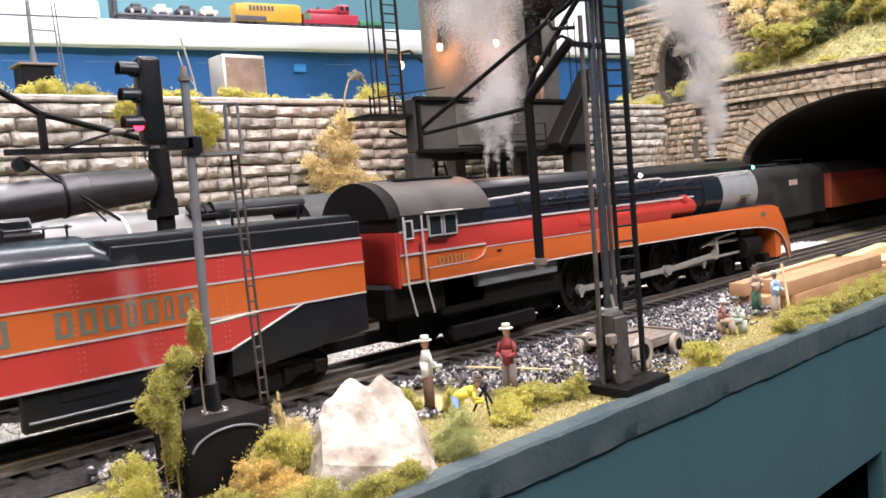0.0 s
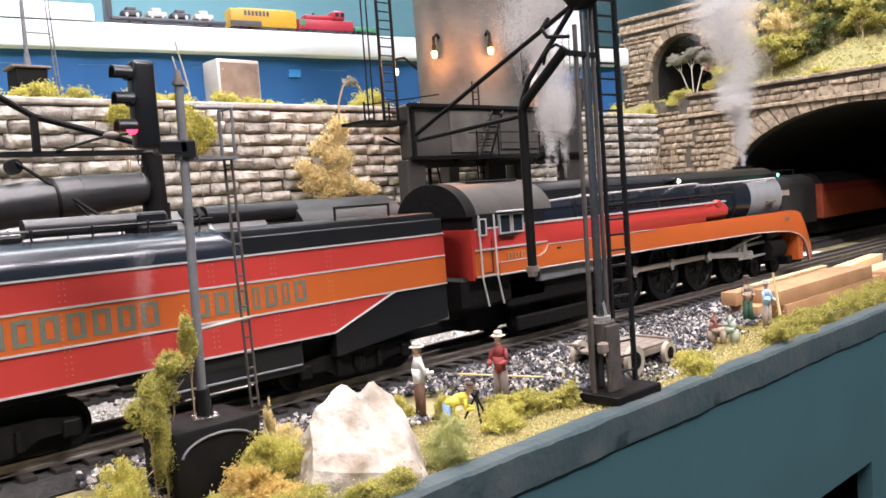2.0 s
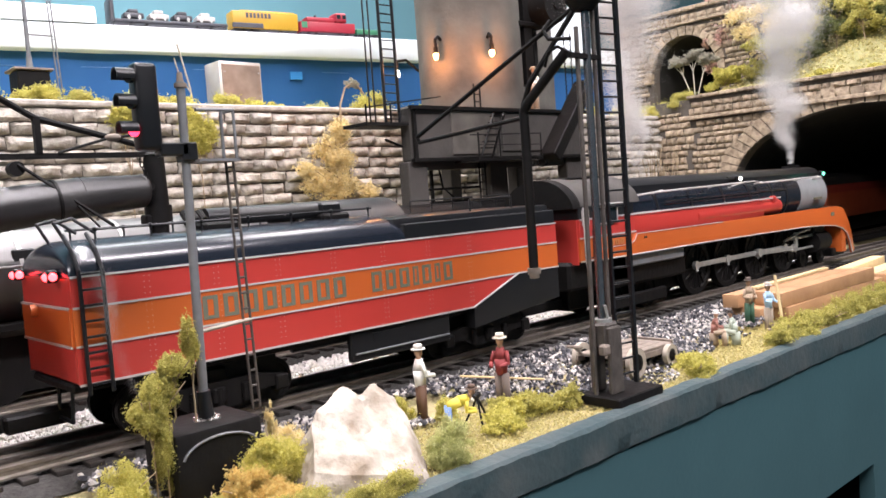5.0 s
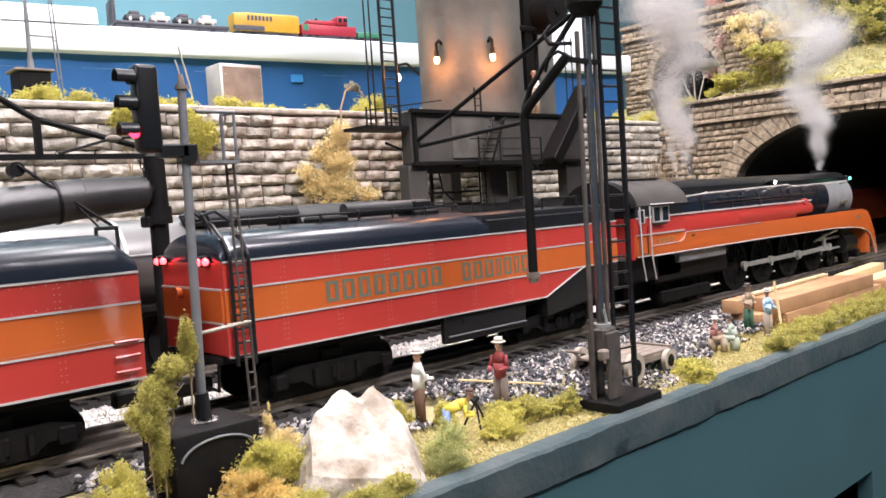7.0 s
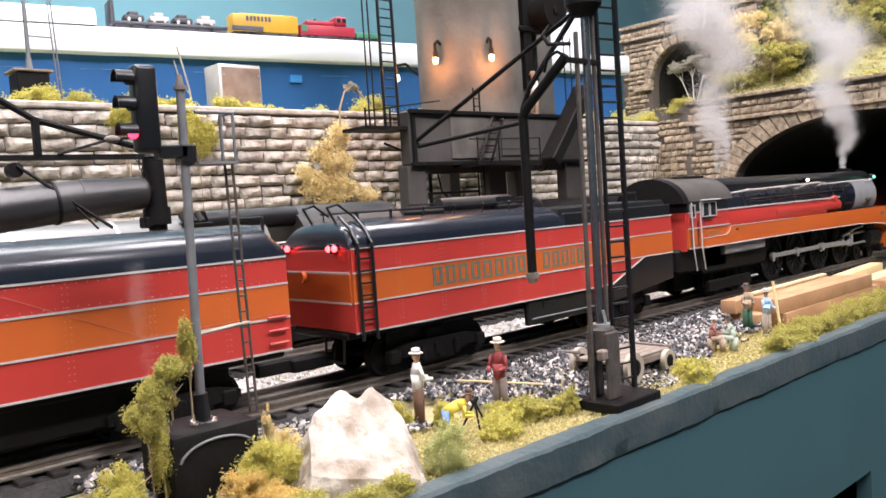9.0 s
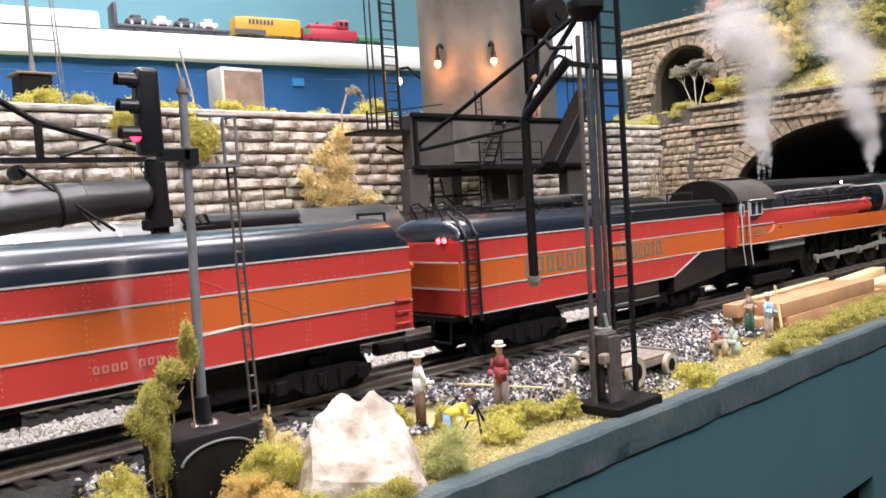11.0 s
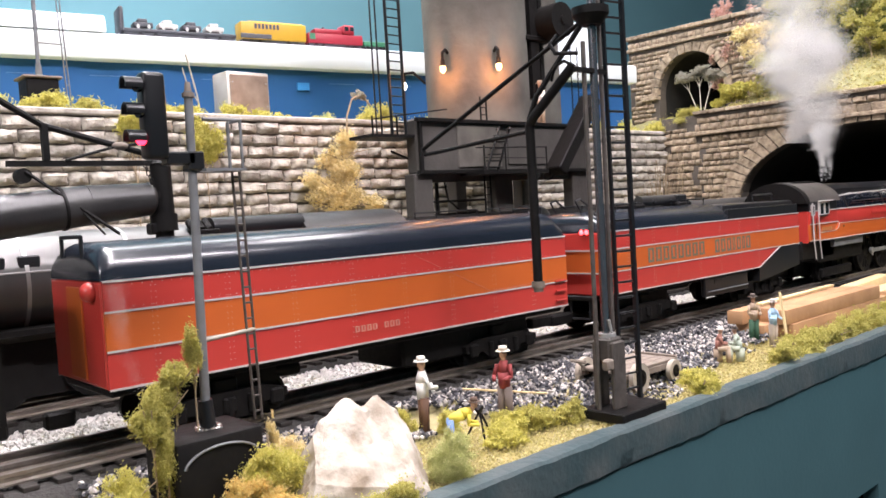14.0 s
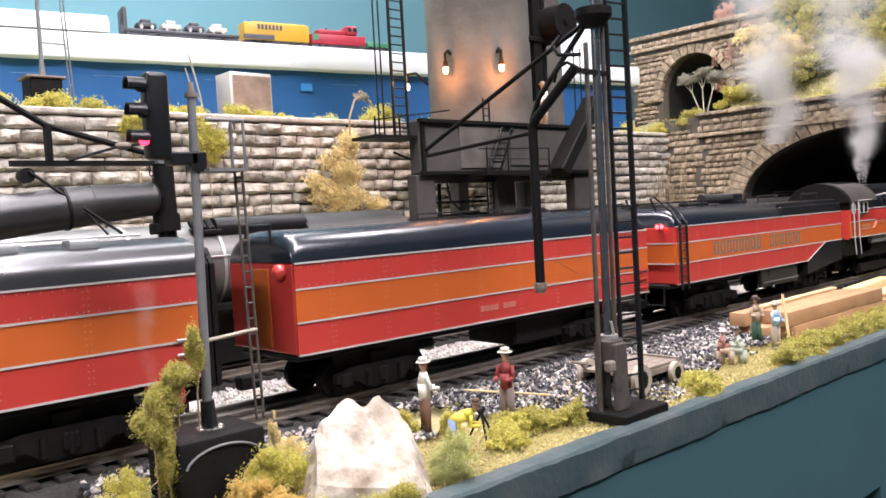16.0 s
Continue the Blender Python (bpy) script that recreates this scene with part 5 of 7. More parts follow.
def coaling_tower():
    ob = thing("coaling_tower", (0.52, 0.205, 0.0), "stained concrete coaling tower on dark legs with lamps and stairs", "coaling tower")
    y0, y1 = 0.172, 0.262
    ax, ay, ar = 0.5466, 0.210, 0.0478
    bm = tube(B(), (ax, ay, 0.174), (ax, ay, 0.44), ar, seg=64)
    part("silo", bm, CONCRETE, ob, "round stained concrete coal bin")
    bm = box(B(), (0.588, 0.206, 0.174), (0.664, 0.250, 0.44), 0.002)
    part("hoist_shaft", bm, CONCRETE, ob)
    part("hoist_rail", box(B(), (0.579, y0 - 0.002, 0.200), (0.590, y0 + 0.012, 0.44)), MATT, ob)
    part("hoist_rail", box(B(), (0.596, y0 + 0.002, 0.200), (0.601, y0 + 0.012, 0.44)), MATT, ob)
    bm = box(B(), (0.425, 0.160, 0.131), (0.645, 0.1745, 0.1755), 0.002)
    part("hopper_deck", bm, DARKCON, ob, "sooty hopper deck")
    for x in (0.4275, 0.640):
        part("deck_rib", box(B(), (x - 0.0015, 0.1575, 0.131), (x + 0.0015, 0.1602, 0.1755)), MATT, ob)
    for z in (0.1325, 0.1740):
        part("deck_flange", box(B(), (0.4235, 0.1560, z - 0.0014), (0.6465, 0.1602, z + 0.0014)), MATT, ob)
    # Paler panel colour stands for the light on the middle of the deck.
    dusty = mat("lit_steel_panel", (0.15, 0.135, 0.115), 0.7, color2=(0.05, 0.045, 0.04), scale=38, mix=0.9)
    part("deck_panel", box(B(), (0.468, 0.1585, 0.136), (0.520, 0.1602, 0.1720), 0.0006), dusty, ob, "brown-grey panel, paler to show the deck's lit middle")
    part("deck_panel", box(B(), (0.528, 0.1585, 0.138), (0.612, 0.1602, 0.1710), 0.0006), DARKCON, ob)
    part("rear_deck", box(B(), (0.505, 0.1750, 0.152), (0.655, 0.262, 0.1738), 0.002), DARKCON, ob)
    for a, b, yy, d in ((0.4200, 0.4400, 0.1605, 0.012), (0.512, 0.534, 0.1605, 0.012), (0.617, 0.644, 0.1605, 0.012), (0.545, 0.559, 0.245, 0.014), (0.640, 0.652, 0.245, 0.014)):
        part("leg", box(B(), (a, yy, 0.0), (b, yy + d, 0.1315 if yy < 0.2 else 0.1525), 0.0008), DARKCON, ob)
    part("crossbeam", box(B(), (0.4401, 0.164, 0.1245), (0.6169, 0.170, 0.1310)), DARKCON, ob)
    bm = B()
    for z in (0.098, 0.109):
        tube(bm, (0.449, y0 + 0.006, z), (0.515, y0 + 0.006, z), 0.0012, seg=6)
    tube(bm, (0.459, y0 + 0.006, 0.0), (0.459, y0 + 0.006, 0.131), 0.0016, seg=8)
    bent(bm, [(0.462, y0, 0.128), (0.466, y0, 0.110), (0.478, y0, 0.101), (0.500, y0, 0.099)], 0.0008)
    part("pipework", bm, MATT, ob)
    # lamps on goosenecks
    for (x, y, z), n in SILO_LAMPS:
        n = Vector(n)
        p = Vector((x, y, z))
        up = Vector((0, 0, 1))
        bm = B()
        bent(bm, [p + up * 0.013 - n * 0.001, p + up * 0.0155 + n * 0.004, p + up * 0.0125 + n * 0.0085, p + up * 0.004 + n * 0.0085], 0.0014)
        tube(bm, p + n * 0.0085 + up * 0.0005, p + n * 0.0085 + up * 0.006, 0.0021, seg=12)
        lamp = part("wall_lamp", bm, MATT, ob)
        bm = B()
        bmesh.ops.create_uvsphere(bm, u_segments=14, v_segments=10, radius=0.0025, matrix=Matrix.Translation(p + n * 0.0085 - up * 0.0015) @ Matrix.Diagonal((1, 1, 1.5, 1)))
        part("bulb", bm, BULB, lamp, "glowing clear bulb")
    bm = B()
    bent(bm, [(0.512, 0.243, 0.2200), (0.503, 0.250, 0.2310), (0.496, 0.2540, 0.2300), (0.4955, 0.2545, 0.2220)], 0.0012)
    lamp = part("wall_lamp", bm, MATT, ob)
    bm = B()
    bmesh.ops.create_uvsphere(bm, u_segments=14, v_segments=10, radius=0.0024, matrix=Matrix.Translation((0.4955, 0.2545, 0.2185)) @ Matrix.Diagonal((1, 1, 1.5, 1)))
    part("bulb", bm, WHITEGLOW, lamp, "small lit bulb")
    # side ladder and landing
    part("landing", box(B(), (0.383, y0 - 0.010, 0.1600), (0.4325, y0 + 0.02, 0.1625)), MATT, ob)
    bm = B()
    for x in (0.384, 0.408, 0.431):
        tube(bm, (x, y0 - 0.009, 0.1625), (x, y0 - 0.009, 0.1760), 0.0008, seg=6)
    tube(bm, (0.384, y0 - 0.009, 0.1735), (0.462, y0 - 0.009, 0.1840), 0.0006, seg=6)
    tube(bm, (0.408, y0, 0.1500), (0.4325, y0, 0.1420), 0.0010, seg=6)
    part("landing_rail", bm, MATT, ob)
    bm = B()
    for x in (0.4085, 0.4225):
        tube(bm, (x, y0 - 0.002, 0.1625), (x, y0 - 0.002, 0.44), 0.0013, seg=8)
    for z in np.arange(0.166, 0.44, 0.0068):
        tube(bm, (0.4085, y0 - 0.002, z), (0.4225, y0 - 0.002, z), 0.0006, seg=5)
    for x in (0.395, 0.400):
        tube(bm, (x, y0, 0.1625), (x, y0, 0.44), 0.0007, seg=6)
    part("tall_ladder", bm, BLACK, ob)
    bm = B()
    for x in (0.500, 0.507):
        tube(bm, (x, y0 - 0.010, 0.092), (x, y0 - 0.010, 0.1960), 0.0008, seg=6)
    for z in np.arange(0.094, 0.196, 0.0062):
        tube(bm, (0.500, y0 - 0.010, z), (0.507, y0 - 0.010, z), 0.0005, seg=5)
    part("short_ladder", bm, MATT, ob)
    # front landing with stairs and a chute
    yl = 0.135
    part("front_landing", box(B(), (0.474, yl, 0.1290), (0.553, y0 - 0.0065, 0.1315)), MATT, ob)
    bm = B()
    for x in (0.475, 0.500, 0.528, 0.552):
        tube(bm, (x, yl + 0.001, 0.1315), (x, yl + 0.001, 0.1520), 0.0007, seg=6)
    tube(bm, (0.466, yl + 0.001, 0.1500), (0.552, yl + 0.001, 0.1515), 0.0006, seg=6)
    tube(bm, (0.475, yl + 0.001, 0.1420), (0.552, yl + 0.001, 0.1420), 0.0004, seg=6)
    part("guard_rail", bm, MATT, ob)
    bm = B()
    for dx in (0.0, 0.013):
        tube(bm, (0.480 + dx, yl + 0.004, 0.1315), (0.5065 + dx, yl + 0.012, 0.1690), 0.0011, seg=6)
    for k in range(7):
        f = (k + 0.5) / 7
        box(bm, (0.480 + 0.0265 * f, yl + 0.002 + 0.008 * f, 0.1315 + 0.0375 * f), (0.493 + 0.0265 * f, yl + 0.008 + 0.008 * f, 0.1323 + 0.0375 * f))
    part("stairs", bm, MATT, ob)
    bm = B()
    box(bm, (-0.006, -0.009, -0.045), (0.006, 0.009, 0.045), 0.001, 1, Matrix.Translation((0.609, 0.150, 0.165)) @ Matrix.Rotation(radians(40), 4, "Y"))
    part("coal_chute", bm, MATT, ob, "sloping black coal chute")
    bm = B()
    for x in (0.557, 0.575):
        for i in range(12):
            a, b = 2 * math.pi * i / 12, 2 * math.pi * (i + 1) / 12
            tube(bm, (x + 0.007 * math.cos(a), yl + 0.02, 0.129 + 0.005 * math.sin(a)), (x + 0.007 * math.cos(b), yl + 0.02, 0.129 + 0.005 * math.sin(b)), 0.0010, seg=5)
    part("hand_wheel", bm, MATT, ob)
    bm = B()
    tube(bm, (0.602, 0.150, 0.270), (0.602, 0.172, 0.270), 0.016, seg=24)
    tube(bm, (0.602, 0.148, 0.270), (0.602, 0.210, 0.270), 0.004, seg=12)
    part("hoist_sheave", bm, MATT, ob)
    bm = B()
    box(bm, (0.570, 0.168, 0.252), (0.606, 0.212, 0.257), 0.001, 1, None)
    part("sheave_arm", bm, MATT, ob)
    bm = B()
    for x in (0.632, 0.642):
        for z in np.arange(0.18, 0.25, 0.0042):
            tube(bm, (x, 0.168, z), (x + 0.0015, 0.168, z + 0.0042), 0.0006, seg=5)
    part("hoist_chain", bm, MATT, ob)
    part("roof_cap", box(B(), (0.490, 0.155, 0.44), (0.668, 0.264, 0.448)), DARKCON, ob)
    return ob


coaling_tower()
for (x, y, z), n in SILO_LAMPS:
    d = bpy.data.lights.new("bulb_light", "POINT")
    d.energy, d.color, d.shadow_soft_size = 0.105, (1.0, 0.35, 0.11), 0.003
    lo = new("bulb_light", d)
    lo.location = (x + n[0] * 0.0155, y + n[1] * 0.0155, z - 0.004)
    tagged(lo, "warm bulb light on the coaling tower wall", "lamp")


# ---- figures: each one plain mesh ----
FIG = {}


def fig_mat(name, c):
    if name not in FIG:
        FIG[name] = mat("figure_" + name, c, 0.7, scale=300, mix=0.4)
    return FIG[name]


def figurine(at, h, turn, shirt, legs, hat, label, lean=0.0, seated=False, skin=(0.50, 0.30, 0.20)):
    bm = B()
    mats = [fig_mat(*legs), fig_mat(*shirt), fig_mat("skin", skin), fig_mat(*hat)]

    def grp(k, start):
        bm.faces.ensure_lookup_table()
        for f in bm.faces[start:]:
            f.material_index = k
    n = 0
    if seated:
        for s in (-1, 1):
            bent(bm, [(0.0, s * 0.09 * h, 0.30 * h), (0.22 * h, s * 0.10 * h, 0.33 * h), (0.24 * h, s * 0.10 * h, 0.0)], 0.062 * h)
        tube(bm, (0, 0, 0.0), (0, 0, 0.3 * h), 0.10 * h, 0.11 * h, 8)
        hip = 0.30 * h
    else:
        for s in (-1, 1):
            tube(bm, (0, s * 0.055 * h, 0.0), (0, s * 0.045 * h, 0.48 * h), 0.048 * h, 0.062 * h, 8)
            box(bm, (-0.04 * h, s * 0.055 * h - 0.032 * h, 0), (0.10 * h, s * 0.055 * h + 0.032 * h, 0.04 * h))
        hip = 0.46 * h
    grp(0, n)
    n = len(bm.faces)
    lx = math.sin(radians(lean)) * 0.36 * h
    top = hip + math.cos(radians(lean)) * 0.36 * h
    tube(bm, (0, 0, hip), (lx * 0.6, 0, hip + (top - hip) * 0.6), 0.072 * h, 0.092 * h, 10)
    tube(bm, (lx * 0.6, 0, hip + (top - hip) * 0.6), (lx, 0, top), 0.092 * h, 0.05 * h, 10)
    for s in (-1, 1):
        bent(bm, [(lx * 0.9, s * 0.09 * h, top - 0.05 * h), (lx * 0.7 + 0.05 * h, s * 0.12 * h, top - 0.20 * h), (lx * 0.8 + 0.17 * h, s * 0.07 * h, top - 0.22 * h)], 0.028 * h, 7)
    grp(1, n)
    n = len(bm.faces)
    hc = Vector((lx * 1.15, 0, top + 0.085 * h))
    bmesh.ops.create_uvsphere(bm, u_segments=10, v_segments=8, radius=0.055 * h, matrix=Matrix.Translation(hc) @ Matrix.Diagonal((1, 0.9, 1.2, 1)))
    tube(bm, (lx, 0, top - 0.02 * h), hc, 0.035 * h, seg=8)
    grp(2, n)
    n = len(bm.faces)
    tube(bm, hc + Vector((0, 0, 0.035 * h)), hc + Vector((0, 0, 0.050 * h)), 0.10 * h, 0.09 * h, 14)
    tube(bm, hc + Vector((0, 0, 0.048 * h)), hc + Vector((0, 0, 0.105 * h)), 0.064 * h, 0.052 * h, 12)
    grp(3, n)
    bmesh.ops.recalc_face_normals(bm, faces=bm.faces)
    me = bpy.data.meshes.new("figurine")
    bm.to_mesh(me)
    bm.free()
    for m in mats:
        me.materials.append(m)
    me.shade_smooth()
    ob = new("figurine", me)
    ob.matrix_basis = pose(*at, 0, 0, turn)
    return tagged(ob, label, "figurine", "painted layout figures")


WHITE, BROWN, TAN = ("white", (0.75, 0.74, 0.70)), ("brown", (0.10, 0.06, 0.04)), ("tan", (0.36, 0.27, 0.19))
figurine((0.2385, -0.0485, 0.0), 0.0355, -20, WHITE, ("dark_brown", (0.10, 0.048, 0.024)), ("pale_hat", (0.55, 0.53, 0.48)), "small painted figure in a white shirt and brown trousers")
figurine((0.2745, -0.0655, 0.0), 0.0360, 200, ("maroon", (0.26, 0.04, 0.04)), ("taupe", (0.17, 0.13, 0.11)), ("straw", (0.56, 0.51, 0.42)), "small painted figure in a maroon vest and straw hat")
figurine((0.2290, -0.0765, 0.0), 0.0275, -42, ("yellow", (0.72, 0.60, 0.08)), ("denim", (0.16, 0.25, 0.45)), BROWN, "small painted figure bending over in a yellow shirt", 66)
figurine((0.4520, -0.0750, 0.0), 0.0255, -60, ("muted_red", (0.30, 0.13, 0.10)), TAN, WHITE, "small seated figure in a red vest and white hat", 10, True)
figurine((0.4600, -0.0850, 0.0), 0.0255, 120, ("sage", (0.42, 0.48, 0.40)), ("pale_green", (0.38, 0.42, 0.34)), ("dark_hat", (0.08, 0.06, 0.05)), "small seated figure in a pale green shirt", 15, True)
figurine((0.5215, -0.0630, 0.0), 0.033, 230, TAN, ("bottle_green", (0.03, 0.09, 0.05)), ("dark_hat", (0.08, 0.06, 0.05)), "small painted figure in dark green overalls")
figurine((0.5140, -0.0800, 0.0), 0.031, 250, ("sky", (0.36, 0.52, 0.66)), ("stone", (0.34, 0.28, 0.22)), ("grey_hair", (0.50, 0.46, 0.42)), "small painted figure in a pale blue shirt")
figurine((0.585, 0.1675, 0.1755), 0.040, 200, WHITE, TAN, TAN, "small painted figure in white on the coaling tower deck")

bm = B()
tube(bm, (0.4890, -0.1020, 0.0), (0.4935, -0.0950, 0.0385), 0.0009, seg=8)
solo("survey_staff", bm, PALEWOOD, "pale yellow wooden staff standing beside figures", "staff", at=(0.489, -0.102, 0))
bm = B()
tube(bm, (0.2715, -0.0400, 0.0135), (0.2900, -0.0780, 0.0125), 0.00055, seg=8)
solo("survey_pole", bm, PALEWOOD, "pale wooden pole held level by a figure", "pole", at=(0.28, -0.06, 0.0128))
bm = B()
for a in range(3):
    tube(bm, (0.2470 + 0.007 * math.cos(a * 2.1), -0.0760 + 0.007 * math.sin(a * 2.1), 0.0), (0.2470, -0.0760, 0.0130), 0.0005, seg=6)
tube(bm, (0.2455, -0.076, 0.0130), (0.2485, -0.076, 0.0145), 0.0012, seg=8)
solo("survey_tripod", bm, MATT, "tiny dark surveying tripod in the grass", "tripod", at=(0.2470, -0.076, 0))


# ---- boulder ----
def boulder():
    bm = B()
    pts = [(0.142, -0.100, -0.004), (0.151, -0.066, -0.004), (0.1475, -0.098, 0.012), (0.1565, -0.084, 0.0255), (0.166, -0.083, 0.0308), (0.1725, -0.082, 0.0338), (0.1865, -0.083, 0.0324),
           (0.193, -0.085, 0.0258), (0.199, -0.084, 0.0188), (0.204, -0.085, 0.006), (0.205, -0.084, -0.004), (0.187, -0.112, -0.004), (0.183, -0.112, 0.004), (0.179, -0.104, 0.0125), (0.156, -0.105, 0.010),
           (0.163, -0.110, -0.004), (0.203, -0.068, -0.004), (0.175, -0.066, 0.016), (0.192, -0.068, 0.012)]
    for p in pts:
        bm.verts.new(p)
    bmesh.ops.convex_hull(bm, input=bm.verts)
    bmesh.ops.delete(bm, geom=[v for v in bm.verts if not v.link_faces], context="VERTS")
    bmesh.ops.triangulate(bm, faces=bm.faces)
    bmesh.ops.subdivide_edges(bm, edges=bm.edges, cuts=13, use_grid_fill=True)
    for v in bm.verts:
        if v.co.z > 0.012:
            v.co.z -= 0.0042 * math.exp(-((v.co.x - 0.1792) / 0.0038) ** 2) * min(1, (v.co.z - 0.012) / 0.012)
        n = noise.fractal(v.co * 140, 0.9, 2.2, 5)
        r = noise.ridged_multi_fractal(v.co * 55, 0.8, 2.0, 3, 0.9, 2.0)
        crack = noise.ridged_multi_fractal(Vector((v.co.x * 60, v.co.y * 60, v.co.z * 150)), 0.9, 2.1, 2, 0.9, 2.0)
        v.co += v.normal * (0.0008 * n - 0.0009 * (r - 1.0) - 0.0007 * max(0.0, crack - 1.1))
    return solo("boulder", bm, ROCK, "large pale plaster boulder at the layout edge", "rock", smooth=22, at=(0.176, -0.086, 0.0))


boulder()


# ---- baggage cart and lumber ----
def cart():
    ob = thing("baggage_cart", (0.41, -0.05, 0.0), "weathered wooden hand cart with pale wheels", "cart")
    for i in range(5):
        y = -0.066 + i * 0.0074
        part("deck_board", box(B(), (0.384, y, 0.0105), (0.440, y + 0.0068, 0.0122), 0.0003), CARTWOOD, ob)
    part("front_board", box(B(), (0.438, -0.066, 0.0050), (0.4405, -0.0294, 0.0135), 0.0003), CARTWOOD, ob)
    for y in (-0.0665, -0.0300):
        part("side_rail", box(B(), (0.384, y, 0.0070), (0.438, y + 0.0016, 0.0105), 0.0003), CARTWOOD, ob)
    for x, y in ((0.392, -0.0715), (0.392, -0.0265), (0.431, -0.0695), (0.431, -0.0285)):
        r = 0.0084 if x < 0.4 else 0.0062
        bm = ring_lathe(B(), [(r * 0.6, -0.0016), (r, -0.0018), (r, 0.0018), (r * 0.6, 0.0016)], 24)
        w = part("wheel", bm, CARTWHEEL, ob, at=(x, y, r))
        bm = ring_lathe(B(), [(r * 0.58, -0.0020), (r * 0.25, -0.0024), (r * 0.25, 0.0022), (r * 0.58, 0.0018)], 18)
        part("hub", bm, MATT, w, at=(x, y, r))
    bm = B()
    tube(bm, (0.392, -0.071, 0.0084), (0.392, -0.027, 0.0084), 0.0012, seg=8)
    box(bm, (0.389, -0.060, 0.0084), (0.395, -0.036, 0.0106))
    part("axle", bm, MATT, ob)
    bm = B()
    tube(bm, (0.431, -0.069, 0.0062), (0.431, -0.029, 0.0062), 0.0012, seg=8)
    box(bm, (0.428, -0.060, 0.0062), (0.434, -0.036, 0.0106))
    part("axle", bm, MATT, ob)
    bm = B()
    bent(bm, [(0.386, -0.050, 0.0110), (0.366, -0.050, 0.0160), (0.360, -0.050, 0.0210)], 0.0009)
    tube(bm, (0.360, -0.056, 0.0210), (0.360, -0.044, 0.0210), 0.0009, seg=6)
    part("handle", bm, CARTWOOD, ob)
    ob.location, ob.scale = (0.3737, -0.0662, 0.0), (0.9, 0.78, 0.95)
    return ob


cart()
for i, (x0, x1, y0, y1, z0, z1, m) in enumerate((
        (0.548, 0.725, -0.077, -0.0655, 0.0, 0.0096, TIMBER), (0.536, 0.715, -0.064, -0.0525, 0.0, 0.0096, TIMBER), (0.540, 0.72, -0.051, -0.0395, 0.0, 0.0096, TIMBER),
        (0.5425, 0.707, -0.0765, -0.0650, 0.0098, 0.0200, TIMBER), (0.550, 0.700, -0.0635, -0.0520, 0.0098, 0.0196, TIMBER), (0.532, 0.690, -0.0505, -0.0390, 0.0098, 0.0192, TIMBER),
        (0.560, 0.690, -0.0490, -0.0440, 0.0194, 0.0216, PALEWOOD), (0.735, 0.86, -0.060, -0.045, 0.0, 0.010, PALEWOOD), (0.745, 0.85, -0.076, -0.064, 0.0, 0.010, TIMBER),
        (0.728, 0.84, -0.044, -0.032, 0.0, 0.016, PALEWOOD))):
    bm = box(B(), (x0, y0, z0), (x1, y1, z1), 0.0005, 2)
    ob = solo("timber_baulk", bm, m, "pale stripwood plank on the lumber pile" if m is PALEWOOD else "brown timber baulk in a lumber stack", "timber", "lumber stack", at=((x0 + x1) / 2, (y0 + y1) / 2, z0))
    ob.rotation_euler = (0, 0, radians((0.4, -0.5, 0.3, -0.3, 0.5, -0.8, 1.0, 3, -2, 5)[i]))


# ---- back table with its blue skirt, and things on the upper level ----
BT = Matrix.Translation((0.2326, 0.55, 0.0)) @ Matrix.Rotation(math.atan2(-0.182, 1.0), 4, "Z")


def on_table(bm):
    bmesh.ops.transform(bm, verts=bm.verts, matrix=BT)
    return bm


tb = thing("display_table", (0.6, 0.5, 0.183), "neighbouring display table with white edge and blue skirt", "table")
part("white_edge", on_table(box(B(), (-1.0, 0.0, 0.2785), (0.865, 0.7, 0.3065), 0.004, 2)), WHITETOP, tb, "glossy white table edge")
bm = B()
rng = np.random.default_rng(5)
n = 160
v0, v1 = [], []
for i in range(n):
    u = -1.0 + 1.855 * i / (n - 1)
    w = 0.016 + 0.0015 * math.sin(u * 60 + 2 * math.sin(u * 13))
    p0, p1 = BT @ Vector((u, w, 0.184)), BT @ Vector((u, w * 0.85, 0.2785))
    v0.append(bm.verts.new(p0)), v1.append(bm.verts.new(p1))
for i in range(n - 1):
    bm.faces.new((v0[i], v0[i + 1], v1[i + 1], v1[i]))
q0, q1 = [bm.verts.new(BT @ Vector((-1.0, 0.6, 0.184))), bm.verts.new(BT @ Vector((0.855, 0.6, 0.184)))], [bm.verts.new(BT @ Vector((-1.0, 0.6, 0.2785))), bm.verts.new(BT @ Vector((0.855, 0.6, 0.2785)))]
bm.faces.new((q0[0], q1[0], q1[1], q0[1]))
part("skirt", bm, BLUECLOTH, tb, "royal blue cloth skirt")
bm = on_table(box(B(), (-1.0, 0.0145, 0.2640), (0.855, 0.0155, 0.2645)))
part("skirt_seam", bm, mat("pale_blue_seam", (0.10, 0.22, 0.45), 0.7), tb)
part("tape_patch", on_table(box(B(), (0.312, 0.0100, 0.2545), (0.327, 0.0136, 0.2635))), BLUETAPE, tb, "small bright blue tape patch")


def on_rail(bm):
    """Small models stand in a row near the table's front edge."""
    bmesh.ops.transform(bm, verts=bm.verts, matrix=BT @ Matrix.Translation((0.1155, 0, 0.3068)) @ Matrix.Diagonal((0.80, 1, 1.2, 1)) @ Matrix.Translation((-0.186, 0, -0.3068)))
    return bm


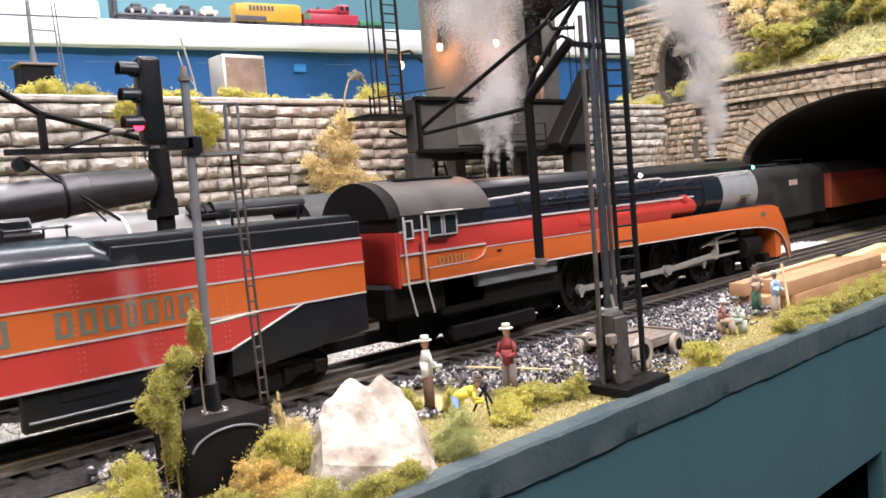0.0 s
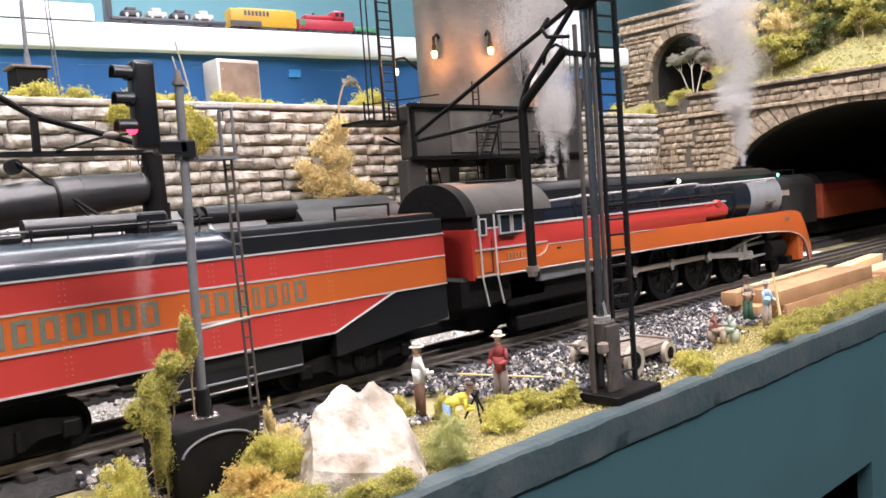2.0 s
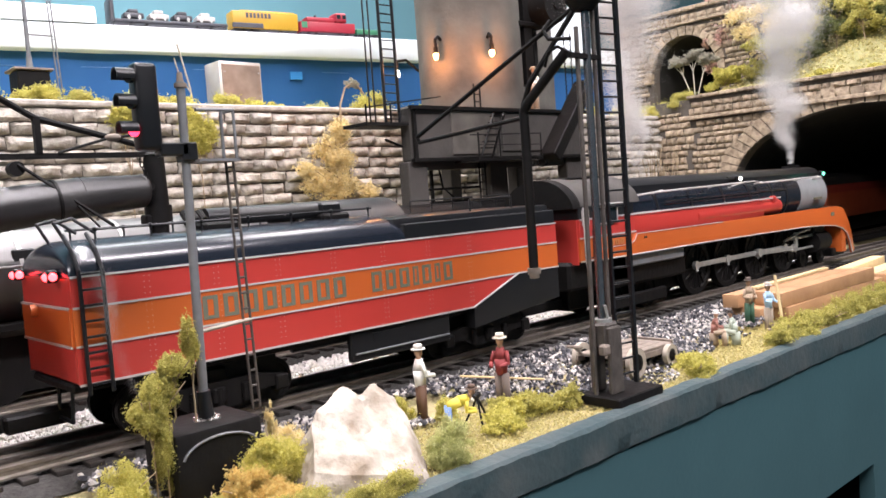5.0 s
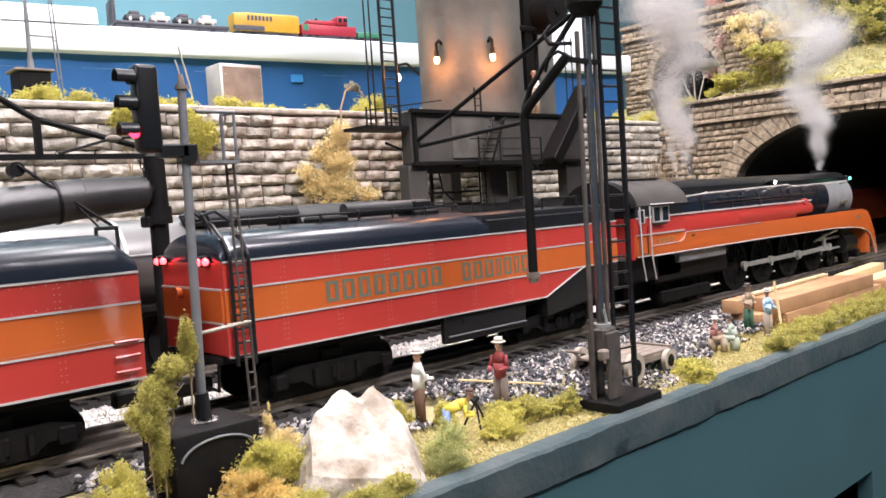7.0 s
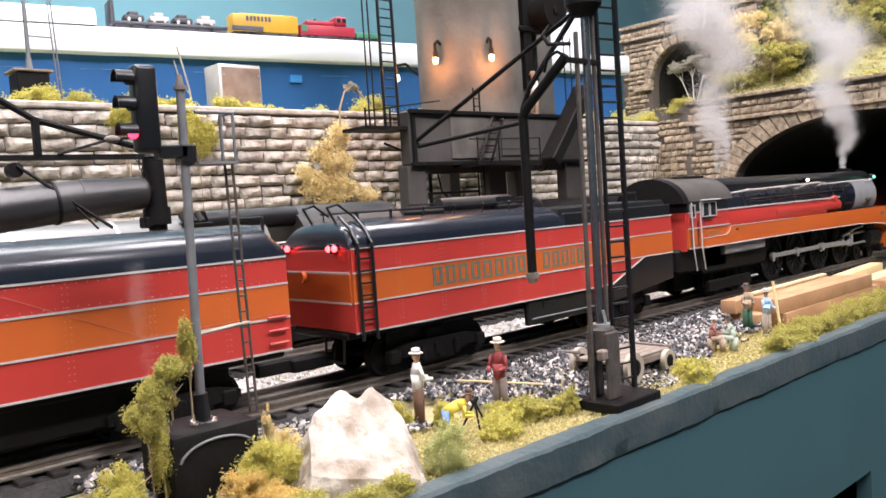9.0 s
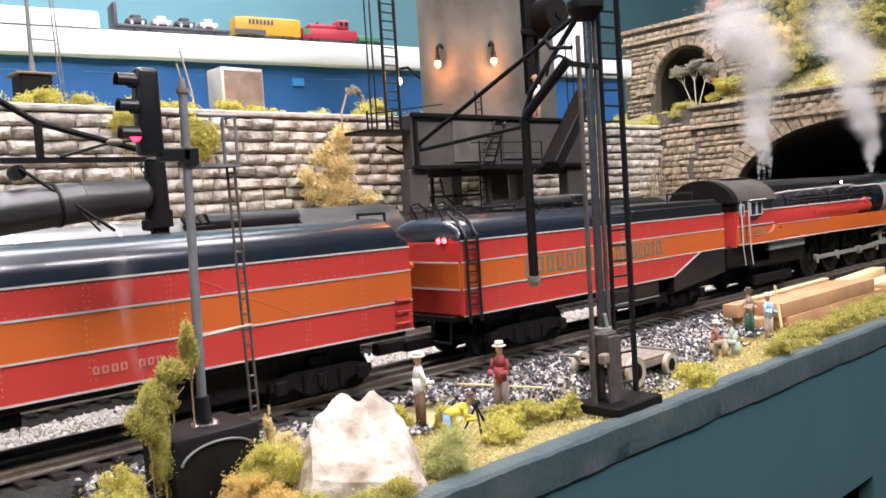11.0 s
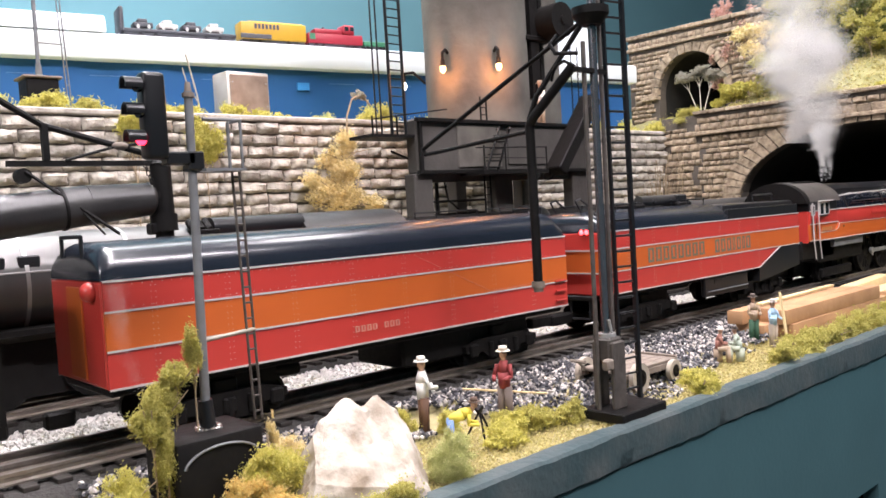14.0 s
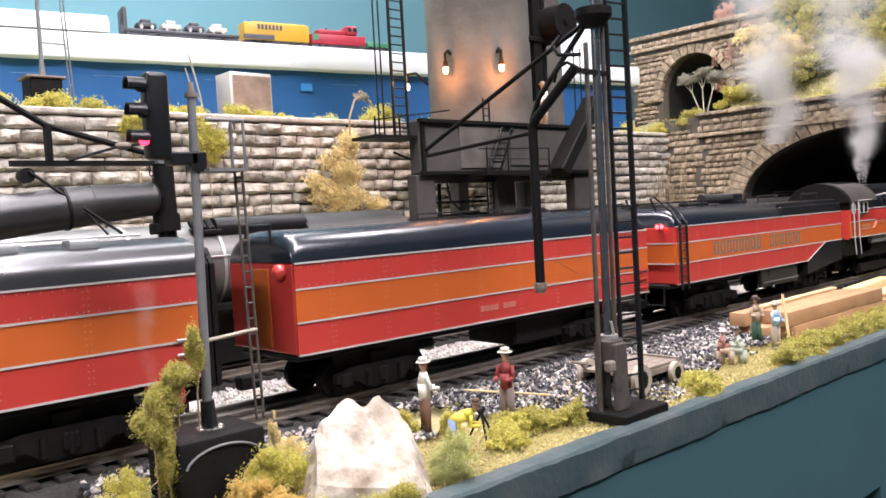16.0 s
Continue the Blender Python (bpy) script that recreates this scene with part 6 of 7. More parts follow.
def table_model(name, u0, u1, z1, m, label, cat):
    ob = thing(name, BT @ Vector((0.1155 + ((u0 + u1) / 2 - 0.186) * 0.8, 0.022, 0.307)), label, cat, "small models on the far table")
    L = u1 - u0
    part("body", on_rail(box(B(), (u0, 0.012, 0.3115), (u1, 0.034, z1), 0.0012, 2)), m, ob)
    part("frame", on_rail(box(B(), (u0 + 0.002, 0.014, 0.3092), (u1 - 0.002, 0.032, 0.3114))), GREYP, ob)
    for f in (0.15, 0.28, 0.72, 0.85):
        bm = B()
        for w in (0.015, 0.031):
            tube(bm, (u0 + L * f, w - 0.001, 0.3093), (u0 + L * f, w + 0.001, 0.3093), 0.0026, seg=12)
        part("wheel", on_rail(bm), MATT, ob)
    return ob


a = table_model("model_box_car", 0.352, 0.452, 0.3280, YELLOW, "long yellow model box car with dark lettering bars", "model car")
part("roof_walk", on_rail(box(B(), (0.366, 0.018, 0.3281), (0.450, 0.028, 0.3300), 0.0006)), YELLOW, a)
for i in range(7):
    part("letter_bar", on_rail(box(B(), (0.372 + i * 0.0056, 0.0114, 0.3215), (0.3755 + i * 0.0056, 0.0119, 0.3262))), GREYP, a)
part("load_ramp", on_rail(box(B(), (0.350, 0.0085, 0.3115), (0.396, 0.0113, 0.3160), 0.0006)), GREYP, a, "dark low side panel")
a = table_model("model_locomotive", 0.455, 0.546, 0.3215, CABRED, "small crimson model diesel switcher with rounded cab", "model locomotive")
part("cab", on_rail(box(B(), (0.514, 0.012, 0.3216), (0.533, 0.034, 0.3320), 0.0030, 3)), CABRED, a)
part("hood", on_rail(box(B(), (0.468, 0.015, 0.3216), (0.5138, 0.031, 0.3268), 0.0016, 2)), CABRED, a)
part("exhaust_stack", on_rail(tube(B(), (0.486, 0.023, 0.3266), (0.486, 0.023, 0.3295), 0.0022, seg=12)), GREYP, a)
part("green_badge", on_rail(box(B(), (0.457, 0.0112, 0.3150), (0.466, 0.0119, 0.3210))), GREENP, a)
for u in (0.516, 0.525):
    part("cab_window", on_rail(box(B(), (u, 0.0114, 0.3255), (u + 0.006, 0.0119, 0.3295))), GLASS, a)
table_model("model_flat_car", 0.548, 0.590, 0.3165, GREENP, "small green model flat car", "model car")
a = table_model("model_auto_carrier", 0.190, 0.345, 0.3145, GREYP, "long dark model car carrier", "model car")
part("end_wall", on_rail(box(B(), (0.186, 0.010, 0.3115), (0.192, 0.036, 0.3330), 0.0015)), GREYP, a)
for i, u in enumerate((0.205, 0.238, 0.270, 0.302)):
    ob = thing("model_automobile", BT @ Vector((0.1155 + (u + 0.012 - 0.186) * 0.8, 0.022, 0.3150)), "tiny model automobile riding on the car carrier", "model car", "toy automobiles")
    m = (GREYP, STRIPE, GREYP, STRIPE)[i]
    bm = box(B(), (u, 0.014, 0.3160), (u + 0.026, 0.030, 0.3205), 0.0012, 2)
    box(bm, (u + 0.006, 0.015, 0.3200), (u + 0.019, 0.029, 0.3240), 0.0014, 2)
    part("body", on_rail(bm), m, ob)
    for f in (0.006, 0.020):
        bm = B()
        for w in (0.0145, 0.0295):
            tube(bm, (u + f, w - 0.0008, 0.3166), (u + f, w + 0.0008, 0.3166), 0.0021, seg=12)
        part("wheel", on_rail(bm), STEEL, ob)
solo("whiteboard", on_table(box(B(), (0.700, 0.10, 0.307), (0.862, 0.112, 0.392), 0.002)), WHITETOP, "plain white board standing on the far table", "board", at=BT @ Vector((0.78, 0.1, 0.307)))
ob = solo("far_shelf", on_table(box(B(), (-1.0, 0.30, 0.307), (0.79, 0.34, 0.352), 0.001)), mat("grey_shelf_edge", (0.22, 0.25, 0.26), 0.7), "grey shelf edge behind the small models", "shelf", at=BT @ Vector((0, 0.3, 0.307)))
a = thing("white_display_dome", BT @ Vector((0.02, 0.18, 0.307)), "low white model roof on the far table", "model building")
part("roof", on_table(roof_mesh(-0.12, 0.10, 0.307, 0.328)), WHITETOP, a)

cab = thing("metal_box", (0.427, 0.425, 0.183), "scuffed aluminium control box on the upper level", "control box")
part("body", box(B(), (0.3985, 0.410, 0.183), (0.4455, 0.440, 0.2520), 0.0012, 2), ALU, cab)
part("cover", box(B(), (0.4010, 0.4082, 0.186), (0.4435, 0.4100, 0.2490), 0.0006), ALUCOVER, cab, "brownish cover plate, a reflection put into its colour")
for x in (0.4035, 0.441):
    for z in (0.195, 0.218, 0.241):
        part("screw", tube(B(), (x, 0.4072, z), (x, 0.4085, z), 0.0008, seg=8), STRIPE, cab)
pm = thing("crossing_pole", (0.209, 0.36, 0.183), "grey model mast with ladder on a dark base", "mast")
part("base_block", box(B(), (0.197, 0.350, 0.183), (0.221, 0.372, 0.2225), 0.001), MATT, pm)
part("base_rim", box(B(), (0.1945, 0.348, 0.2225), (0.2235, 0.374, 0.2245), 0.0005), CARTWOOD, pm)
bm = B()
tube(bm, (0.2095, 0.36, 0.2245), (0.2095, 0.36, 0.36), 0.0016, seg=12)
tube(bm, (0.2095, 0.36, 0.2245), (0.2095, 0.36, 0.235), 0.0028, 0.002, seg=12)
part("mast", bm, MASTGREY, pm)
ladder(pm, (0.2320, 0.36, 0.183), (0.2250, 0.36, 0.36), (0.0025, 0, 0), 12, 0.0005, MASTGREY)
bm = B()
tube(bm, (0.2095, 0.36, 0.2520), (0.2290, 0.36, 0.2520), 0.0007, seg=6)
part("stay", bm, MASTGREY, pm)


# ---- portals and hill ----
def stone_mesh(name, w, d, h, m, seed):
    """One rough-faced block: a bevelled box whose front bulges unevenly."""
    rng = np.random.default_rng(seed)
    nx, nz = 6, 5
    bm = B()
    grid = []
    for j in range(nz):
        row = []
        for i in range(nx):
            u, v = i / (nx - 1), j / (nz - 1)
            edge = i in (0, nx - 1) or j in (0, nz - 1)
            y = 0.0 if edge else -d * min(1.0, 3.2 * min(u, 1 - u, v * 0.8, (1 - v) * 0.8) + 0.25) * rng.uniform(0.6, 1.25)
            row.append(bm.verts.new(((u - 0.5) * w + (0 if not edge else rng.uniform(-0.03, 0.03) * w), y, v * h + (rng.uniform(-0.05, 0.05) * h if edge else 0))))
        grid.append(row)
    for j in range(nz - 1):
        for i in range(nx - 1):
            bm.faces.new((grid[j][i], grid[j][i + 1], grid[j + 1][i + 1], grid[j + 1][i]))
    rim = grid[0] + [r[-1] for r in grid[1:-1]] + grid[-1][::-1] + [r[0] for r in grid[1:-1]][::-1]
    back = [bm.verts.new((v.co.x, 0.004, v.co.z)) for v in rim]
    for i in range(len(rim)):
        j = (i + 1) % len(rim)
        bm.faces.new((rim[i], back[i], back[j], rim[j]))
    return finish(name, bm, m, 50)


def lay(parent, mesh, m):
    ob = new("stone", mesh)
    ob.parent = parent
    ob.matrix_basis = Matrix.Translation(-ORG[parent.name]) @ m
    return ob


rw = tagged(thing("retaining_wall", (0.4, WALLY, 0.0), "grey cut-stone retaining wall with rough-faced blocks", "wall"), kind="structure")
part("core", box(B(), (-0.9, WALLY, -0.002), (PORTX - 0.002, WALLY + 0.012, 0.190)), MORTAR, rw)
widths = (0.016, 0.020, 0.024, 0.027, 0.018, 0.022, 0.025, 0.030)
blocks = [stone_mesh("stone", w, 0.0056, 0.0098, WALLSTONE, 10 + i) for i, w in enumerate(widths)]
blocks_low = [stone_mesh("stone", w, 0.0056, 0.0098, WALLSTONE_I, 10 + i) for i, w in enumerate(widths)]
rng = np.random.default_rng(3)
COURSE = 0.01045
joined_v, joined_f = [], []
for c in range(18):
    z = 0.0015 + c * COURSE
    x = -0.10 - rng.uniform(0, 0.03)
    while x < PORTX - 0.012:
        k = rng.integers(0, 8)
        w = widths[k]
        m4 = Matrix.Translation((x + w / 2, WALLY - 0.0005, z + rng.uniform(-0.0005, 0.0005))) @ Matrix.Rotation(rng.uniform(-0.04, 0.04), 4, "Y") @ Matrix.Diagonal((rng.uniform(0.94, 1.04), rng.uniform(0.6, 1.2), rng.uniform(0.92, 1.08), 1))
        if c >= 8 and 0.14 < x < 0.76:
            lay(rw, blocks[k], m4)
        else:
            o = len(joined_v)
            joined_v += [tuple(m4 @ v.co - ORG[rw.name]) for v in blocks_low[k].vertices]
            joined_f += [[o + i for i in p.vertices] for p in blocks_low[k].polygons]
        x += w + 0.0002
me = bpy.data.meshes.new("outer_stones")
me.from_pydata(joined_v, [], joined_f)
me.materials.append(WALLSTONE_I)
me.shade_smooth()
me.set_sharp_from_angle(angle=radians(50))
st = new("outer_stones", me)
st.parent = rw
tagged(st, kind="stuff")
bm = B()
box(bm, (-0.9, WALLY - 0.004, 0.1905), (PORTX - 0.004, WALLY + 0.014, 0.1955), 0.0012)
part("coping", bm, WALLSTONE_I, rw)

# lower portal: stands across the tracks
AY, AZ, AW, AH = 0.048, 0.092, 0.160, 0.086     # arch: centre, springing, half width, rise
PTOP = 0.2125


def arch_pts(cy, cz, w, h, n, a0=0.0, a1=math.pi):
    return [(cy + w * math.cos(a), cz + h * math.sin(a)) for a in np.linspace(a0, a1, n)]


def portal_core(name, x, y0, y1, z0, z1, cy, cz, w, h, thick, m, label):
    """A wall across x with an arched opening right through it."""
    ob = tagged(thing(name, (x, (y0 + y1) / 2, z0), label, "tunnel portal"), kind="structure")
    bm = B()
    n = 25
    arch = arch_pts(cy, cz, w, h, n)
    inner = [(cy + w, z0)] + arch + [(cy - w, z0)]
    outer = [(y1, z0)] + [(y1, cz)] + [(cy + (y - cy) * (max(y1 - cy, cy - y0) / w), z1) for y, z in arch[1:-1]] + [(y0, cz), (y0, z0)]
    outer = [(min(max(u, y0), y1), v) for u, v in outer]
    for xx in (x, x + thick):
        a = [bm.verts.new((xx, u, v)) for u, v in inner]
        b = [bm.verts.new((xx, u, v)) for u, v in outer]
        for i in range(len(inner) - 1):
            q = (a[i], a[i + 1], b[i + 1], b[i])
            bm.faces.new(q)
        if xx == x:
            a0, b0 = a, b
    for ring0, ring1 in ((a0, a), (b0, b)):
        for i in range(len(ring0) - 1):
            bm.faces.new((ring0[i], ring0[i + 1], ring1[i + 1], ring1[i]))
    bmesh.ops.remove_doubles(bm, verts=bm.verts, dist=1e-6)
    part("core", bm, m, ob, smooth=None)
    return ob


def inside_arch(u, v, cy, cz, w, h, pad=0.0):
    if v < cz:
        return abs(u - cy) < w + pad
    return ((u - cy) / (w + pad)) ** 2 + ((v - cz) / (h + pad)) ** 2 < 1


FACE = Matrix.Rotation(radians(-90), 4, "Z")     # stone fronts turn from -y to -x


def face_stones(ob, x, y0, y1, z0, z1, cy, cz, w, h, ring, meshes, sizes, rng, ch):
    z, base = z0, ch
    while z < z1 - base * 0.5:
        ch = min(base * rng.uniform(0.62, 1.25), z1 - z)
        y = y0 - rng.uniform(0, 0.008)
        while y < y1:
            k = rng.integers(0, len(sizes))
            sx = rng.uniform(0.55, 1.15)
            sw = sizes[k] * sx
            yc = y + sw / 2
            corners = [(y + 0.001, z + 0.001), (y + sw - 0.001, z + 0.001), (y + 0.001, z + ch - 0.001), (y + sw - 0.001, z + ch - 0.001), (yc, z + ch / 2)]
            if y > y0 - 0.004 and y + sw < y1 + 0.004 and not (inside_arch(yc, z + ch / 2, cy, cz, w, h, ring * 0.8) or any(inside_arch(u, v, cy, cz, w, h, ring * 0.25) for u, v in corners)):
                lay(ob, meshes[k], Matrix.Translation((x - 0.0004, yc, z)) @ Matrix.Rotation(rng.uniform(-0.05, 0.05), 4, "X") @ FACE @ Matrix.Diagonal((sx, rng.uniform(0.5, 1.15), ch / base, 1)))
            y += sw + 0.0008
        z += ch + 0.0007


def voussoirs(ob, x, cy, cz, w, h, depth, n, m, a0, a1):
    for i in range(n):
        b0 = a0 + (a1 - a0) * (i + 0.06) / n
        b1 = a0 + (a1 - a0) * (i + 0.94) / n
        bm = B()
        d = depth * random.uniform(0.80, 1.06)
        pts = [(cy + w * math.cos(b0), cz + h * math.sin(b0)), (cy + (w + d) * math.cos(b0), cz + (h + d) * math.sin(b0)),
               (cy + (w + d) * math.cos(b1), cz + (h + d) * math.sin(b1)), (cy + w * math.cos(b1), cz + h * math.sin(b1))]
        prism(bm, pts, "x", x - 0.0034 - 0.001 * random.random(), x + 0.004)
        part("arch_stone", bm, m, ob)


rng = np.random.default_rng(11)
psz = (0.012, 0.015, 0.018, 0.021, 0.014, 0.017)
pmesh = [stone_mesh("stone", w, 0.0034, 0.0086, PORTSTONE, 40 + i) for i, w in enumerate(psz)]
p1 = portal_core("tunnel_portal", PORTX, -0.118, 0.325, -0.002, PTOP, AY, AZ, AW, AH, 0.02, MORTAR, "brown stone tunnel portal across both tracks")
face_stones(p1, PORTX, -0.116, 0.268, 0.002, 0.183, AY, AZ, AW, AH, 0.022, pmesh, psz, rng, 0.0086)
face_stones(p1, PORTX, 0.266, 0.325, 0.002, 0.196, AY, AZ, AW, AH, 0.022, pmesh, psz, rng, 0.0086)
face_stones(p1, PORTX, -0.116, 0.268, 0.1895, PTOP - 0.003, AY, AZ, AW, AH, 0.0, pmesh, psz, rng, 0.0086)
voussoirs(p1, PORTX, AY, AZ, AW, AH, 0.024, 33, PORTSTONE, 0.0, math.pi)
part("string_course", box(B(), (PORTX - 0.008, -0.118, 0.1838), (PORTX + 0.002, 0.270, 0.1888), 0.0008), PORTSTONE, p1)
for i in range(16):
    y0 = -0.118 + i * 0.0243
    part("coping_stone", box(B(), (PORTX - 0.007, y0 + 0.0004, PTOP), (PORTX + 0.022, y0 + 0.0239, PTOP + 0.0045), 0.0008), PORTSTONE, p1)
# Bore behind the opening, its darkness painted on.
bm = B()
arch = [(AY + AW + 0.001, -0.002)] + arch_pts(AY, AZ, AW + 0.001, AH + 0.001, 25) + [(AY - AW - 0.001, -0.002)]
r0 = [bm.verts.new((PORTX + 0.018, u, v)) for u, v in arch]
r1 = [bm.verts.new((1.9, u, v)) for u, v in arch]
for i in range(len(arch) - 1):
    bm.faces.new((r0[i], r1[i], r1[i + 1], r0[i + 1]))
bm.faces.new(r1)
solo("shaded_bore", bm, TUNNELSHADE, "tunnel bore behind the portal, coloured near-black for its shade", "tunnel", kind="structure", at=(PORTX + 0.02, AY, 0))

# hill over the tunnel
P2X = 1.18


def hill_z(x, y):
    base = PTOP - 0.004 + max(0.0, x - PORTX - 0.02) * 0.16
    slope = 0.42 * max(0.0, (x - 1.10)) * max(0.0, min(1.0, (0.30 - y) / 0.06))
    bump = 0.012 * noise.fractal(Vector((x * 14, y * 14, 0.3)), 0.8, 2.0, 4)
    dip = 0.0 if y < 0.26 else -0.006
    return base + slope + bump * min(1.0, max(0.0, (x - PORTX - 0.02) / 0.04)) + dip


bm = B()
nx, ny = 60, 56
gx, gy = np.linspace(PORTX + 0.015, 1.9, nx), np.linspace(-0.119, 0.66, ny)
vs = [[bm.verts.new((x, y, hill_z(x, y))) for y in gy] for x in gx]
for i in range(nx - 1):
    for j in range(ny - 1):
        bm.faces.new((vs[i][j], vs[i + 1][j], vs[i + 1][j + 1], vs[i][j + 1]))
rim = [vs[i][0] for i in range(nx)]
for a, b in zip(rim, rim[1:]):
    bm.faces.new((a, bm.verts.new((a.co.x, a.co.y, -0.002)), bm.verts.new((b.co.x, b.co.y, -0.002)), b))
solo("hillside", bm, UPGROUND, "grassy hillside over the tunnel", "hill", kind="structure", smooth=60, at=(PORTX + 0.02, 0, PTOP))

p2 = portal_core("upper_portal", P2X, 0.24, 0.475, 0.19, 0.366, 0.362, 0.268, 0.0585, 0.062, 0.02, MORTAR, "upper brown stone tunnel portal on the hillside")
face_stones(p2, P2X, 0.242, 0.474, 0.192, 0.345, 0.362, 0.268, 0.0585, 0.062, 0.013, pmesh, psz, rng, 0.0086)
voussoirs(p2, P2X, 0.362, 0.268, 0.0585, 0.062, 0.014, 15, PORTSTONE, 0.0, math.pi)
part("string_course", box(B(), (P2X - 0.008, 0.24, 0.346), (P2X + 0.002, 0.478, 0.351), 0.0008), PORTSTONE, p2)
for i in range(10):
    y0 = 0.24 + i * 0.0238
    part("coping_stone", box(B(), (P2X - 0.007, y0 + 0.0004, 0.366), (P2X + 0.024, y0 + 0.0234, 0.372), 0.0008), PORTSTONE, p2)
face_stones(p2, P2X, 0.242, 0.474, 0.3515, 0.366, 0.362, 0.268, 0.0585, 0.062, 0.0, pmesh, psz, rng, 0.0086)
for y in (0.288, 0.436):
    part("impost", box(B(), (P2X - 0.007, y - 0.016, 0.262), (P2X + 0.004, y + 0.016, 0.268), 0.0008), PORTSTONE, p2)
# Upper bore, with the same painted darkness.
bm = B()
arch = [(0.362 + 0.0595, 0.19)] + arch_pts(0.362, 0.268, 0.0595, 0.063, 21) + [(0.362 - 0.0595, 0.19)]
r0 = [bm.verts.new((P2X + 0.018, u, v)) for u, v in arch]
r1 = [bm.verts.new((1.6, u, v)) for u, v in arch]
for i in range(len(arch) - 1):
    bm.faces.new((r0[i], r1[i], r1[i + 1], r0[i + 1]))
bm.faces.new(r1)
solo("shaded_bore", bm, TUNNELSHADE, "bore behind the upper portal, coloured near-black for its shade", "tunnel", kind="structure", at=(P2X + 0.02, 0.36, 0.19))

# ---- loose ground cover ----
rng = np.random.default_rng(21)


def strip(n, x0, x1, y0, y1, zf):
    x, y = rng.uniform(x0, x1, n), rng.uniform(y0, y1, n)
    return np.stack([x, y, zf(x, y)], 1)


def heap(x, y):
    f = np.clip((y + 0.088) / 0.03, 0, 1)
    return -0.0012 + 0.0045 * f + rng.uniform(-0.0008, 0.0012, len(x))


keep = lambda p: p[(p[:, 1] > -0.086 + 0.012 * np.sin(p[:, 0] * 31) + 0.006 * np.sin(p[:, 0] * 83) + np.where(p[:, 0] < 0.27, 0.055, 0.0) + np.where(p[:, 0] > 0.49, 0.025, 0.0))]
gravel("ballast", keep(strip(22000, 0.10, 0.90, -0.100, -0.001, heap)), 0.0015, BALLAST, 22, "mixed dark and pale crushed stone ballast beside the track")
gravel("ballast", strip(3000, -0.05, 0.24, -0.056, -0.032, lambda x, y: 0.0016 + rng.uniform(-0.0006, 0.0008, len(x))), 0.0013, BALLAST, 24, "dark crushed stone along the rails")
gravel("ballast", strip(11000, -0.1, 1.0, 0.082, 0.123, lambda x, y: 0.0006 + rng.uniform(-0.0006, 0.001, len(x))), 0.0016, PALEGRAVEL, 23, "pale crushed stone between the two tracks")
me = flakes("turf", strip(50000, 0.02, 0.98, EDGE + 0.009, -0.052, lambda x, y: -0.0014 + rng.uniform(0, 0.0014, len(x))), 0.0007, TURF, 31)
tagged(new("turf", me), "straw coloured ground turf along the layout edge", "turf", kind="stuff")
hp = strip(16000, PORTX + 0.02, 1.5, -0.11, 0.30, lambda x, y: np.array([hill_z(a, b) for a, b in zip(x, y)]) + rng.uniform(0, 0.003, len(x)))
tagged(new("turf", flakes("turf", hp, 0.0019, TURF, 33)), "straw coloured turf on the hillside", "turf", kind="stuff")
hp = strip(9000, -0.05, PORTX, WALLY + 0.006, 0.40, lambda x, y: 0.184 + rng.uniform(0, 0.004, len(x)))
tagged(new("turf", flakes("turf", hp, 0.0018, LEAF_YG, 34)), "yellow green turf on top of the retaining wall", "turf", kind="stuff")

# ---- shrubs and trees ----
G1, G2, G3, G4 = "edge shrubs", "wall top shrubs", "hillside trees", "foreground shrubs"
for n, (x, y, z, rx, rz, cnt, base) in enumerate((
        (0.1118, -0.0530, 0.0335, 0.0080, 0.0100, 3400, 0.0), (0.1162, -0.0522, 0.0412, 0.0076, 0.0078, 2700, 0.026), (0.1215, -0.0512, 0.0480, 0.0058, 0.0066, 2000, 0.030),
        (0.1155, -0.0540, 0.0180, 0.0040, 0.0150, 1300, 0.0), (0.1298, -0.0495, 0.0550, 0.0026, 0.0120, 900, 0.026))):
    bush("climber", (x, y, z), (rx, 0.006, rz), cnt, LEAF_OLIVE, 50 + n, "mossy yellow green climber hanging by the signal mast", 0.0009, group=G4, lumps=16, base=base)
bush("shrub", (0.1330, -0.080, 0.0070), (0.0095, 0.009, 0.0095), 3000, LEAF_ORANGE, 153, "orange autumn shrub beside the boulder", 0.0010, group=G4, lumps=14)
bush("shrub", (0.1455, -0.076, 0.0115), (0.0135, 0.011, 0.0125), 6000, LEAF_YG, 162, "yellow green shrub beside the boulder", 0.0010, group=G4, lumps=12)
bush("shrub", (0.1380, -0.090, 0.0050), (0.0100, 0.009, 0.0075), 2400, LEAF_ORANGE, 154, "low rusty orange growth before the boulder", 0.0010, group=G4, lumps=12)
bush("shrub", (0.156, -0.056, 0.021), (0.0026, 0.003, 0.0095), 420, LEAF_GOLD, 163, "small upright golden weed by the ladder", 0.0008, group=G4)
bush("shrub", (0.166, -0.052, 0.010), (0.0110, 0.005, 0.0080), 900, LEAF_GOLD, 164, "thin golden weeds behind the boulder", 0.0008, group=G4)
bush("shrub", (0.2045, -0.1030, 0.0060), (0.0090, 0.009, 0.0135), 3800, LEAF_GREEN, 155, "soft green fibrous shrub beside the boulder", 0.0008, group=G4, lumps=12)
bush("shrub", (0.2150, -0.0950, 0.0050), (0.0085, 0.008, 0.0090), 2200, LEAF_GREEN, 165, "low soft green tuft beside the boulder", 0.0008, group=G4, lumps=10)
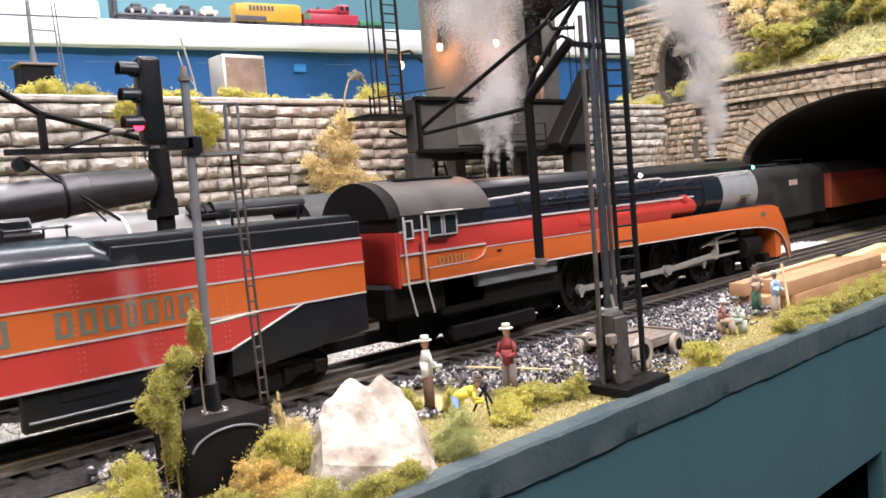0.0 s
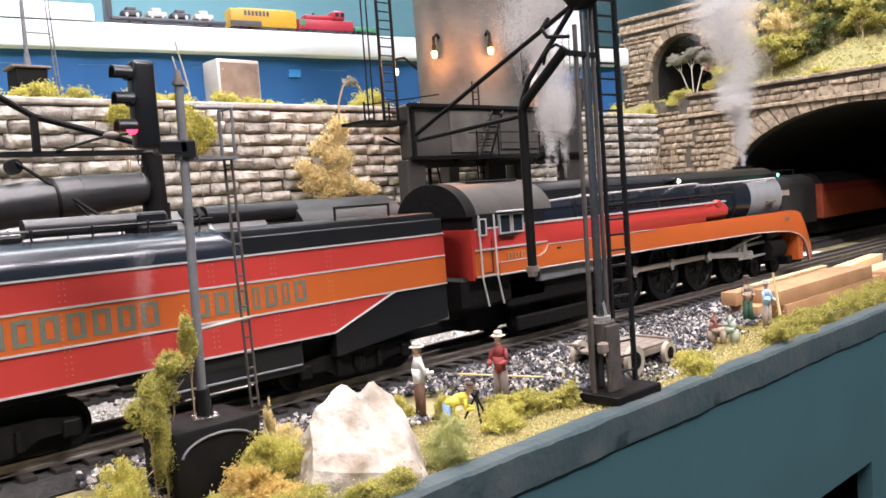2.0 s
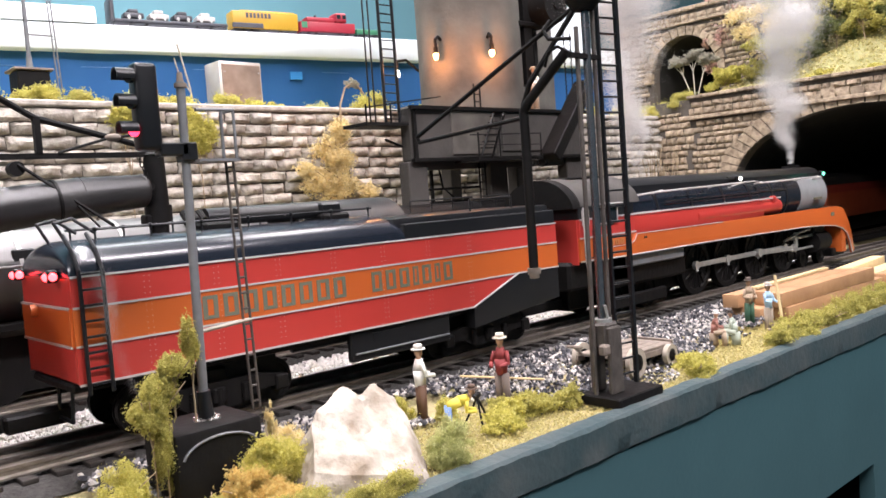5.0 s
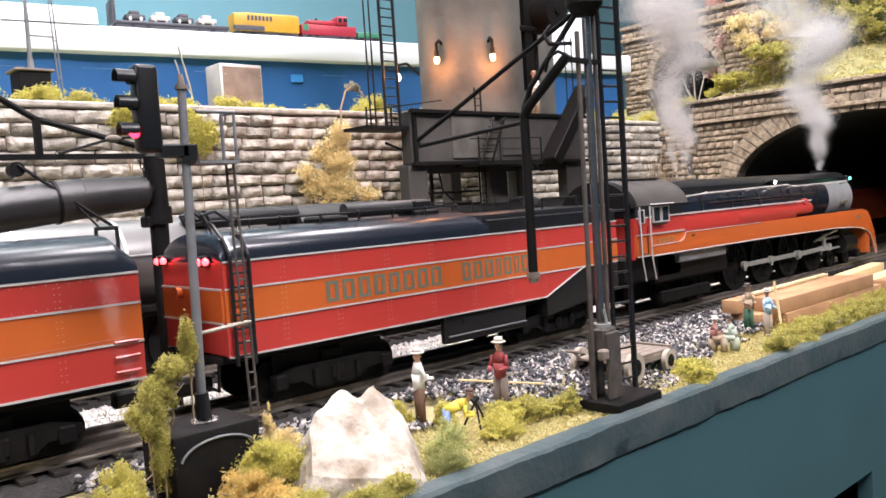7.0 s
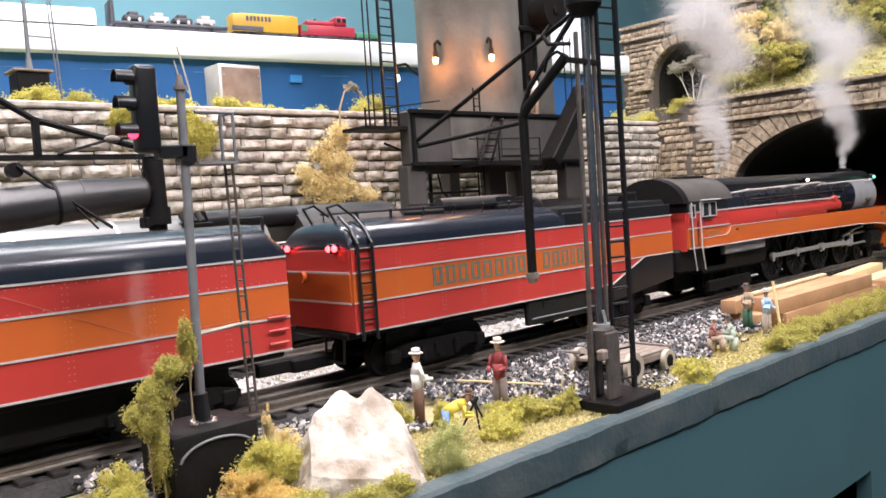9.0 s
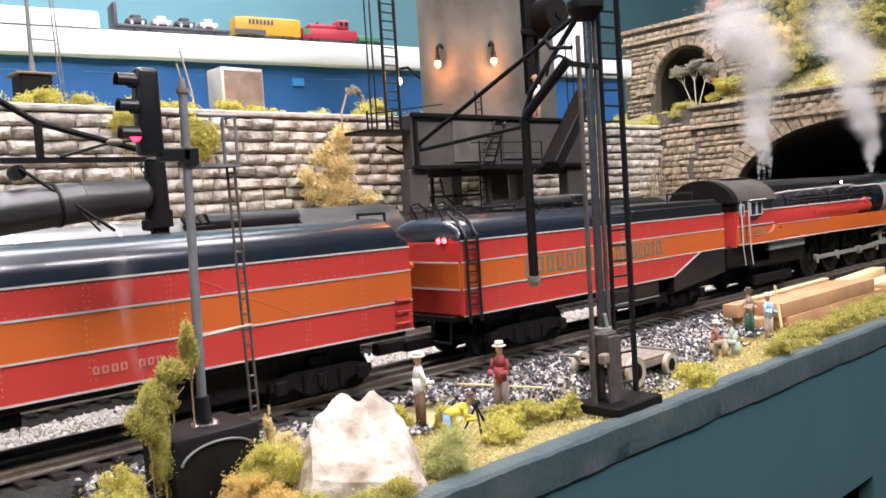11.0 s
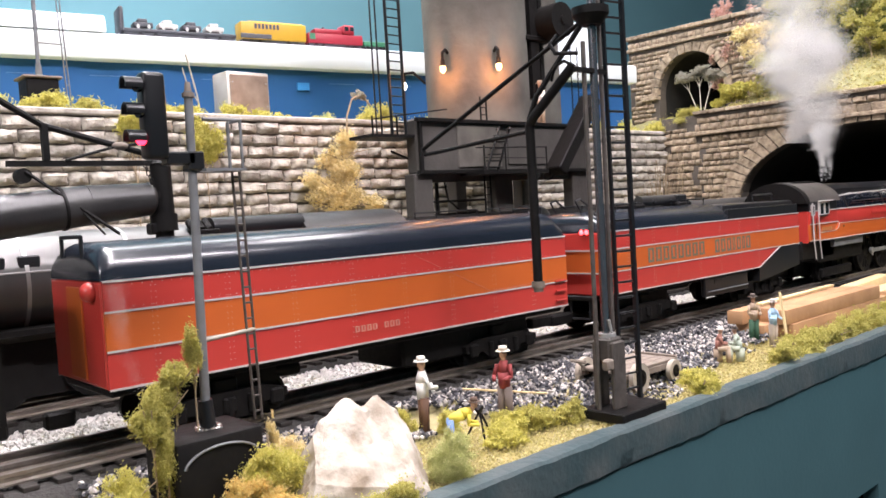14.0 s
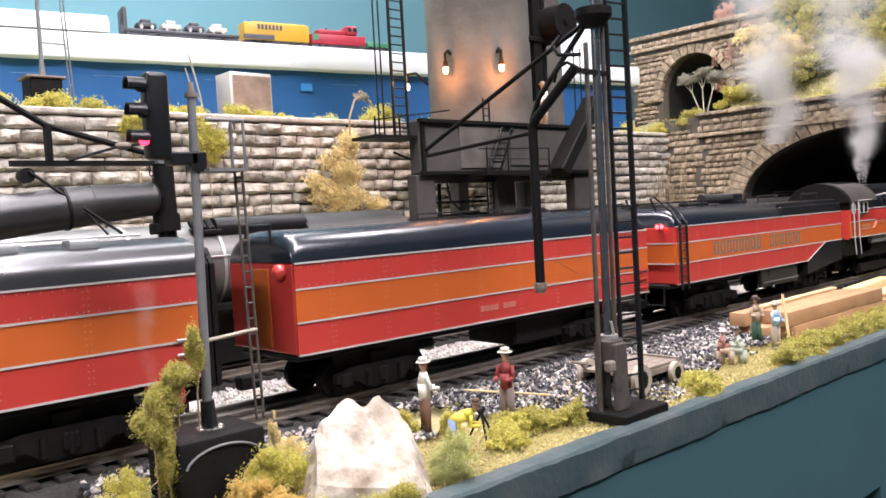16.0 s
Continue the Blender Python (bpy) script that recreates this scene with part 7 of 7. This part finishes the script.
bush("shrub", (0.163, -0.112, 0.0020), (0.019, 0.006, 0.0075), 3600, LEAF_OLIVE, 156, "low olive growth before the boulder", 0.0009, group=G4)
bush("shrub", (0.138, -0.103, 0.0030), (0.015, 0.009, 0.0075), 3200, LEAF_OLIVE, 157, "low olive growth at the layout edge", 0.0009, group=G4)
bush("shrub", (0.085, -0.060, 0.005), (0.014, 0.010, 0.0085), 3000, LEAF_YG, 158, "low yellow green shrub near the rails", 0.0010, group=G4)
bush("shrub", (0.098, -0.060, 0.0105), (0.010, 0.009, 0.0130), 2400, LEAF_YG, 161, "pale yellow green shrub beside the signal base", 0.0009, group=G4)
bush("shrub", (0.060, -0.066, 0.004), (0.016, 0.011, 0.0075), 2800, LEAF_OLIVE, 159, "low olive shrub near the rails", 0.0010, group=G4)
bush("shrub", (0.116, -0.084, 0.003), (0.014, 0.010, 0.0065), 2600, LEAF_OLIVE, 160, "low olive growth beside the base housing", 0.0010, group=G4)
bush("shrub", (0.2285, -0.0455, 0.006), (0.007, 0.006, 0.0085), 1100, LEAF_YG, 166, "yellow green tuft behind the boulder", 0.0009, group=G4)
k = 70
for x, y, r, h in ((0.262, -0.080, 0.013, 0.007), (0.281, -0.083, 0.014, 0.0075), (0.250, -0.088, 0.012, 0.006), (0.296, -0.088, 0.007, 0.007), (0.246, -0.056, 0.006, 0.007), (0.268, -0.070, 0.009, 0.005),
                   (0.376, -0.108, 0.010, 0.0095), (0.387, -0.104, 0.008, 0.007), (0.398, -0.092, 0.014, 0.005), (0.470, -0.107, 0.010, 0.0085), (0.487, -0.103, 0.012, 0.0095), (0.506, -0.106, 0.011, 0.008),
                   (0.525, -0.100, 0.012, 0.009), (0.545, -0.103, 0.012, 0.010), (0.568, -0.101, 0.012, 0.010), (0.592, -0.100, 0.013, 0.011), (0.618, -0.101, 0.013, 0.010), (0.645, -0.100, 0.014, 0.011), (0.67, -0.099, 0.013, 0.010), (0.70, -0.100, 0.014, 0.012)):
    bush("shrub", (x, y, h * 0.45), (r, min(r, 0.011), h), 1500, (LEAF_YG, LEAF_OLIVE)[k % 2] if x < 0.45 else LEAF_OLIVE, k, "low yellow green foam shrub along the layout edge", 0.0010, group=G1)
    k += 1
for x, y, rx, h, m in ((0.17, 0.335, 0.020, 0.012, LEAF_YG), (0.205, 0.336, 0.016, 0.013, LEAF_YG), (0.235, 0.334, 0.016, 0.010, LEAF_OLIVE), (0.285, 0.334, 0.018, 0.012, LEAF_YG), (0.32, 0.336, 0.016, 0.010, LEAF_YG),
                      (0.36, 0.336, 0.016, 0.011, LEAF_YG), (0.39, 0.336, 0.014, 0.009, LEAF_YG), (0.415, 0.338, 0.012, 0.008, LEAF_YG), (0.467, 0.340, 0.014, 0.010, LEAF_GREEN), (0.528, 0.338, 0.019, 0.016, LEAF_YG), (0.60, 0.34, 0.02, 0.010, LEAF_OLIVE),
                      (0.80, 0.34, 0.02, 0.010, LEAF_YG), (0.90, 0.34, 0.022, 0.012, LEAF_YG), (0.97, 0.34, 0.022, 0.014, LEAF_YG), (1.055, 0.318, 0.030, 0.018, LEAF_OLIVE), (1.02, 0.330, 0.020, 0.013, LEAF_YG)):
    bush("shrub", (x, y, 0.188 + h * 0.55), (rx * 1.25, 0.013, h * 1.25), 2200, m, k, "yellow green foam shrub on the retaining wall", 0.0015, group=G2, base=0.184)
    k += 1
bush("climber", (0.322, 0.312, 0.172), (0.018, 0.007, 0.024), 3400, LEAF_YG, 120, "yellow green climber hanging over the stone wall", 0.0014, group=G2, lumps=14, base=0.100)
bush("climber", (0.262, 0.312, 0.182), (0.014, 0.007, 0.016), 1800, LEAF_YG, 121, "yellow green climber hanging over the stone wall", 0.0014, group=G2, base=0.100)
bush("climber", (0.150, 0.312, 0.120), (0.012, 0.007, 0.012), 1500, LEAF_YG, 122, "yellow green climber on the stone wall", 0.0014, group=G2, base=0.08)


def golden_tree():
    base = (0.449, 0.303, 0.0)
    ob = thing("golden_tree", base, "pale golden feathery tree standing against the stone wall", "tree")
    r = np.random.default_rng(140)
    pts = np.concatenate([cloud(r, c, rad, n, 10) for c, rad, n in (((0.449, 0.303, 0.122), (0.036, 0.010, 0.022), 3600), ((0.453, 0.303, 0.148), (0.028, 0.009, 0.020), 2800), ((0.462, 0.303, 0.172), (0.014, 0.007, 0.020), 1100),
                                                             ((0.487, 0.303, 0.112), (0.016, 0.008, 0.010), 700), ((0.420, 0.303, 0.135), (0.014, 0.008, 0.009), 600))])
    cr = new("crown", flakes("crown", np.repeat(pts, 2, axis=0) + np.random.default_rng(9).normal(size=(2 * len(pts), 3)) * 0.0012 - np.array(base), 0.0010, LEAF_GOLD, 141))
    cr.parent = ob
    bm = B()
    tube(bm, base, (0.455, 0.303, 0.165), 0.0020, 0.0007, 7)
    for i in range(14):
        z = r.uniform(0.08, 0.16)
        s = r.choice((-1, 1))
        tube(bm, (0.453, 0.303, z), (0.453 + s * r.uniform(0.012, 0.034), 0.303 + r.uniform(-0.006, 0.004), z + r.uniform(0.0, 0.018)), 0.0008, 0.0003, 5)
    part("trunk", bm, TWIG, ob)
    bm = B()
    bent(bm, [(0.462, 0.303, 0.165), (0.463, 0.303, 0.195), (0.470, 0.303, 0.212), (0.482, 0.303, 0.218), (0.492, 0.303, 0.207)], 0.0009)
    part("limb", bm, TWIG, ob, "dry bent twig at the top")
    r2 = cloud(r, (0.480, 0.303, 0.2165), (0.009, 0.006, 0.006), 350, 5)
    cr = new("twig_leaves", flakes("twig_leaves", r2 - np.array(base), 0.0011, LEAF_GREY, 142))
    cr.parent = ob


golden_tree()


def tree(name, at, h, spread, m, seed, label, n=2600, size=0.0022, trunk=TWIG, limbs=7, group=G3):
    """Trunk with limbs, a lump of small leaves about every limb's end."""
    r = np.random.default_rng(seed)
    at = Vector(at)
    ob = thing(name, at, label, "tree", group)
    bm = B()
    mid = at + Vector((r.uniform(-0.004, 0.004), r.uniform(-0.004, 0.004), h * 0.55))
    tube(bm, at, mid, h * 0.018, h * 0.010, 8)
    pts = []
    for i in range(limbs):
        a = 2 * math.pi * i / limbs + r.uniform(-0.4, 0.4)
        tip = at + Vector((math.cos(a) * spread * r.uniform(0.35, 0.85), math.sin(a) * spread * r.uniform(0.35, 0.85), h * r.uniform(0.22, 0.95)))
        tube(bm, at.lerp(mid, r.uniform(0.5, 1.0)), tip, h * 0.007, h * 0.003, 6)
        pts.append(cloud(r, tip, (spread * 0.42, spread * 0.42, h * 0.17), n // limbs, 5))
    part("trunk", bm, trunk, ob)
    cr = new("crown", flakes("crown", np.concatenate(pts) - np.array(at), size, m, seed))
    cr.parent = ob
    return ob


def umbrella_tree(at):
    """Several pale bare stems that fork up to flat grey crowns."""
    r = np.random.default_rng(150)
    at = Vector(at)
    ob = thing("umbrella_tree", at, "pale-stemmed tree with flat grey crowns before the upper portal", "tree", G3)
    bm, pts = B(), []
    for dy, dz, rad in ((0.024, 0.050, 0.019), (0.002, 0.056, 0.019), (-0.020, 0.049, 0.018)):
        foot, tip = at + Vector((0, dy * 0.25, 0)), at + Vector((r.uniform(-0.004, 0.004), dy, dz))
        fork = foot.lerp(tip, 0.6)
        tube(bm, foot, fork, 0.0010, 0.0008, 7)
        for q in (-0.5, 0.0, 0.5):
            tube(bm, fork, tip + Vector((0, q * rad, 0)), 0.0006, 0.0004, 6)
        pts.append(cloud(r, tip, (0.014, rad, 0.0095), 4200, 7))
    part("trunk", bm, PALETWIG, ob)
    cr = new("crown", flakes("crown", np.concatenate(pts) - np.array(at), 0.0013, LEAF_GREY, 151))
    cr.parent = ob


umbrella_tree((1.10, 0.300, 0.226))
for i, (x, y, h, s, m, lb) in enumerate((
        (1.17, 0.225, 0.070, 0.040, LEAF_GOLD, "golden bushy tree on the hillside"), (1.14, 0.200, 0.045, 0.034, LEAF_OLIVE, "olive bushy tree on the hillside"), (1.23, 0.20, 0.10, 0.050, LEAF_OLIVE, "olive bushy tree on the hillside"),
        (1.215, 0.296, 0.132, 0.040, LEAF_PINK, "pink blossoming tree on the hillside"), (1.30, 0.24, 0.13, 0.055, LEAF_DARK, "dark green bushy tree on the hillside"),
        (1.28, 0.16, 0.11, 0.055, LEAF_DARK, "dark green bushy tree on the hillside"), (1.34, 0.10, 0.13, 0.060, LEAF_DARK, "dark green bushy tree on the hillside"), (1.30, 0.05, 0.10, 0.050, LEAF_OLIVE, "olive bushy tree on the hillside"),
        (1.40, 0.18, 0.15, 0.065, LEAF_DARK, "dark green bushy tree on the hillside"), (1.45, 0.06, 0.15, 0.065, LEAF_OLIVE, "olive bushy tree on the hillside"), (1.42, 0.28, 0.14, 0.06, LEAF_GOLD, "golden bushy tree on the hillside"),
        (1.24, 0.12, 0.07, 0.040, LEAF_OLIVE, "olive bushy tree on the hillside"), (1.36, -0.02, 0.11, 0.055, LEAF_DARK, "dark green bushy tree on the hillside"), (1.12, 0.262, 0.030, 0.022, LEAF_YG, "small yellow green bush before the upper portal"),
        (1.55, 0.15, 0.18, 0.07, LEAF_DARK, "dark green bushy tree on the hillside"))):
    tree("hill_tree", (x, y, hill_z(x, y) - 0.004), h * 1.3, s * 1.25, m, 160 + i, lb, 9000, 0.0017, TWIG, 13)
for i, (x, y, h, sp, m, lb) in enumerate((
        (1.170, 0.165, 0.050, 0.030, LEAF_DARK, "dark green"), (1.195, 0.135, 0.060, 0.034, LEAF_DARK, "dark green"), (1.190, 0.095, 0.055, 0.032, LEAF_OLIVE, "olive"), (1.215, 0.060, 0.060, 0.034, LEAF_DARK, "dark green"),
        (1.225, 0.110, 0.070, 0.036, LEAF_DARK, "dark green"), (1.205, 0.175, 0.065, 0.034, LEAF_OLIVE, "olive"), (1.235, 0.150, 0.075, 0.036, LEAF_DARK, "dark green"), (1.200, 0.020, 0.055, 0.034, LEAF_DARK, "dark green"))):
    tree("hill_tree", (x, y, hill_z(x, y) - 0.004), h, sp, m, 240 + i, lb + " bushy tree low on the hillside", 4200, 0.0014, TWIG, 11)
bush("shrub", (1.042, 0.286, 0.211), (0.022, 0.028, 0.016), 3000, LEAF_OLIVE, 260, "olive shrub spilling over the corner of the portal", 0.0015, group=G2, lumps=12, base=0.196)
for i, (x, y) in enumerate(((1.065, 0.20), (1.07, 0.15), (1.065, 0.095), (1.07, 0.05), (1.09, 0.18), (1.08, 0.235), (1.10, 0.12), (1.065, 0.0))):
    bush("shrub", (x, y, hill_z(x, y) + 0.004), (0.022, 0.022, 0.009), 1100, (LEAF_YG, LEAF_OLIVE, TURF)[i % 3], 190 + i, "low straw and green shrub above the portal", 0.0018, group="portal top shrubs", base=hill_z(x, y) - 0.004)
# dry weeds at the foot of the portal pilaster
ob = thing("dry_weeds", (1.0, 0.29, 0.0), "tangle of dry brown weeds beside the portal", "weeds")
bm = B()
r = np.random.default_rng(210)
for i in range(26):
    p = Vector((r.uniform(0.96, 1.02), r.uniform(0.285, 0.312), 0.0))
    q = p + Vector((r.uniform(-0.02, 0.02), r.uniform(-0.01, 0.0), r.uniform(0.10, 0.15)))
    tube(bm, p, q, 0.0008, 0.0004, 5)
    tube(bm, p.lerp(q, 0.8), q + Vector((r.uniform(-0.02, 0.02), 0, r.uniform(-0.01, 0.02))), 0.0005, 0.0003, 4)
part("stems", bm, TWIG, ob)
ob = thing("dry_weeds", (0.345, 0.40, 0.183), "dry pale weed stalks on the upper level", "weeds")
bm = B()
bent(bm, [(0.338, 0.345, 0.184), (0.334, 0.345, 0.215), (0.326, 0.345, 0.250)], 0.0008)
bent(bm, [(0.334, 0.345, 0.210), (0.326, 0.345, 0.222), (0.322, 0.345, 0.238)], 0.0006)
part("stems", bm, PALETWIG, ob)

# ---- steam, in rigid billows of fine white specks ----
PLUMES = []


def puff(name, n, height, r0, r1, seed, label, speck=0.00023, blobs=60, lean=0.0):
    """A column of rolling billows that widens as it rises; the specks gather towards each billow's middle."""
    g = np.random.default_rng(seed)
    u = np.sort(g.uniform(0, 1, blobs))
    rad = r0 + (r1 - r0) * u
    a = g.uniform(0, 2 * math.pi, blobs)
    off = rad * 0.55 * np.sqrt(g.uniform(0, 1, blobs))
    c = np.stack([off * np.cos(a) + rad * 0.35 * np.sin(u * 6 + seed) + lean * u ** 1.4, off * np.sin(a) + rad * 0.25 * np.cos(u * 9 + seed), u * height], 1)
    size = rad * g.uniform(0.45, 0.95, blobs)
    k = g.choice(blobs, n, p=size ** 2 / (size ** 2).sum())
    d = g.normal(size=(n, 3))
    d /= np.linalg.norm(d, axis=1)[:, None]
    pts = c[k] + d * size[k][:, None] * g.uniform(0, 1, (n, 1)) ** 0.6
    # loose mist round the billows
    m = g.uniform(size=n) < 0.28
    pts[m] += g.normal(size=(int(m.sum()), 3)) * (size[k][m][:, None] * 0.38)
    pts[:, 2] = np.maximum(pts[:, 2], 0.0)
    ob = new(name, specks(name, pts, speck, STEAM, seed))
    return tagged(ob, label, "steam", "steam plumes", kind="stuff")


# place on the locomotive, height, specks, column height, radii, wind lean, spin in degrees a second, whether it stays out of the tunnel
for x, z, n, hgt, r0, r1, blobs, spin, stays, lb in (
        (0.648, 0.1085, 80000, 0.062, 0.0025, 0.0150, 60, 38, False, "white steam rising from the chimney"),
        (0.636, 0.160, 260000, 0.100, 0.0160, 0.0330, 60, 24, True, "billowing white steam above the chimney"),
        (0.610, 0.245, 340000, 0.130, 0.0310, 0.0480, 60, -16, True, "drifting white steam above the chimney"),
        (0.382, 0.1070, 9000, 0.050, 0.0010, 0.0085, 60, 30, False, "thin steam jet rising before the cab roof"),
        (0.372, 0.1070, 9000, 0.050, 0.0010, 0.0085, 60, -34, False, "thin steam jet rising before the cab roof"),
        (0.392, 0.1070, 8000, 0.045, 0.0010, 0.0075, 60, 26, False, "thin steam jet rising before the cab roof"),
        (0.378, 0.140, 290000, 0.110, 0.0120, 0.0320, 60, -22, False, "billowing white steam above the cab roof"),
        (0.356, 0.235, 340000, 0.140, 0.0300, 0.0500, 60, 15, False, "drifting white steam above the cab roof")):
    PLUMES.append((puff("steam", n, hgt, r0, r1, 300 + len(PLUMES), lb, blobs=blobs), x, z, spin, stays))
WISP = puff("steam", 16000, 0.062, 0.0010, 0.0055, 77, "faint wisp of steam curling beside the signal mast", 0.00005, 400, -0.010)

# ---- what moves ----
WAY = [(0.0, 0.0), (0.5, 0.0133), (1.0, 0.0283), (1.5, 0.0446), (2.0, 0.0608), (2.5, 0.0756), (3.0, 0.0905), (3.5, 0.1062), (4.0, 0.1223), (6.5, 0.2051),
       (7.0, 0.2204), (7.5, 0.2360), (8.0, 0.2538), (8.5, 0.2722), (9.0, 0.2908), (11.5, 0.3841), (12.0, 0.4038), (12.5, 0.4246), (13.0, 0.4459), (13.5, 0.4683),
       (14.0, 0.4907), (14.5, 0.5123), (15.0, 0.5336), (15.5, 0.5555), (16.0, 0.5777)]


def gone(t):
    """How far the train has gone by t seconds."""
    return float(np.interp(t, [a for a, _ in WAY], [b for _, b in WAY]))


def motions():
    for ob in TRAIN:
        p = Vector(ORG[ob.name])
        walk(ob, [(t, pose(p.x + d, p.y, p.z)) for t, d in WAY])
    steps = [i * 0.5 for i in range(33)]
    for ob, x, r in WHEELS:
        p = ob.location.copy()
        fine = steps if r > 0.013 else [i * 0.25 for i in range(65)]
        walk(ob, [(t, pose(p.x, p.y, p.z, 0, math.degrees(gone(t) / r), 0)) for t in fine])
    crank, r = 0.0075, 0.0218
    fine = [i * 0.2 for i in range(81)]
    p, q = ROD.location.copy(), MAIN.location.copy()
    for ob, o in ((ROD, p), (MAIN, q)):
        rows = []
        for t in fine:
            a = gone(t) / r + 2.6
            tilt = 0.0
            if ob is MAIN:
                tilt = math.degrees(math.asin(-crank * math.sin(a) / 0.0685)) * -1.0
            rows.append((t, pose(o.x + crank * math.cos(a), o.y, o.z - crank * math.sin(a), 0, -tilt, 0)))
        walk(ob, rows)
    for ob, x, z, spin, stays in PLUMES:
        rows = []
        for t in steps:
            px, py = x + gone(t), YC
            if stays:
                # the chimney runs into the tunnel; its older steam hangs before the portal and drifts over the far track
                px = min(px, 0.955 if z > 0.2 else 0.975)
                py += 0.10 * max(0.0, min(1.0, (t - 11.0) / 4.0))
            rows.append((t, pose(px + 0.003 * math.sin(t * 1.3 + z * 40), py, z + 0.002 * math.sin(t * 1.7 + x * 9), 0, 3 * math.sin(t * 1.1 + z * 30), spin * t + x * 500)))
        walk(ob, rows)
    walk(WISP, [(t, pose(0.124 + 0.003 * math.sin(t * 0.9), -0.024, 0.022 + 0.004 * math.sin(t * 0.7), 0, 6 * math.sin(t * 0.8), 25 * math.sin(t * 0.5))) for t in range(17)])


motions()
